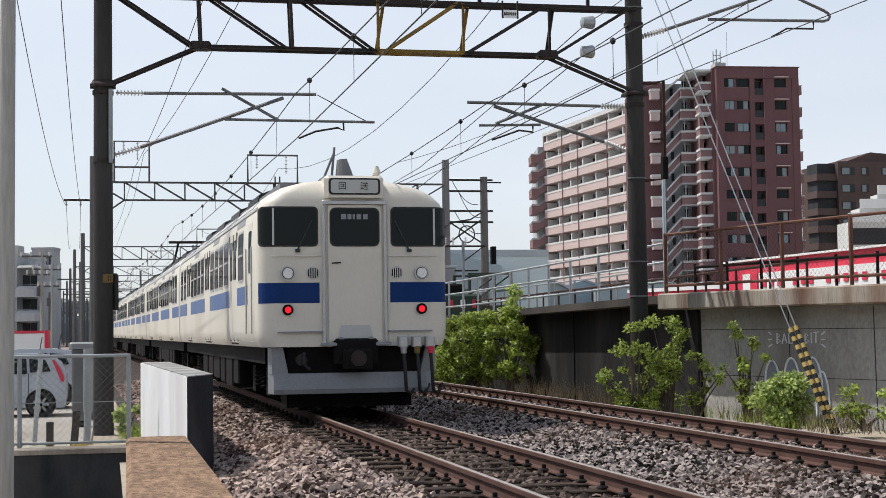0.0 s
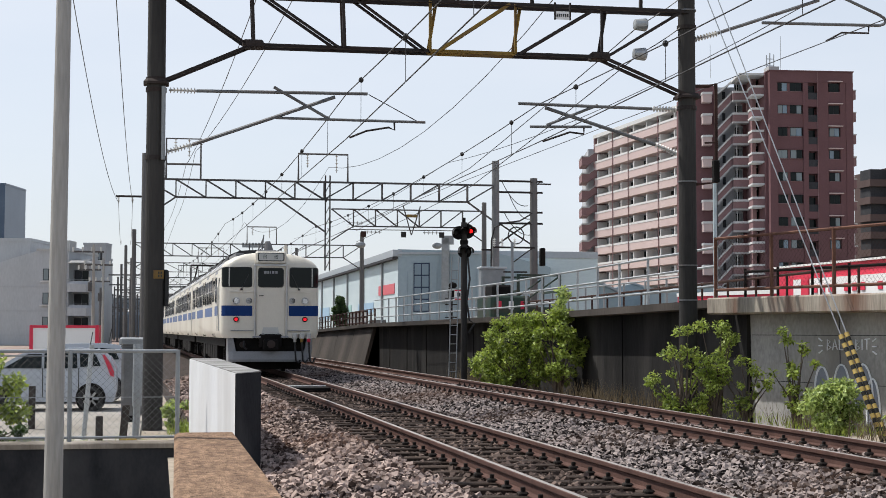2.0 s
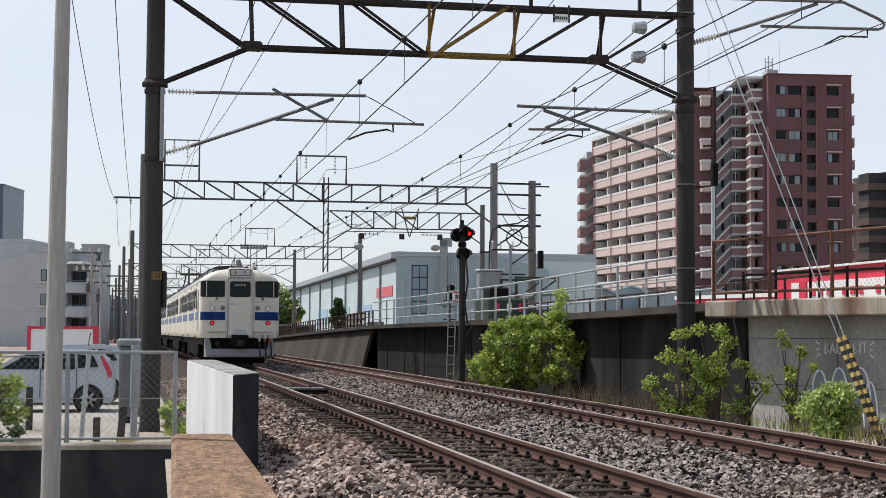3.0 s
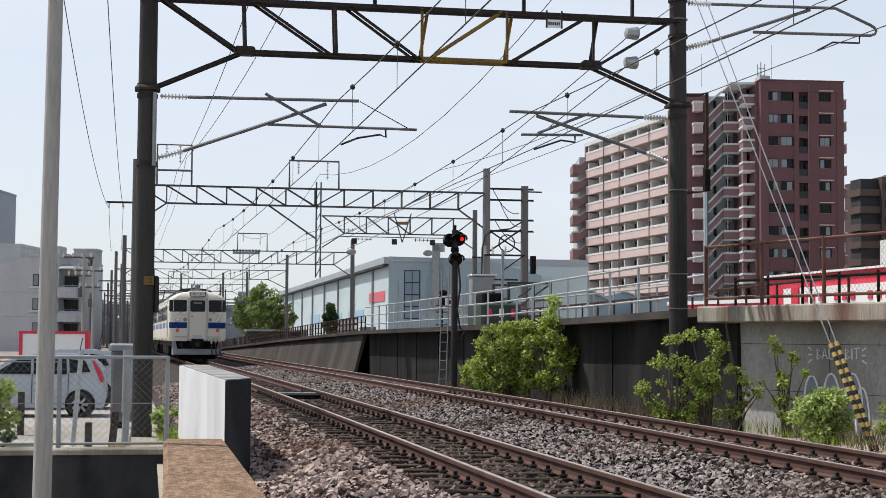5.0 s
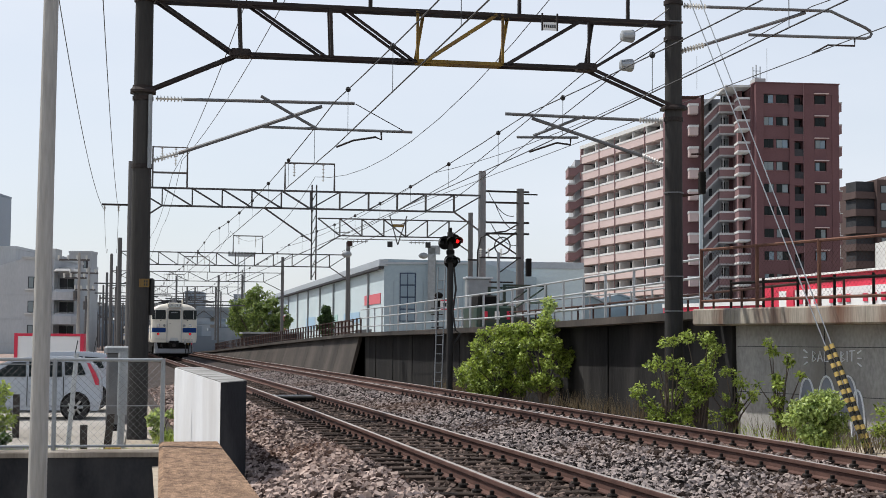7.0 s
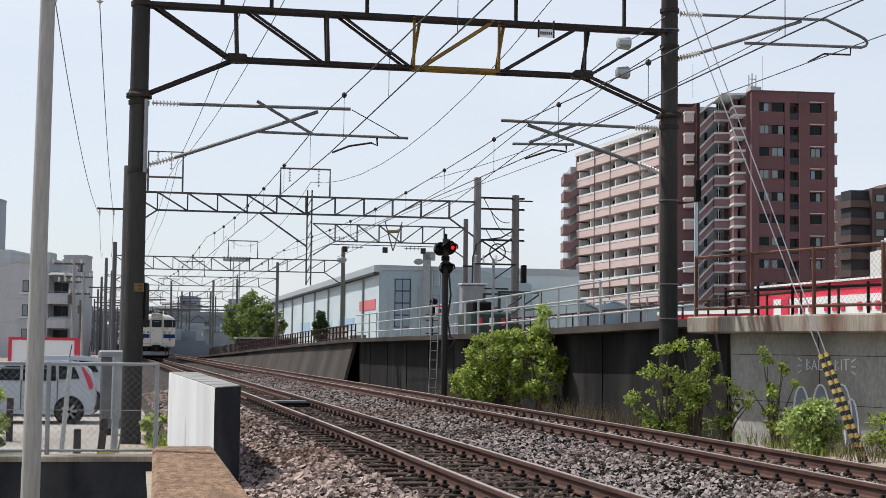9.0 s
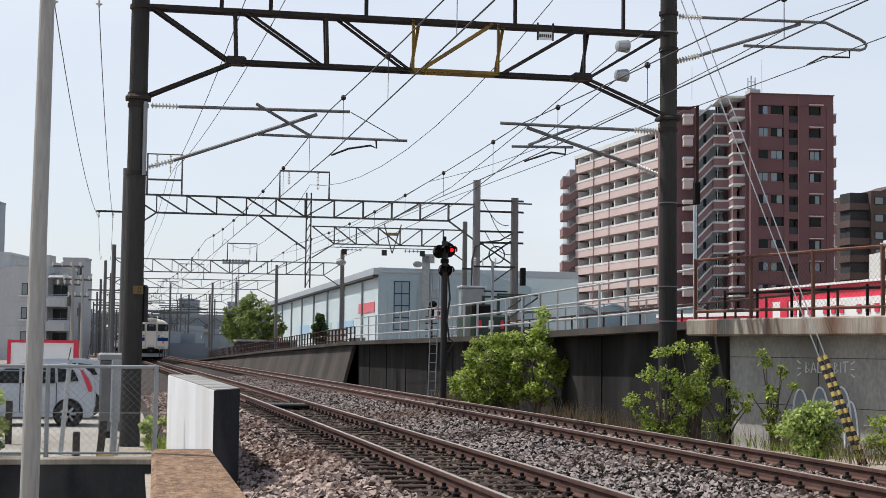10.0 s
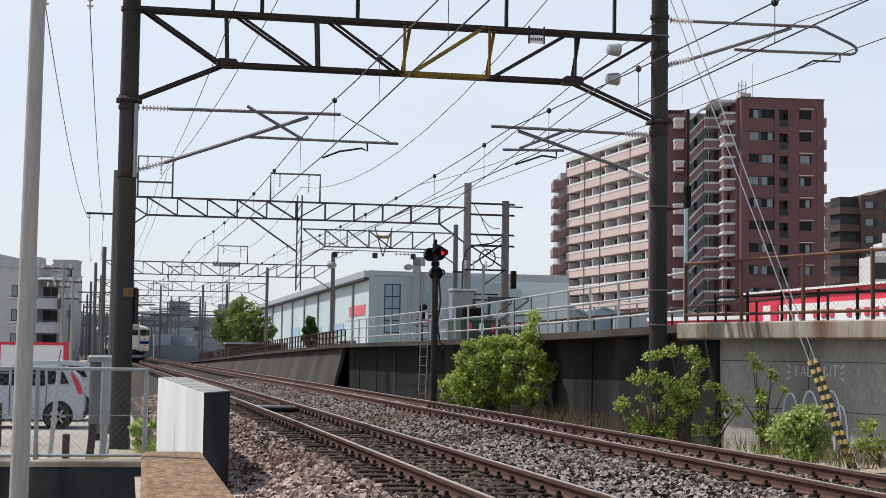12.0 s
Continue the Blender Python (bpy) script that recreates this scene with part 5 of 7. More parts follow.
shrub("bush", 11.62, 27.2, -0.5, 1.1, 1.85, 900, 0.08, LEAF, "thin leggy shrub with few leaves", "bush", 14, 16, 16, rad_k=(0.06, 0.11))
shrub("bush", 11.46, 25.2, -0.6, 1.05, 0.98, 6000, 0.07, LEAF_PALE, "round pale green bush beside the track", "bush", 15, 44, 8)
shrub("bush", 12.3, 23.9, -0.5, 1.0, 0.85, 600, 0.085, LEAF, "low green shrub at the wall foot", "bush", 16, 12, 9)
shrub("bush", 11.05, 42.0, 0.9, 0.9, 1.55, 800, 0.11, LEAF_PALE, "pale shoots above the ramp edge", "bush", 17, 10, 5)
shrub("bush", -3.05, 27.0, -0.6, 1.7, 1.6, 3400, 0.09, LEAF, "green bush behind the fence", "bush", 21, 14, 6)
shrub("bush", -2.6, 24.4, -0.55, 1.5, 0.45, 1200, 0.07, LEAF_DARK, "low weeds at the fence foot", "bush", 22, 12, 6)
shrub("bush", 0.35, 29.0, -0.6, 0.6, 0.55, 600, 0.08, LEAF_PALE, "pale green tuft beside the mast", "bush", 23, 8, 5)


def tufts(name, label, spots, count, h, mat, seed):
    rng = np.random.default_rng(seed)
    g = G()
    for x0, x1, y0, y1, z in spots:
        for i in range(count):
            x, y = rng.uniform(x0, x1), rng.uniform(y0, y1)
            hh = h * rng.uniform(0.4, 1.1)
            dx, dy = rng.normal(0, 0.25 * hh), rng.normal(0, 0.25 * hh)
            g.quad((x - 0.006, y, z), (x + 0.006, y, z), (x + dx, y + dy, z + hh))
    return tagged(part(name, g, mat), label, "grass", kind="stuff")


tufts("dry_grass", "dry grass stalks along the wall foot", [(10.6, 11.3, 31, 41, -0.45), (11.3, 12.6, 23, 28, -0.5), (10.2, 10.9, 43, 55, -0.45)], 420, 0.5, DRY, 5)
tufts("green_grass", "green weeds beside the track", [(-2.5, 0.2, 24.2, 25, -0.56), (0.2, 0.7, 28, 31, -0.6), (11.0, 12.0, 24, 30, -0.45)], 260, 0.22, LEAF, 6)
for u, d, w, h, sd, tr in ((-25.0, 190, 6.0, 8.3, 31, 1.5), (-22.6, 186, 4.2, 6.6, 32, 1.5), (-26.5, 196, 4.5, 6.4, 33, 1.2)):
    p = far(u, d)
    shrub("tree", p.x, p.y, -0.6, w, h, 4600, 0.34, LEAF_TREE, "broad green tree beyond the tracks", "tree", sd, 64, 30, tr, spread=1.15, rad_k=(0.045, 0.115))
p = far(-9.6, 112)
shrub("tree", p.x, p.y, 1.0, 1.4, 2.9, 2600, 0.2, LEAF_DARK, "small dark conical tree on the ramp", "tree", 34, 20, 8, 0.3, cone=True)


# ---- guy wires ----
gw = thing("guy_wire", "two guy wires in yellow and black striped guards", "guy wire")
top = Vector((10.42, 29.9, 9.3))
for k in (0, 1):
    foot = Vector((12.235 + 0.085 * k, 24.95 - 0.02 * k, -0.6))
    d = (top + Vector((0.25 * k, 0, 0)) - foot)
    tip = foot + d * (0.183 + 0.004 * k)
    part("wire", G().rod(tip, foot + d, 0.011, 6), GALV, gw)
    n = 24
    for i in range(n):
        part("guard_band", G().rod(foot + (tip - foot) * (i / n), foot + (tip - foot) * ((i + 1) / n), 0.044, 12), (surface("guard yellow", (0.45, 0.31, 0.08), (0.58, 0.42, 0.14), 0.6, 0, 6, 40, 0.05, world=True) if (i == 1 and k == 0) else bpy.data.materials["guard yellow"]) if i % 2 else RUBBER, gw)


# ---- colour light signal ----
sx, sy = 9.5, 48.2
sg = thing("signal", "black colour light signal on a pole, red light lit", "signal", at=pose(sx, sy, 0))
part("pole", G().rod((0, 0, -0.5), (0, 0, 4.7), 0.10, 12), MAST, sg)
def sig_head(z, x, r, lit):
    b = part("signal_back", disc(x, z, r, -0.05, 0.05, 24), UNDER, sg)
    for dx in (-r * 0.48, r * 0.48):
        hood = G()
        hood.loft([[(x + dx + 0.13 * math.cos(a), y, z + 0.13 * math.sin(a)) for a in [math.pi * (-0.15 + 1.3 * i / 10) for i in range(11)]] for y in (-0.05, -0.35)], cap=False, closed=False)
        part("hood", hood, RUBBER, b)
        on = lit and dx > 0
        part("lens", disc(x + dx, z, 0.062, -0.07, -0.05, 14), SIGNAL_RED if on else RUBBER, b, "lit red lens" if on else "")
sig_head(4.42, 0.10, 0.235, True)
sig_head(4.37, -0.17, 0.215, False)
sig_head(3.78, 0.02, 0.22, False)
part("relay_box", G().cbox(-0.12, 0.12, -0.1, 0.1, 4.0, 4.15, 0.03), UNDER, sg)
part("marker", G().rod((0.0, 0, 4.7), (0.0, 0, 4.85), 0.05, 8), UNDER, sg)
for x in (-0.50, -0.27):
    part("ladder_rail", G().rod((x, -0.05, -0.5), (x + 0.10, -0.05, 3.6), 0.018, 6), GALV_DULL, sg)
for i in range(13):
    z = -0.3 + 0.29 * i
    o = 0.10 * (z + 0.5) / 4.1
    part("ladder_rung", G().rod((-0.50 + o, -0.05, z), (-0.27 + o, -0.05, z), 0.012, 5), GALV_DULL, sg)
part("loose_cable", G().path([(0.1, -0.1, 3.6), (0.16, -0.14, 2.9), (0.06, -0.14, 2.2), (0.15, -0.14, 1.6), (0.32, -0.1, 1.5), (0.12, -0.12, 1.2)], 0.03, 6), RUBBER, sg)


# ---- apartment building, store, shed ----
def facade_frame(p, q):
    """A frame whose x runs along p to q, whose -y faces outward, z up."""
    e = (q - p).normalized()
    m = Matrix(((e.x, -e.y, 0, p.x), (e.y, e.x, 0, p.y), (0, 0, 1, 0), (0, 0, 0, 1)))
    return m, (q - p).length


ap = thing("apartment_building", "twelve-storey brown tiled apartment building with balconies", "building")
FL, NF, ZR = 2.88, 12, 34.6
c0, c1 = far(37.9, 198), far(48.8, 199.3)
m, w = facade_frame(c0, c1)
depth = 22.0
GREYCAP = surface("grey stair rail cap", (0.34, 0.34, 0.335), (0.44, 0.44, 0.43), 0.85, 0, 0.4, 6, 0.05, world=True)
# tower: a core, and in front of it piers and bands that leave the windows and loggias open
part("tower_core", G().box(0.0, w, 0.9, depth, -0.6, ZR, m), BROWN_TILE, ap, "brown tile")
part("parapet", G().box(0.0, w, 0.0, 0.89, ZR - 1.42, ZR, m), BROWN_TILE, ap)
part("parapet_cap", G().box(-0.12, w + 0.12, -0.12, depth, ZR + 0.004, ZR + 0.12, m), BROWN_TILE, ap)
for x0, x1, y0 in ((0.0, 1.0, -0.04), (4.40, 5.05, 0.0), (6.30, 7.72, 0.03), (9.30, w - 0.95, 0.03), (w - 0.94, w, -0.04)):
    part("pier", G().box(x0, x1, y0, 0.89, -0.6, ZR - 1.43, m), BROWN_TILE, ap)
part("cornice_line", G().box(6.25, 6.31, -0.06, 0.02, -0.6, ZR - 0.05, m), MID_TILE, ap)
part("roof_cowl", G().box(0.2, 1.6, 1.0, 3.0, ZR + 0.13, ZR + 0.75, m), GREYCAP, ap)
rngw = random.Random(21)
for i in range(NF):
    z = ZR - 2.55 - FL * i
    if z < 1:
        break
    part("spandrel", G().box(1.005, 4.395, 0.10, 0.89, z - 1.77, z - 0.05, m), BROWN_TILE, ap)
    part("spandrel", G().box(7.725, 9.295, 0.03, 0.89, z - 1.77, z - 0.05, m), BROWN_TILE, ap)
    part("loggia_band", G().box(5.055, 6.295, 0.02, 0.89, z - 1.95, z - 1.05, m), BROWN_TILE, ap)
    part("loggia_rail", G().box(5.055, 6.295, 0.10, 0.16, z - 1.04, z - 0.15, m), SHADE, ap)
    part("loggia_door", G().box(5.2, 6.15, 0.82, 0.895, z - 1.0, z + 0.8, m), GLASS, ap)
    for a, b in ((1.05, 2.35), (2.70, 4.25), (7.85, 9.2)):
        wd = part("window", G().box(a, b, 0.26, 0.6, z - 0.045, z + 1.10, m), SHADE, ap)
        mid = a + (b - a) * rngw.uniform(0.42, 0.56)
        for p0, p1 in ((a + 0.06, mid - 0.03), (mid + 0.03, b - 0.06)):
            part("pane", G().box(p0, p1, 0.20, 0.255, z + 0.02, z + 1.04, m), rngw.choice((PALE_GLASS, GLASS, SHED_GLASS, GLASS)), wd)
        part("sill", G().box(a - 0.04, b + 0.04, 0.02, 0.25, z - 0.10, z - 0.048, m), MID_TILE, wd)
    part("window_back", G().box(2.36, 2.69, 0.20, 0.5, z - 0.045, z + 1.10, m), BROWN_TILE, ap)
    part("lintel", G().box(7.65, 9.55, -0.34, -0.005, z + 1.24, z + 1.36, m), PINK_TILE, ap)
    part("lintel_shadow_bar", G().box(1.0, 4.4, 0.0, 0.095, z + 1.10, z + 1.20, m), BROWN_TILE, ap)
    part("end_balcony", G().box(w + 0.002, w + 0.75, 1.0, 4.0, z - 0.8, z + 0.3, m), MID_TILE, ap)
    part("end_balcony_cap", G().box(w + 0.002, w + 0.8, 0.95, 4.0, z + 0.3, z + 0.46, m), PLASTER, ap)
# stepped side facing the railway
def slab(name, u0, u1, d0, d1, z0, z1, mat, parent):
    pts = [far(u0, d0), far(u1, d0), far(u1, d1), far(u0, d1)]
    return part(name, G().loft([[(q.x, q.y, z) for q in pts] for z in (z0, z1)]), mat, parent)


slab("inner_wall", 36.0, 37.85, 206.8, 222, -0.6, ZR - 0.4, BROWN_TILE, ap)
slab("stair_tower", 29.3, 32.35, 207.6, 223, -0.6, ZR - 0.4, BROWN_TILE, ap)
slab("stair_back", 32.36, 35.99, 208.4, 222, -0.6, ZR - 0.5, HOUSE_GREY, ap)
slab("pier", 36.42, 36.95, 202.6, 206.7, -0.6, ZR - 0.2, MID_TILE, ap)
slab("pier", 37.45, 37.86, 198.9, 206.7, -0.6, ZR - 0.1, BROWN_TILE, ap)


def flight(u0, u1, d, deep, z0, z1, low, high, name, mat, parent):
    """A sloping stair parapet or slab between two side offsets, from z0 up to z1."""
    rings = []
    for u, z in ((u0, z0), (u1, z1)):
        a, b = far(u, d), far(u, d + deep)
        rings.append([(a.x, a.y, z + low), (b.x, b.y, z + low), (b.x, b.y, z + high), (a.x, a.y, z + high)])
    return part(name, G().loft(rings), mat, parent)


for i in range(NF):
    z = ZR - FL * (i + 1) + 0.25
    if z < -0.2:
        break
    # corner balcony with a room behind it
    bal = slab("balcony", 35.95, 37.44, 199.6, 202.5, z - 0.12, z + 0.72, MID_TILE, ap)
    slab("balcony_cap", 35.86, 37.44, 199.5, 202.5, z + 0.724, z + 1.0, PLASTER, bal)
    slab("balcony_floor", 35.86, 37.44, 199.5, 202.5, z - 0.36, z - 0.124, PLASTER, bal)
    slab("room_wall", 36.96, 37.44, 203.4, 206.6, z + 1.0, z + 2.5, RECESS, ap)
    slab("room_window", 37.0, 37.4, 203.3, 203.39, z + 1.0, z + 2.2, GLASS, ap)
    # middle balcony
    bal = slab("balcony", 34.35, 36.40, 204.6, 206.3, z - 0.12, z + 0.78, MID_TILE, ap)
    slab("balcony_cap", 34.28, 36.41, 204.5, 204.95, z + 0.784, z + 1.06, PLASTER, bal)
    slab("balcony_floor", 34.28, 36.41, 204.5, 206.3, z - 0.34, z - 0.124, GREYCAP, bal)
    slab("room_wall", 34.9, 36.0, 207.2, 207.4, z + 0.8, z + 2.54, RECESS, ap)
    slab("room_window", 35.0, 35.45, 207.1, 207.19, z + 0.9, z + 2.3, GLASS, ap)
    slab("room_window", 35.55, 35.9, 207.1, 207.19, z + 0.9, z + 2.3, PALE_GLASS, ap)
    slab("drain_pipe", 34.78, 34.9, 204.9, 205.0, z + 1.06, z + 2.54, GREYCAP, ap)
    # outside stair that climbs to the middle balcony
    fl = flight(32.42, 34.27, 205.6, 0.15, z - 1.95, z, -0.1, 0.80, "stair_parapet", MID_TILE, ap)
    flight(32.42, 34.27, 205.52, 0.3, z - 1.95, z, 0.804, 1.10, "stair_cap", PLASTER, fl)
    flight(32.42, 34.27, 205.6, 1.5, z - 1.95, z, -0.42, -0.104, "stair_slab", GREYCAP, fl)
    slab("stair_landing", 32.36, 32.75, 206.2, 208.39, z - 2.35, z - 2.1, GREYCAP, ap)
    slab("stair_window", 33.5, 33.9, 208.3, 208.39, z + 0.5, z + 1.5, SHADE, ap)
    bal = slab("bay_balcony", 30.55, 31.75, 206.0, 207.59, z - 0.2, z + 0.85, PINK_TILE, ap)
    slab("bay_cap", 30.48, 31.82, 205.9, 207.59, z + 0.854, z + 1.15, PLASTER, bal)
slab("roof_slab", 34.2, 37.95, 199.2, 206.79, ZR - 0.35, ZR - 0.09, PLASTER, ap)
flight(32.42, 34.25, 205.5, 2.85, ZR - 1.6, ZR - 0.1, -0.3, 0.0, "stair_roof", PLASTER, ap)
# long wing
q0, q1 = far(22.4, 264), far(33.4, 223)
m, w = facade_frame(q0, q1)
part("wing_wall", G().box(0, w, 0.0, 12, -0.6, ZR - 0.6, m), HOUSE_GREY, ap)
part("wing_roof", G().box(-0.5, w + 0.5, -1.9, 12, ZR - 0.596, ZR, m), PLASTER, ap)
part("wing_pier", G().box(0.0, 0.45, -1.97, 6, -0.6, ZR - 0.62, m), MID_TILE, ap)
for f in (0.22, 0.39, 0.69):
    part("drain_pipe", G().rod(m @ Vector((w * f, -2.02, -0.6)), m @ Vector((w * f, -2.02, ZR - 0.6)), 0.07, 6), MID_TILE, ap)
for i in range(NF):
    z = ZR - FL * (i + 1) - 0.1
    if z < -0.2:
        break
    bal = part("balcony", G().box(0.46, w - 0.4, -1.9, -0.01, z - 0.2, z + 0.95, m), PINK_TILE, ap, "pink tiled balcony")
    part("balcony_cap", G().box(0.46, w - 0.35, -1.95, -1.6, z + 0.954, z + 1.28, m), PLASTER, bal)
    for k in range(7):
        x = 1.5 + k * (w - 3) / 7
        wd = part("window", G().box(x, x + 2.3, -0.06, 0.02, z + 0.9, z + 2.4, m), SHADE, ap)
        part("pane", G().box(x + 0.1, x + 0.1 + rngw.uniform(0.5, 1.2), -0.10, -0.062, z + 0.9, z + 2.3, m), rngw.choice((PALE_GLASS, GLASS)), wd)
        part("pane", G().box(x + 2.8, x + 3.9, -0.06, 0.02, z + 0.9, z + 2.3, m), GLASS, wd)
        part("partition", G().box(x - 0.5, x - 0.2, -1.7, -0.01, z + 0.96, z + 2.45, m), PLASTER, ap)
        if rngw.random() < 0.45:
            part("aircon_unit", G().box(x + 4.1, x + 4.8, -0.9, -0.3, z + 0.96, z + 1.6, m), PLASTER, ap)
    # open stair at the wing's end, with swept parapets
    fl = flight(19.65, 22.35, 263.0, 0.2, z - 1.9, z + 0.1, -0.25, 1.05, "stair_parapet", MID_TILE, ap)
    flight(19.65, 22.35, 262.9, 0.4, z - 1.9, z + 0.1, 1.054, 1.30, "stair_cap", GREYCAP, fl)
    slab("landing_parapet", 18.45, 19.649, 263.0, 270.0, z - 2.15, z - 0.85, MID_TILE, ap)
    slab("landing_cap", 18.4, 19.649, 262.9, 270.0, z - 0.846, z - 0.6, GREYCAP, ap)
    slab("stair_post", 22.0, 22.3, 263.3, 263.6, z + 1.3, z + 2.6, PLASTER, ap)
slab("stair_wall", 19.7, 22.4, 265.0, 280, -0.6, ZR - 2.2, HOUSE_GREY, ap)
p = far(38.9, 203)
for dx, h, r in ((0.0, 3.2, 0.08), (0.55, 3.0, 0.07), (-0.45, 2.9, 0.07), (1.5, 5.5, 0.03), (-8.2, 4.0, 0.03)):
    part("roof_mast", G().rod((p.x + dx, p.y, ZR - 0.4), (p.x + dx, p.y, ZR + h), r, 6), GALV, ap)
for z in (0.6, 1.5, 2.4):
    part("mast_tie", G().rod((p.x - 0.45, p.y, ZR + z), (p.x + 0.55, p.y, ZR + z), 0.05, 5), GALV, ap)

DULL_TILE = surface("grey brown tile", (0.08, 0.056, 0.052), (0.115, 0.082, 0.076), 0.75, 0, 0.3, 6, 0.05, world=True)
b2 = thing("apartment_building", "dark grey-brown apartment building with a stepped roof", "building")
m, w = facade_frame(far(69.4, 258), far(89, 262))
part("building_wall", G().box(0, w, 0, 14, -0.6, 28.6, m), DULL_TILE, b2)
part("roof_block", G().loft([[m @ Vector(v) for v in ((2, 2, 28.6), (w, 2, 28.6), (w, 2, 29.5), (7, 2, 30.4))], [m @ Vector(v) for v in ((2, 12, 28.6), (w, 12, 28.6), (w, 12, 29.5), (7, 12, 30.4))]]), DULL_TILE, b2)
for i in range(9):
    z = 26.3 - 2.9 * i
    for a, b in ((0.6, 3.0), (4.2, 5.6), (8.0, 12.5), (14, 18)):
        wd = part("window", G().box(a, b, -0.08, 0.02, z, z + 1.3, m), SHADE, b2)
        part("pane", G().box(a + 0.1, a + (b - a) * 0.6, -0.12, -0.075, z + 0.1, z + 1.2, m), PALE_GLASS, wd)
    part("balcony", G().box(-3.6, 0, 0.5, 5, z - 0.9, z + 0.25, m), DULL_TILE, b2)
    # Dark block fills the open gallery, its shade given as colour.
    part("gallery_shade", G().box(-3.2, 0, 1.2, 5, z + 0.25, z + 2.0, m), SHADE, b2)
b3 = thing("apartment_building", "pale stepped building with railings on its terraces", "building")
m, w = facade_frame(far(41.2, 150), far(52, 150))
for k, (a, z) in enumerate(((0, 11.2), (1.4, 12.6), (3.4, 14.0))):
    part("terrace_block", G().box(a, 14, k * 0.8, 4.0, -0.6, z, m), PLASTER, b3)
    part("terrace_rail", G().box(a, 14, k * 0.8 - 0.15, k * 0.8 - 0.05, z, z + 0.9, m), WHITE, b3)
    # Dark band drawn below each terrace as its shade.
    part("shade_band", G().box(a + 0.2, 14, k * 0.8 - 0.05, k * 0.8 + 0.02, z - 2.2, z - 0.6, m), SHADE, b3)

st = thing("store", "red and white storefront behind the deck", "store")
m, w = facade_frame(far(11.75, 60), far(16.6, 38.0))
part("store_wall", G().box(0, w, 0, 6, -0.6, 3.68, m), RED, st, "red cladding")
part("store_cap", G().box(-0.1, w, -0.15, 6, 3.68, 3.75, m), WHITE, st)
part("sign_panel", G().box(1.7, w, -0.14, 0.0, 2.05, 3.2, m), WHITE, st, "white sign panel")
part("sign_pillar", G().box(2.5, 3.1, -0.2, 0.0, 1.9, 3.2, m), RED, st)
for k in range(15):
    x = 3.5 + k * 0.62
    if k in (3, 7, 13):
        continue
    part("sign_bar", G().box(x, x + 0.30, -0.175, -0.145, 2.68, 2.95, m), RED, st)
m, w = facade_frame(far(8.8, 67), far(11.9, 60.5))
part("low_wall", G().box(0, w, 0, 4, -0.6, 2.75, m), RED, st)
part("low_cap", G().box(0, w, -0.05, 4, 2.75, 2.9, m), WHITE, st)

DARKFRAME = surface("dark blue window frame", (0.006, 0.018, 0.05), (0.012, 0.03, 0.075), 0.6, 0, 3, 30, 0.02, world=True)
sh = thing("factory_shed", "long grey-blue factory shed with painted panels", "building")
s0, s1, s2 = far(-7.25, 150), far(7.4, 149), far(-31.8, 270)
m, w = facade_frame(s0, s1)
ZS = 9.15
RIB = surface("ribbed cladding edge", (0.20, 0.26, 0.30), (0.25, 0.31, 0.35), 0.6, 0, 0.3, 4, 0.02, world=True)
part("end_wall", G().loft([[m @ Vector(v) for v in ((0, y, -0.6), (w, y, -0.6), (w, y, 7.4), (w * 0.62, y, ZS - 0.25), (0, y, ZS))] for y in (0.0, 40.0)]), GREYBLUE, sh)
for i in range(2):
    for j in range(4):
        part("window", G().box(1.62 + i * 0.72, 2.26 + i * 0.72, -0.1, 0.02, 3.2 + j * 1.16, 4.24 + j * 1.16, m), SHED_GLASS, sh)
part("window_frame", G().box(1.52, 3.08, -0.06, 0.02, 3.1, 7.82, m), DARKFRAME, sh)
part("wall_cap", G().box(-0.1, w * 0.62, -0.12, -0.004, ZS - 0.5, ZS - 0.3, m), SHEDROOF, sh)
for k in range(14):
    part("wall_rib", G().box(0.9 + k * 0.95, 0.96 + k * 0.95, -0.035, -0.004, -0.6, 7.0, m), RIB, sh)
part("duct", G().box(4.3, 5.0, -0.9, 0.0, 4.0, 10.2, m).box(4.3, 5.4, -0.9, 0.3, 9.6, 10.4, m), GALV_DULL, sh)
m, w = facade_frame(s2, s0)
part("long_wall", G().box(0, w, 0, 20, -0.6, ZS - 0.7, m), PALEBLUE, sh)
part("eave", G().box(-0.5, w + 0.1, -0.5, 20, ZS - 0.7, ZS - 0.05, m), SHEDROOF, sh)
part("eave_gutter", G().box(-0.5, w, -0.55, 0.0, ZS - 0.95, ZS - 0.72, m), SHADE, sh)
for k in range(7):
    part("downpipe", G().rod(m @ Vector((w * (0.2 + 0.12 * k), -0.15, -0.6)), m @ Vector((w * (0.2 + 0.12 * k), -0.15, ZS - 0.9)), 0.12, 6), GALV_DULL, sh)
for a, b, z0, z1, mt in ((w - 13, w - 2, 4.9, 5.9, "coral"), (w - 30, w - 17, 3.2, 4.3, "sky"), (w - 48, w - 36, 3.2, 4.3, "mint"), (w - 72, w - 60, 2.8, 4.4, "sky"), (w - 110, w - 104, 0.8, 5.2, "coral")):
    cols = {"coral": (0.50, 0.11, 0.13), "sky": (0.27, 0.40, 0.52), "mint": (0.30, 0.47, 0.45)}[mt]
    pm = bpy.data.materials.get(mt + " panel") or surface(mt + " panel", cols, tuple(c * 1.15 for c in cols), 0.6, 0, 0.2, 4, 0.03, world=True)
    part("painted_panel", G().box(a, b, -0.06, 0.01, z0, z1, m), pm, sh, mt + " painted panel")
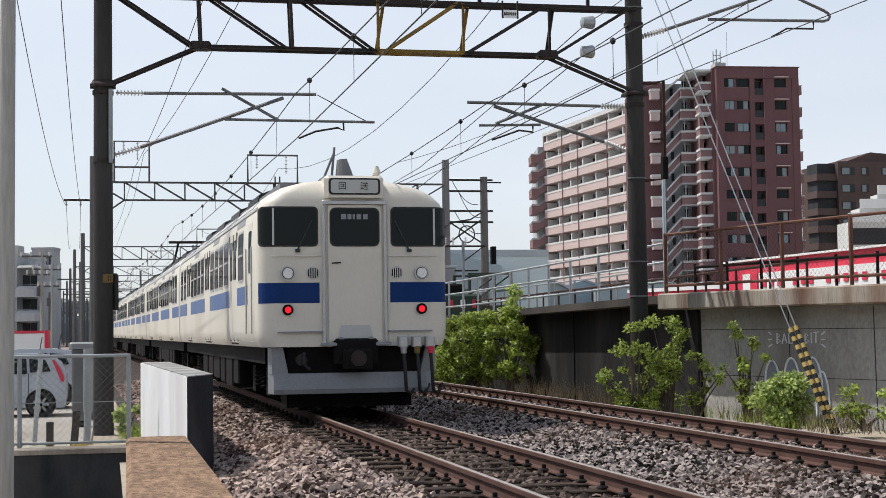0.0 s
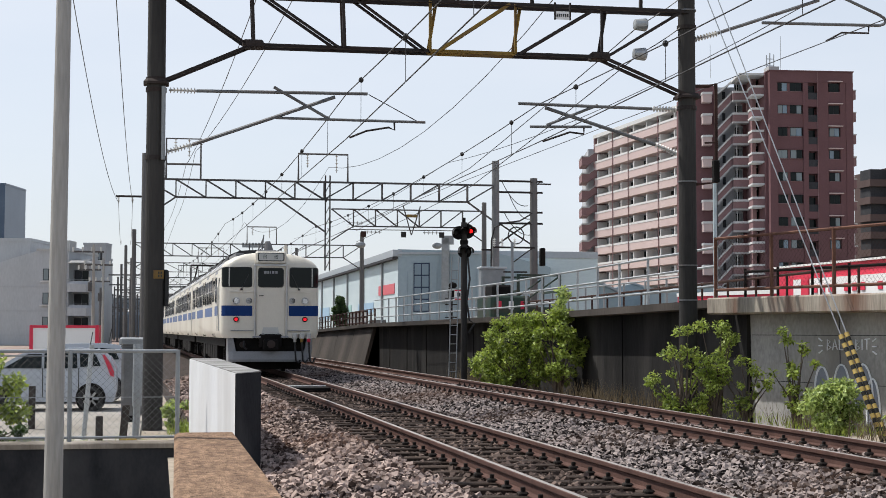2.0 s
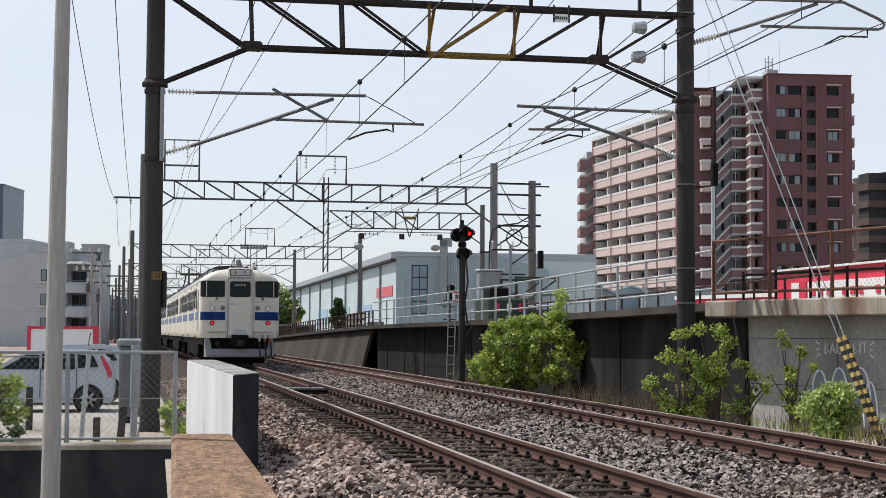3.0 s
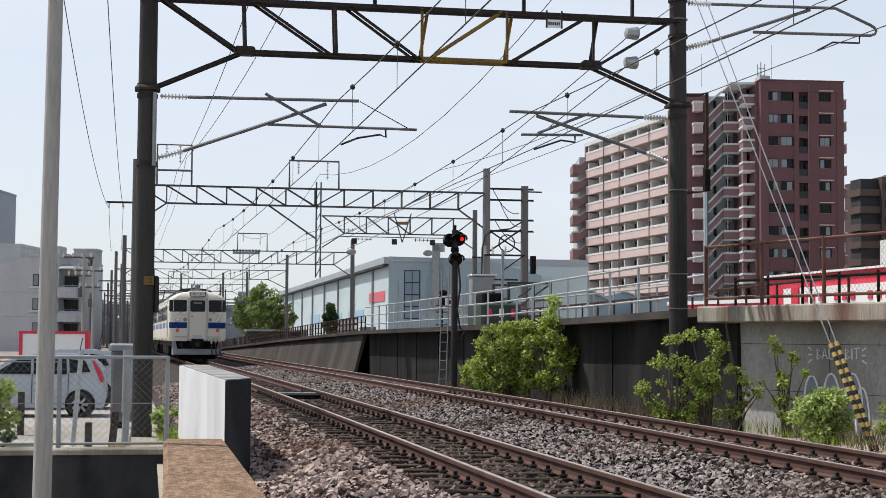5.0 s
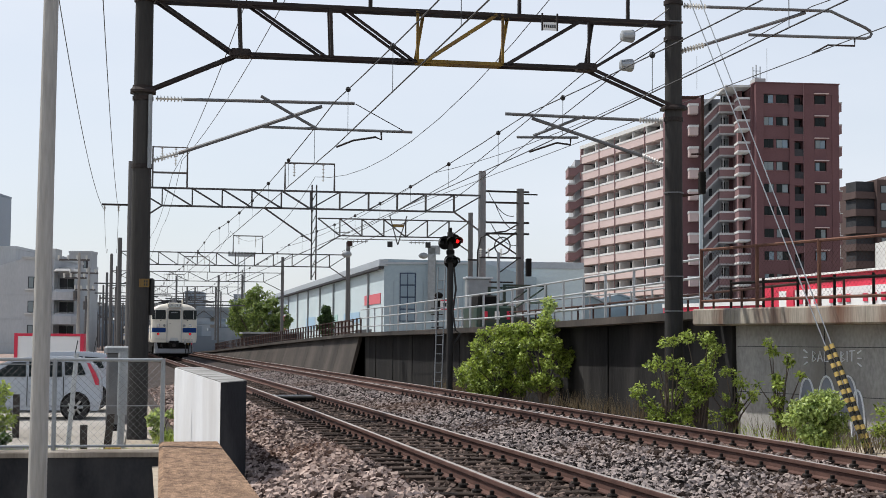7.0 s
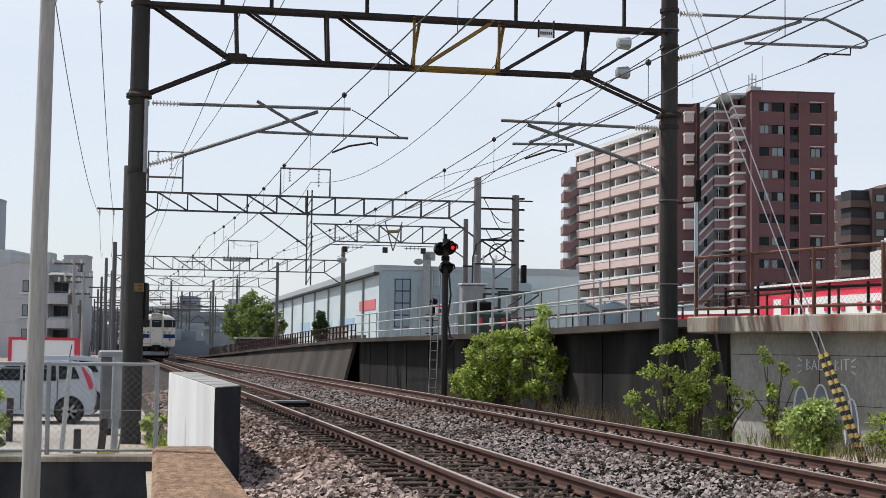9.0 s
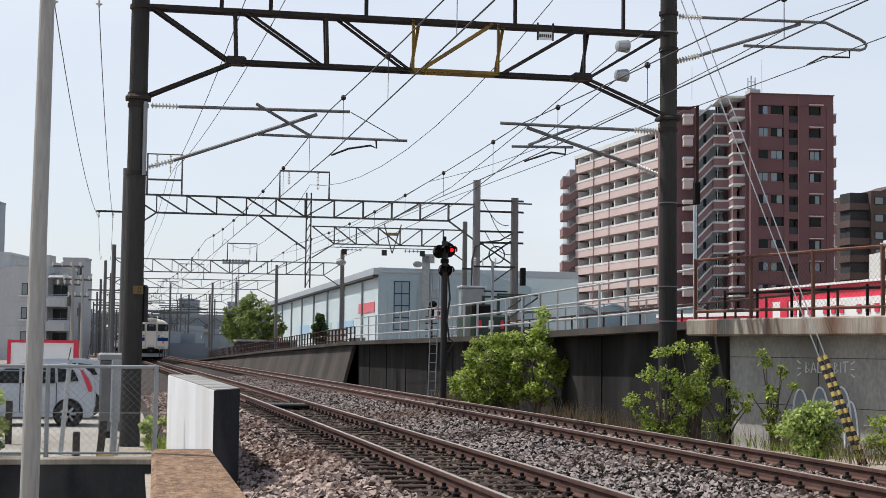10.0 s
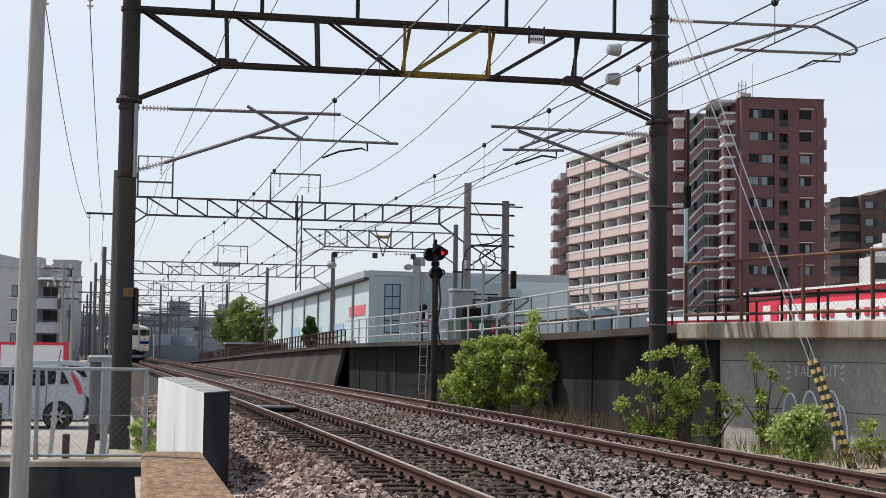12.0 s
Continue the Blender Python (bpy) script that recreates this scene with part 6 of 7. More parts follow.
for a in (w - 88, w - 20):
    part("dark_opening", G().box(a, a + 12, -0.05, 0.01, -0.6, 2.4, m), SHADE, sh)
sh2 = thing("factory_shed", "low grey shed with pitched roofs", "building")
for u0, u1, d, zz in ((8.4, 15.2, 160, 7.3), (14.0, 25.0, 175, 6.6), (19.0, 36.0, 170, 6.4)):
    a, b = far(u0, d), far(u1, d)
    m, w = facade_frame(a, b)
    part("shed_body", G().loft([[m @ Vector(v) for v in ((0, y, -0.6), (w, y, -0.6), (w, y, zz - 2.2), (w * 0.35, y, zz), (0, y, zz - 1.0))] for y in (0.0, 30.0)]), GREYBLUE, sh2)
    part("roof_sheet", G().loft([[m @ Vector(v) for v in ((w + 0.3, y, zz - 2.3), (w + 0.3, y, zz - 2.05), (w * 0.35, y, zz + 0.2), (w * 0.35, y, zz + 0.02))] for y in (-0.3, 30.0)]), SHEDROOF, sh2)


# ---- left side: buildings, vehicles, poles ----
def block_house(u0, u1, d, ztop, mat, label, cols, pitch=2.9, back=14, balcony=False, zwin=1.2):
    bh = thing("apartment_building", label, "building")
    m, w = facade_frame(far(u0, d), far(u1, d))
    part("building_wall", G().box(0, w, 0, back, -0.6, ztop, m), mat, bh)
    part("parapet", G().box(-0.1, w + 0.1, -0.1, back, ztop, ztop + 0.35, m), mat, bh)
    z = ztop - pitch + 0.5
    while z > 0.5:
        for a, b in cols:
            wd = part("window", G().box(a * w, b * w, -0.06, 0.03, z, z + zwin, m), SHADE, bh)
            part("pane", G().box(a * w + 0.1, (a * 0.45 + b * 0.55) * w, -0.10, -0.055, z + 0.1, z + zwin - 0.1, m), PALE_GLASS, wd)
            part("sill", G().box(a * w - 0.1, b * w + 0.1, -0.2, 0.0, z - 0.15, z - 0.02, m), PLASTER, wd)
        if balcony:
            part("balcony", G().box(w * 0.58, w + 0.6, -1.6, 0, z - 1.0, z + 0.35, m), HOUSE_GREY, bh)
        z -= pitch
    return bh, m, w


def balcony_house():
    """A grey three-storey house: a gabled flank, and a stack of balconies with open rooms at its corner."""
    bh = thing("apartment_building", "grey rendered apartment house with corner balconies", "building")
    m, w = facade_frame(far(-62, 185), far(-48.4, 185))
    part("building_wall", G().loft([[m @ Vector(v) for v in ((0, y, -0.6), (w, y, -0.6), (w, y, 10.7), (w - 3.9, y, 10.7), (w - 6.6, y, 9.9), (0, y, 7.6))] for y in (0.0, 14.0)]), HOUSE_GREY, bh)
    part("roof_edge", G().box(w - 3.9, w + 0.15, -0.15, 14, 10.704, 11.0, m), GREYCAP, bh)
    part("roof_tank", G().box(w - 2.4, w - 0.4, 2, 5, 11.0, 12.1, m), GREYCAP, bh)
    part("core_wall", G().box(w + 0.004, w + 2.0, 2.0, 14, -0.6, 9.9, m), HOUSE_GREY, bh)
    for z in (7.1, 4.22, 1.34):
        bal = part("balcony", G().cbox(w + 0.004, w + 2.9, -1.2, 1.99, z - 1.3, z, 0.5, m), HOUSE_GREY, bh)
        part("balcony_rail", G().box(w + 0.1, w + 2.6, -1.22, -1.16, z + 0.1, z + 0.16, m), GALV_DULL, bal)
        part("room_door", G().box(w + 0.2, w + 1.1, 1.93, 1.995, z - 0.2, z + 1.4, m), SHADE, bh)
        part("room_pane", G().box(w + 1.15, w + 1.9, 1.93, 1.995, z - 0.2, z + 1.4, m), GLASS, bh)
        wd = part("window", G().box(w - 3.1, w - 1.9, -0.05, 0.03, z + 0.1, z + 1.5, m), SHADE, bh)
        part("pane", G().box(w - 3.0, w - 2.45, -0.09, -0.052, z + 0.18, z + 1.42, m), PALE_GLASS, wd)
        part("sill", G().box(w - 3.4, w - 1.7, -0.3, -0.052, z - 0.12, z + 0.06, m), PLASTER, wd)
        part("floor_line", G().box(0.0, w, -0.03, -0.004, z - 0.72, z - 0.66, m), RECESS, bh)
    part("balcony_roof", G().cbox(w + 0.004, w + 2.7, -1.1, 1.99, 9.3, 9.55, 0.5, m), GREYCAP, bh)
    part("drain_pipe", G().rod(m @ Vector((w - 0.3, -0.12, -0.6)), m @ Vector((w - 0.3, -0.12, 10.7)), 0.06, 6), GALV_DULL, bh)


balcony_house()
block_house(-64, -54.5, 190, 12.2, HOUSE_GREY, "pale rendered block behind the apartment house", ((0.2, 0.4),))
block_house(-62, -58.5, 246, 14.8, HOUSE_GREY, "tall pale apartment block with small windows", ((0.65, 0.85),), back=4)
block_house(-72, -66.2, 258, 14.6, HOUSE_GREY, "tall pale apartment block with grey galleries", ((0.05, 0.45), (0.55, 0.95)))
block_house(-60.6, -59.3, 252, 12.6, HOUSE_GREY, "slim pale apartment block", ((0.3, 0.8),), back=2)
DARKBLUE = surface("dark blue glass wall", (0.05, 0.08, 0.13), (0.08, 0.12, 0.18), 0.3, 0, 0.2, 3, 0.02, world=True)
block_house(-110, -91.2, 300, 29.5, DARKBLUE, "dark blue office tower far off", ((0.1, 0.3), (0.4, 0.6), (0.7, 0.9)))
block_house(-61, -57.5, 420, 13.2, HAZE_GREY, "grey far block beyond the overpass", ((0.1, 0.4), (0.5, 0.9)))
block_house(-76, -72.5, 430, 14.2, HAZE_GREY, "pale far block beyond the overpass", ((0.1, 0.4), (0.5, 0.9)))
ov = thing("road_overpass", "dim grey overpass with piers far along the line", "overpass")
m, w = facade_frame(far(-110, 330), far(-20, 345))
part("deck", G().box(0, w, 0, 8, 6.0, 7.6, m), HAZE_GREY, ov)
part("barrier", G().box(0, w, -0.2, 0.1, 7.4, 8.3, m), GALV_DULL, ov)
for k in range(12):
    part("pier", G().box(4 + 7.5 * k, 5.2 + 7.5 * k, 1, 7, -0.6, 6.0, m), CONC, ov)
for k in range(44):
    part("barrier_post", G().box(1 + 2.0 * k, 1.16 + 2.0 * k, -0.4, -0.25, 5.9, 9.1, m), GALV_DULL, ov)
for k in range(22):
    part("girder_brace", G().rod(m @ Vector((1 + 4.0 * k, -0.5, 6.0)), m @ Vector((3 + 4.0 * k, -0.5, 7.5)), 0.1, 4), FAR_STEEL, ov)
    part("girder_brace", G().rod(m @ Vector((3 + 4.0 * k, -0.5, 7.5)), m @ Vector((5 + 4.0 * k, -0.5, 6.0)), 0.1, 4), FAR_STEEL, ov)
part("lower_deck", G().box(30, w, -14, -8, 4.4, 5.0, m), HAZE_GREY, ov)
tw = thing("floodlight_tower", "slender lattice floodlight tower far off", "tower")
p = far(-55.5, 395)
for dx in (-0.8, 0.8):
    part("leg", G().rod((p.x + dx, p.y, -0.6), (p.x + dx, p.y, 22.5), 0.13, 6), GALV, tw)
for k in range(14):
    part("lattice_bar", G().rod((p.x - 0.8, p.y, 1.5 * k), (p.x + 0.8, p.y, 1.5 * k + 1.5), 0.08, 4), GALV, tw)
part("lamp_bar", G().box(p.x - 3.4, p.x + 3.4, p.y - 0.4, p.y + 0.4, 22.4, 23.0), GALV_DULL, tw)
for k in range(9):
    part("floodlight", G().cbox(p.x - 3.4 + 0.8 * k, p.x - 2.9 + 0.8 * k, p.y - 0.5, p.y + 0.2, 23.0, 23.6, 0.1), PALE_GLASS, tw)
for u, d, w, h in ((-78, 300, 6, 3.4), (-66, 310, 5, 2.4), (-52, 320, 7, 2.8), (-40, 300, 5, 3.2), (-31, 306, 4, 2.2)):
    p = far(u, d)
    solid("low_building", G().cbox(p.x, p.x + w, p.y, p.y + 8, -0.6, h, 0.1), GREYBLUE, "low grey trackside building far off", "building", "far low buildings")

rng = random.Random(77)
fb = G()
for k in range(150):
    u, d = rng.uniform(-150, 10), rng.uniform(380, 640)
    p = far(u, d)
    w, h = rng.uniform(5, 16), rng.choice((3, 4, 5, 6, 7, 9, 11))
    fb.box(p.x, p.x + w, p.y, p.y + 8, -0.6, h)
    if rng.random() < 0.4:
        fb.box(p.x + 1, p.x + w * 0.5, p.y + 1, p.y + 6, h, h + rng.uniform(0.8, 2.2))
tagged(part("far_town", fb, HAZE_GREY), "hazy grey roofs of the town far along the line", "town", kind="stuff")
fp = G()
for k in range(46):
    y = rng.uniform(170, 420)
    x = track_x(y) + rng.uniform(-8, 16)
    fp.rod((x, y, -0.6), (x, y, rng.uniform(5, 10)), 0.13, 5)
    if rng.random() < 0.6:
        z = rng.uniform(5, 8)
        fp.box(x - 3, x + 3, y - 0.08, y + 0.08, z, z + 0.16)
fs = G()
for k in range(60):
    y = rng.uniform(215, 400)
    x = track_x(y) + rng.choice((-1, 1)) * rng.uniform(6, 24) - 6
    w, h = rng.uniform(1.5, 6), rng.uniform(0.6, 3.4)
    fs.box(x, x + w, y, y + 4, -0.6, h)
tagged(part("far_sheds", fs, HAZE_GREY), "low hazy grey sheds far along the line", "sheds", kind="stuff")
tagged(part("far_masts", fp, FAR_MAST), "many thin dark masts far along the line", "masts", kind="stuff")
lowb = thing("trackside_hut", "low dark hut with a sloping roof far beside the track", "hut")
p = far(-20.5, 168)
part("hut_wall", G().box(p.x - 2.5, p.x + 3, p.y, p.y + 5, -0.6, 1.9), SHADE, lowb)
part("hut_roof", G().box(p.x - 2.9, p.x + 3.4, p.y - 0.4, p.y + 5, 1.9, 2.1), GALV_DULL, lowb)

rb = thing("cargo_box", "white cargo box with red edges in the lot", "container", at=pose(0, 52, 0))
part("box_panel", G().box(-4.0, -2.0, 0, 2.2, -0.35, 1.33), WHITE, rb)
part("box_edge", G().box(-3.985, -2.025, -0.03, 0.04, 1.335, 1.42), RED, rb)
for x in (-4.08, -2.0):
    part("box_edge", G().box(x - 0.02, x + 0.09, -0.03, 2.2, -0.4, 1.425), RED, rb)
part("box_skid", G().box(-4.0, -1.95, 0.1, 2.0, -0.6, -0.36), UNDER, rb)


def hatchback(at, label):
    """A small tall wagon; its nose points to -x, its flank faces -y."""
    car = thing("parked_car", label, "car", "parked cars", at=at)
    prof = [(-1.68, 0.25), (-1.70, 0.55), (-1.62, 0.78), (-1.45, 0.92), (-0.95, 1.02), (-0.35, 1.46), (0.1, 1.56), (0.9, 1.57), (1.35, 1.50), (1.56, 1.28), (1.68, 0.95), (1.70, 0.45), (1.64, 0.22)]
    def low(z):
        return z if z < 0.95 else 0.95 + (z - 0.95) * 0.78
    prof = [(x, low(z)) for x, z in prof]
    rings = []
    for y, ins in ((-0.74, 0.06), (-0.735, 0.0), (-0.72, -0.0), (0.72, 0.0), (0.735, 0.0), (0.74, 0.06)):
        rings.append([(x * (1 - 0.02 * (ins > 0)), y * (1.0 if z < 0.95 else 1 - 0.16 * (z - 0.95) / 0.6), z - ins * 0.3) for x, z in prof])
    g = G().loft(rings)
    body = part("body", g, CARWHITE, car, "white painted body")
    for s in (-1, 1):
        def flank(x0, x1, z0, z1, off):
            yy = lambda z: s * (0.74 * (1.0 if z < 0.95 else 1 - 0.16 * (z - 0.95) / 0.6) + off)
            return lambda p: (p[0], yy(low(p[1])), low(p[1]))
        for name, poly, mt in (("side_window", [(-0.82, 0.98), (0.02, 0.98), (0.02, 1.40), (-0.28, 1.40)], GLASS), ("side_window", [(0.08, 0.98), (0.82, 0.98), (0.80, 1.42), (0.08, 1.42)], GLASS), ("side_window", [(0.88, 1.02), (1.34, 1.05), (1.22, 1.38), (0.86, 1.42)], GLASS)):
            f = flank(0, 0, 0, 0, 0.008)
            h = flank(0, 0, 0, 0, -0.02)
            part(name, G().loft([[f(p) for p in poly], [h(p) for p in poly]]), mt, car)
        f, h = flank(0, 0, 0, 0, 0.012), flank(0, 0, 0, 0, -0.05)
        lamp = [(1.36, 1.38), (1.42, 1.38), (1.54, 1.16), (1.635, 0.90), (1.63, 0.78), (1.56, 0.80), (1.47, 1.06)]
        part("tail_lamp", G().loft([[f(p) for p in lamp], [h(p) for p in lamp]]), RED, car, "red tail lamp")
        part("door_line", G().box(0.04, 0.06, s * 0.742 - 0.004, s * 0.742 + 0.004, 0.3, 0.98).box(0.84, 0.86, s * 0.742 - 0.004, s * 0.742 + 0.004, 0.45, 0.98), INK, car)
        for x in (-1.05, 1.12):
            part("wheel_arch", disc(x, 0.30, 0.34, s * 0.748 if s < 0 else 0.70, -0.70 if s < 0 else 0.748), UNDER, car)
            wh = part("wheel", disc(x, 0.28, 0.285, s * 0.765 if s < 0 else 0.6, -0.6 if s < 0 else 0.765), RUBBER, car)
            part("rim", disc(x, 0.28, 0.19, s * 0.775 if s < 0 else 0.7, -0.7 if s < 0 else 0.775), UNDER, wh)
            for k in range(7):
                a = 2 * math.pi * k / 7
                part("spoke", G().rod((x + 0.04 * math.cos(a), s * 0.778, 0.28 + 0.04 * math.sin(a)), (x + 0.18 * math.cos(a), s * 0.778, 0.28 + 0.18 * math.sin(a)), 0.028, 5), SILVER, wh)
    part("rear_window", G().loft([[(1.36, y, 1.34), (1.55, y, 1.13), (1.575, y, 1.14), (1.385, y, 1.36)] for y in (-0.56, 0.56)]), GLASS, car)
    part("antenna", G().rod((1.05, 0.0, 1.40), (1.12, 0.0, 1.80), 0.012, 5), INK, car)
    return car


hatchback(pose(-2.62, 37.2, -0.58), "white small wagon parked in the lot, tail lamp red")
hatchback(pose(-2.30, 41.0, -0.50), "second white wagon parked behind the first")


def utility_pole(x, y, h, r, label, arms=True):
    up = thing("utility_pole", label, "pole", "utility poles")
    part("pole_shaft", G().rod((x, y, -0.6), (x, y, h), r, 12, r * 0.7), POLE_GREY if arms else FAR_MAST, up)
    if arms:
        for z, l in ((h - 0.4, 1.1), (h - 1.4, 0.8)):
            part("cross_arm", G().box(x - l, x + l * 0.5, y - 0.05, y + 0.05, z - 0.05, z + 0.05), FAR_STEEL, up)
            for k in range(4):
                part("pin_insulator", G().rod((x - l + k * l * 0.45, y, z), (x - l + k * l * 0.45, y, z + 0.25), 0.06, 6), PORCELAIN, up)
        part("transformer", G().rod((x - 0.2, y, h - 2.6), (x - 0.2, y, h - 2.1), 0.11, 12), FAR_STEEL, up)
    return up


utility_pole(-3.55, 88, 6.0, 0.105, "grey concrete utility pole with cross arms")
utility_pole(-3.3, 96, 5.6, 0.095, "grey utility pole with transformer")
utility_pole(-3.1, 150, 9.3, 0.16, "dark trackside pole far off", False)
utility_pole(-3.9, 190, 10.0, 0.16, "dark trackside pole far off", False)
utility_pole(-4.9, 235, 10.5, 0.17, "dark trackside pole far off", False)
for name, a, b, dr in (("distribution_wire", (-1.69, 30, 7.70), (-1.74, 68, 6.76), 0.68), ("distribution_wire", (-0.87, 30, 7.72), (-1.15, 68, 6.80), 0.55), ("distribution_wire", (-1.74, 68, 6.76), (-2.6, 112, 7.6), 0.9), ("distribution_wire", (-1.15, 68, 6.80), (-2.0, 112, 7.6), 0.9)):
    solid(name, G().path(sag(a, b, dr, 16), 0.010, 5), WIRE, "thin sagging distribution wire", "wire", "distribution wires")
ar = thing("cross_arm", "steel cross arm with small insulators on the mast", "cross arm", at=pose(0, 68, 0))
part("arm_bar", G().box(-1.85, -0.5, -0.05, 0.05, 6.98, 7.06), STEEL, ar)
for x in (-1.74, -1.15):
    gi = G()
    insulator(gi, (x, 0, 6.98), (x, 0, 6.74), 0.06, 4)
    part("insulator", gi, PORCELAIN, ar)
ar = thing("cross_arm", "steel cross arm with porcelain insulators above the mast", "cross arm", at=pose(0, 30, 0))
part("arm_bar", G().box(-1.85, 0.0, -0.05, 0.05, 8.4, 8.5), STEEL, ar)
for x in (-1.69, -0.87):
    gi = G()
    insulator(gi, (x, 0, 8.4), (x, 0, 7.70), 0.07, 6)
    part("insulator", gi, PORCELAIN, ar)


# ---- scrawl on the abutment ----
def wall_pt(s, z, off=0.012):
    o = 0.72 - 0.04 * (z + 0.62) / 2.235
    return Vector(deck_pt(s + 0.4, o - off, z))


SCRAWL = surface("white spray paint", (0.66, 0.69, 0.72), (0.80, 0.82, 0.84), 0.8, 0, 3, 40, 0, world=True)
SCRAWL_FILL = surface("grey spray paint", (0.20, 0.22, 0.26), (0.27, 0.29, 0.33), 0.8, 0, 2, 30, 0, world=True)
sc = thing("wall_scrawl", "faded white spray-painted scrawl on the abutment", "scrawl")
def stroke(pts, r=0.02):
    part("paint_stroke", G().path([wall_pt(s, z) for s, z in pts], r, 4), SCRAWL, sc)
for s0, z0, w, h in ((2.15, 0.05, 0.45, 0.55), (2.72, 0.15, 0.45, 0.5), (3.3, 0.05, 0.5, 0.62), (3.62, -0.25, 0.36, 0.66)):
    arc = [(s0 + w / 2 - w / 2 * math.cos(a), z0 + h * math.sin(a)) for a in [math.pi * (-0.1 + 1.2 * i / 12) for i in range(13)]]
    stroke(arc, 0.022)
    part("paint_fill", G().loft([[wall_pt(s, z, 0.006) for s, z in arc], [wall_pt(s, z, -0.01) for s, z in arc]]), SCRAWL_FILL, sc)
for s0 in (2.55, 3.36):
    stroke([(s0, 0.92), (s0 + 0.01, 1.12), (s0 + 0.09, 1.08), (s0 + 0.01, 1.02), (s0 + 0.11, 0.97), (s0, 0.92)], 0.013)
stroke([(2.70, 0.92), (2.77, 1.12), (2.84, 0.93)], 0.013)
stroke([(2.73, 0.99), (2.81, 0.99)], 0.012)
stroke([(2.90, 1.12), (2.90, 0.93), (3.0, 0.93)], 0.013)
stroke([(3.54, 1.13), (3.54, 0.93)], 0.013)
stroke([(3.61, 1.13), (3.75, 1.14)], 0.013)
stroke([(3.67, 1.13), (3.66, 0.94)], 0.013)
for s0, d in ((2.40, -1), (3.82, 1)):
    for dz in (-0.09, 0.0, 0.09):
        stroke([(s0, 1.0 + dz), (s0 + d * 0.1, 1.0 + dz * 1.6)], 0.015)
for s in (2.9, 5.2, 7.6):
    part("wall_joint", G().loft([[wall_pt(s - 0.012, z, 0.003), wall_pt(s + 0.012, z, 0.003), wall_pt(s + 0.012, z, -0.02), wall_pt(s - 0.012, z, -0.02)] for z in (-0.6, 1.6)]), SHADE, sc)

for z in (0.28, 1.2):
    part("wall_joint", G().loft([[wall_pt(s, z - 0.006, 0.003), wall_pt(s, z + 0.006, 0.003), wall_pt(s, z + 0.006, -0.02), wall_pt(s, z - 0.006, -0.02)] for s in (0.2, L - 0.5)]), SHADE, sc)


# ---- small things on the ramp and the track ----
GREEN = surface("green machine paint", (0.008, 0.026, 0.018), (0.018, 0.045, 0.032), 0.6, 0, 3, 30, 0.1, world=True, dirt=(0.06, 0.045, 0.03))
cart = thing("rail_cart", "green steel rail cart with a frame on the ramp", "cart", at=pose(ramp_x(58) + 3.2, 58.0, 1.62))
part("cart_bed", G().cbox(-1.0, 1.0, -1.6, 1.6, 0.35, 0.55, 0.04), GREEN, cart)
for x in (-0.8, 0.8):
    for y in (-1.3, 1.3):
        part("upright", G().box(x - 0.05, x + 0.05, y - 0.05, y + 0.05, 0.55, 1.75), GREEN, cart)
        part("wheel", G().rod((x - 0.06, y, 0.2), (x + 0.06, y, 0.2), 0.2, 14), UNDER, cart)
for y in (-1.3, 1.3):
    part("cross_bar", G().box(-0.85, 0.85, y - 0.04, y + 0.04, 1.7, 1.78), GREEN, cart)
    part("brace", G().rod((-0.8, y, 0.6), (0.8, y, 1.7), 0.035, 6), GREEN, cart)
for x in (-0.8, 0.8):
    part("side_bar", G().box(x - 0.04, x + 0.04, -1.3, 1.3, 1.1, 1.18), GREEN, cart)
tk = thing("machine_body", "dark green rail machine with a red lamp plate", "machine", at=pose(ramp_x(58) + 1.9, 57.0, 1.62))
part("machine_hull", G().cbox(-0.75, 0.75, -1.3, 1.3, 0.15, 0.95, 0.1), GREEN, tk)
part("machine_cab", G().cbox(-0.6, 0.2, -0.8, 0.6, 0.95, 1.35, 0.08), UNDER, tk)
for x in (-0.45, 0.0, 0.45):
    part("lamp_plate", G().cbox(x - 0.09, x + 0.09, -1.33, -1.29, 0.45, 0.75, 0.02), RED if x else WHITE, tk)
for y in (-0.9, 0.9):
    part("wheel", G().rod((-0.7, y, 0.2), (0.7, y, 0.2), 0.2, 14), UNDER, tk)
sgn = thing("ramp_sign", "small white sign with red border and dark bars", "sign", at=pose(ramp_x(50) - 0.75, 54.0, 1.72))
part("sign_plate", G().cbox(-0.05, 0.45, -0.02, 0.02, 0.65, 1.0, 0.01), WHITE, sgn)
for z0, z1 in ((0.65, 0.69), (0.96, 1.0)):
    part("sign_border", G().box(-0.05, 0.45, -0.03, -0.021, z0, z1), RED, sgn)
for x0, x1, z0, z1 in ((0.04, 0.16, 0.76, 0.90), (0.24, 0.36, 0.76, 0.90)):
    part("sign_mark", G().box(x0, x1, -0.03, -0.021, z0, z1), INK, sgn)
part("sign_leg", G().rod((0.2, 0.045, 0), (0.2, 0.045, 0.9), 0.025, 6), GALV_DULL, sgn)
bx = thing("equipment_cabinet", "grey equipment cabinet on a post on the ramp", "cabinet", at=pose(ramp_x(60) + 2.6, 62.0, 1.6))
part("cabinet_body", G().cbox(-0.5, 0.5, -0.3, 0.3, 1.0, 2.2, 0.05), GALV_DULL, bx)
part("cabinet_hood", G().cbox(-0.56, 0.56, -0.36, 0.36, 2.2, 2.28, 0.04), GALV, bx)
part("cabinet_post", G().rod((0, 0, 0), (0, 0, 1.0), 0.09, 10), GALV_DULL, bx)
tb = thing("track_box", "dark flat box laid between the rails", "box", at=pose(track_x(36.5), 36.5, -0.12))
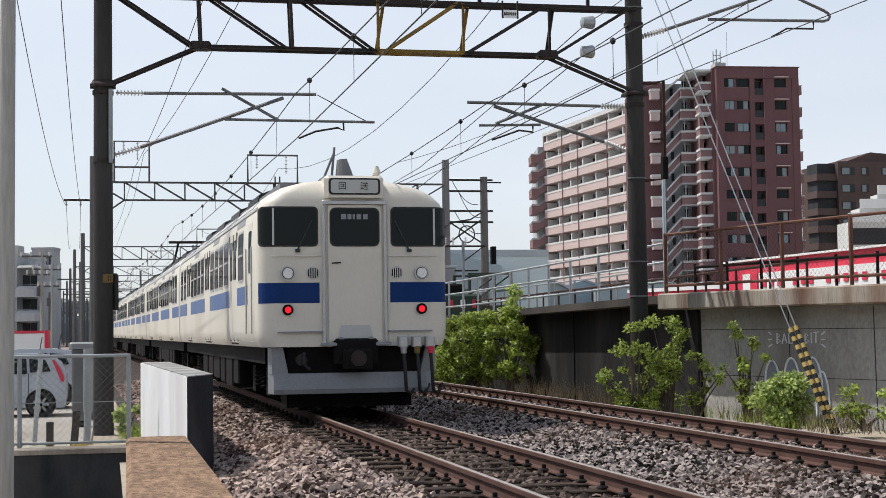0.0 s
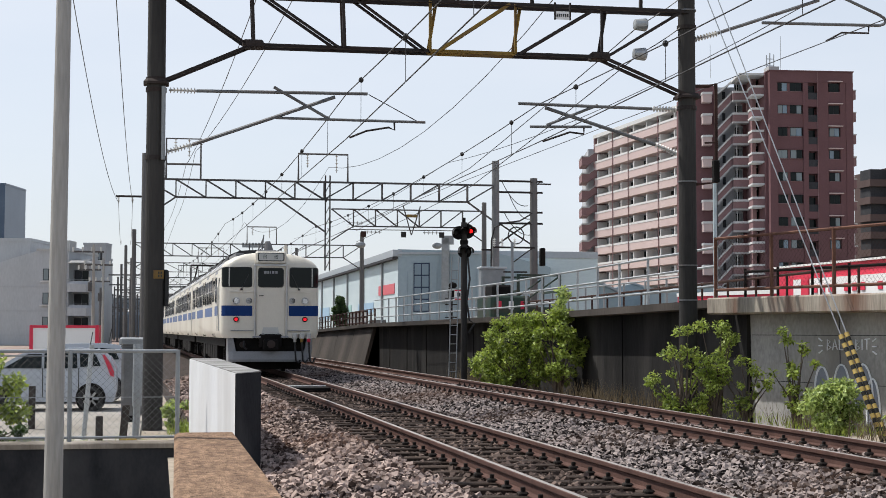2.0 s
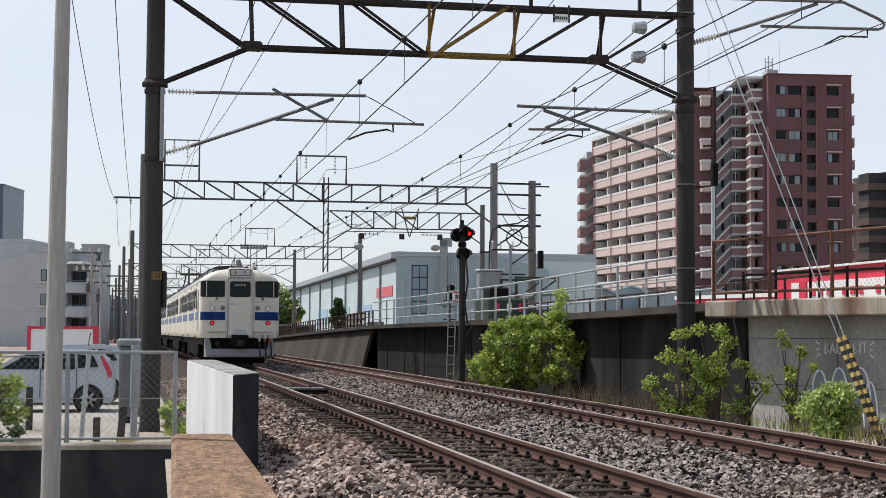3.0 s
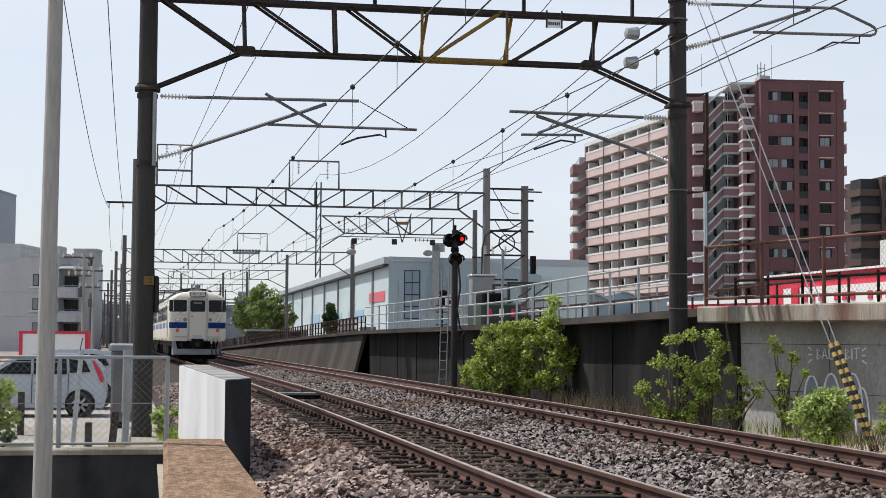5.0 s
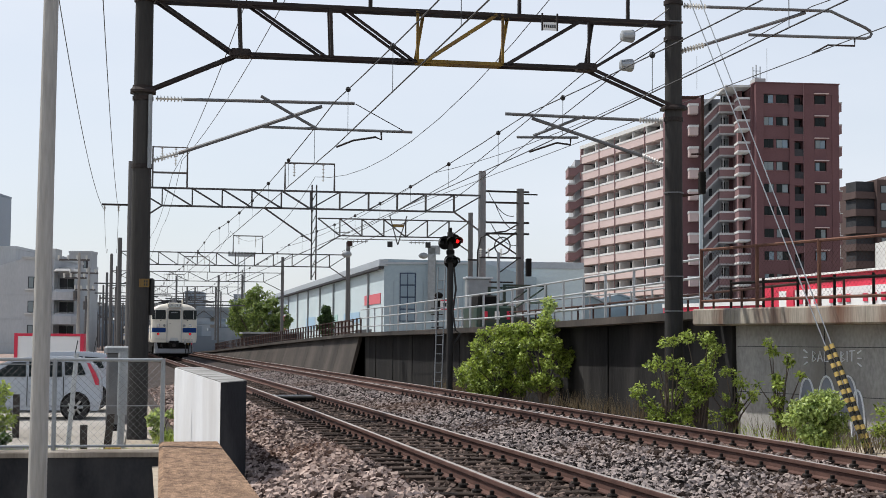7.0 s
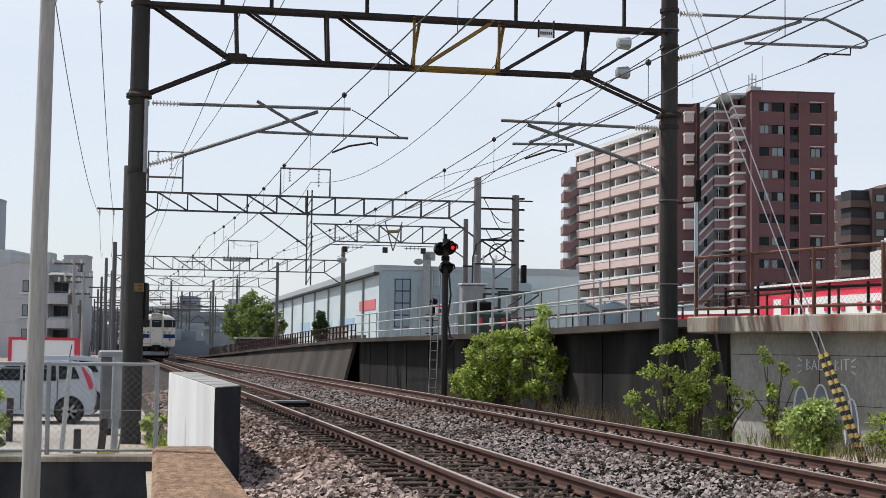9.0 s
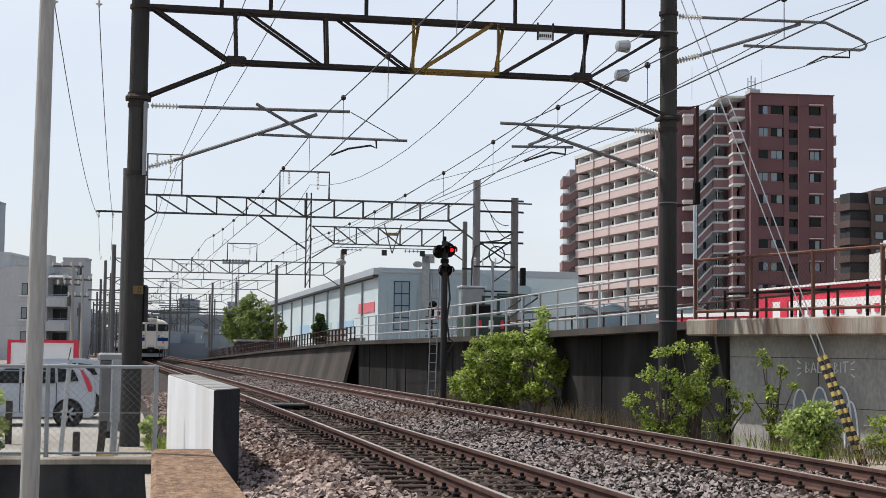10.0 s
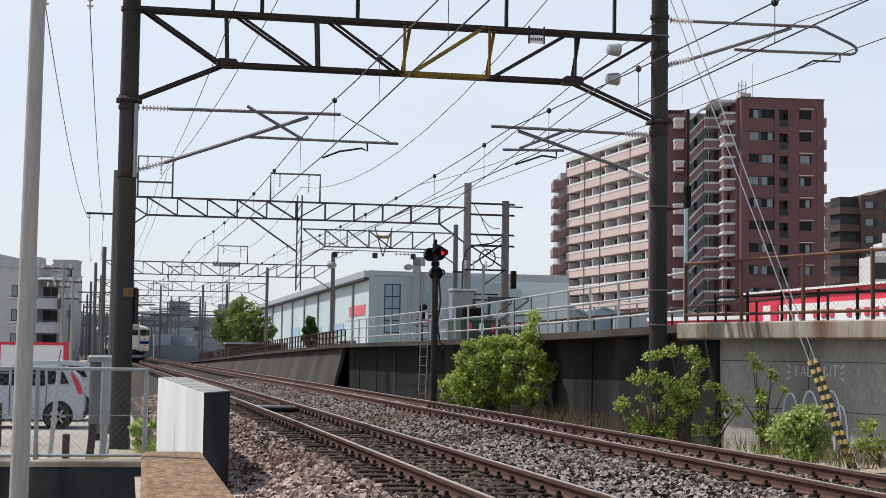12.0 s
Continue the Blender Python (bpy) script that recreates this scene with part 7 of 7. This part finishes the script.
part("box_lid", G().cbox(-0.46, 0.46, -0.5, 0.5, 0.0, 0.07, 0.02), UNDER, tb)
part("box_strip", G().box(-0.46, 0.46, 0.46, 0.52, 0.07, 0.085), WHITE, tb)
ds = thing("dwarf_signal", "small dark ground signal on a post on the ramp", "signal", at=pose(ramp_x(60) + 0.55, 60.0, 1.6))
part("post", G().rod((0, 0, 0), (0, 0, 1.2), 0.05, 8), MAST, ds)
part("signal_box", G().cbox(-0.13, 0.13, -0.1, 0.1, 0.95, 1.35, 0.04), UNDER, ds)
part("signal_cap", G().ball((0.05, 0, 1.45), 0.17, 0.12, 0.13, 10, 6), UNDER, ds)
for k in range(4):
    part("step_bar", G().rod((-0.25, 0, 0.2 + 0.25 * k), (0.25, 0, 0.2 + 0.25 * k), 0.02, 5), STEEL, ds)
dp = thing("siding_post", "weathered steel post with brackets beside the siding", "post", at=pose(13.45, 58.6, 1.5))
part("post_shaft", G().rod((0, 0, 0), (0, 0, 3.2), 0.06, 8), GALV_DULL, dp)
part("bracket", G().angle((-0.75, 0, 3.0), (0.9, 0, 3.0), 0.07), STEEL, dp)
part("bracket", G().angle((-0.35, 0, 2.05), (0.6, 0, 2.05), 0.06), STEEL, dp)
part("bracket_brace", G().rod((0.0, 0, 2.4), (0.8, 0, 2.98), 0.025, 5), STEEL, dp)
for x in (-0.7, -0.4, 0.1):
    gi = G()
    insulator(gi, (x, 0, 3.02), (x, 0, 3.35), 0.07, 4)
    part("insulator", gi, PORCELAIN, dp)
solid("vent_pipe", G().rod((11.85, 32.0, 1.75), (11.85, 32.0, 4.5), 0.04, 10), PALEBLUE, "slim pale blue pipe standing on the ramp", "pipe")
rk = thing("sleeper_rack", "rusty rack with stacked boards on the ramp", "rack", at=pose(ramp_x(88) + 1.5, 86.0, 1.38))
for k in range(9):
    part("rack_post", G().box(-0.05, 0.05, k * 0.8 - 0.05, k * 0.8 + 0.05, 0, 0.95), RUST if k % 2 else WHITE, rk)
for z in (0.25, 0.6, 0.92):
    part("rack_board", G().box(-0.15, 0.15, -0.1, 6.6, z, z + 0.06), RUST, rk)


# ---- motion ----
TRAIN = [(0.0, 23.4), (0.5, 29.3), (1.0, 35.1), (1.5, 41.0), (2.0, 46.8), (2.5, 52.6), (3.0, 58.2), (4.0, 69.8), (5.0, 81.4), (6.0, 92.6), (7.0, 103.6), (8.0, 114.6), (9.0, 125.6), (10.0, 136.4), (11.0, 147.2), (12.0, 158.0)]
def motions():
    for i, car in enumerate(CARS):
        rows = []
        for t, y in TRAIN:
            a = y + i * 20.0
            xa, xb = track_x(a + 2.9), track_x(a + 16.6)
            turn = math.atan2(xb - xa, 13.7)
            rows.append((t, pose(xa - 2.9 * math.tan(turn) , a, 0, 0, 0, -math.degrees(turn))))
        walk(car, rows)
        if i == 1:
            walk(PANTO, [(t, m @ pose(0, 14.4, 3.66)) for t, m in rows])


motions()
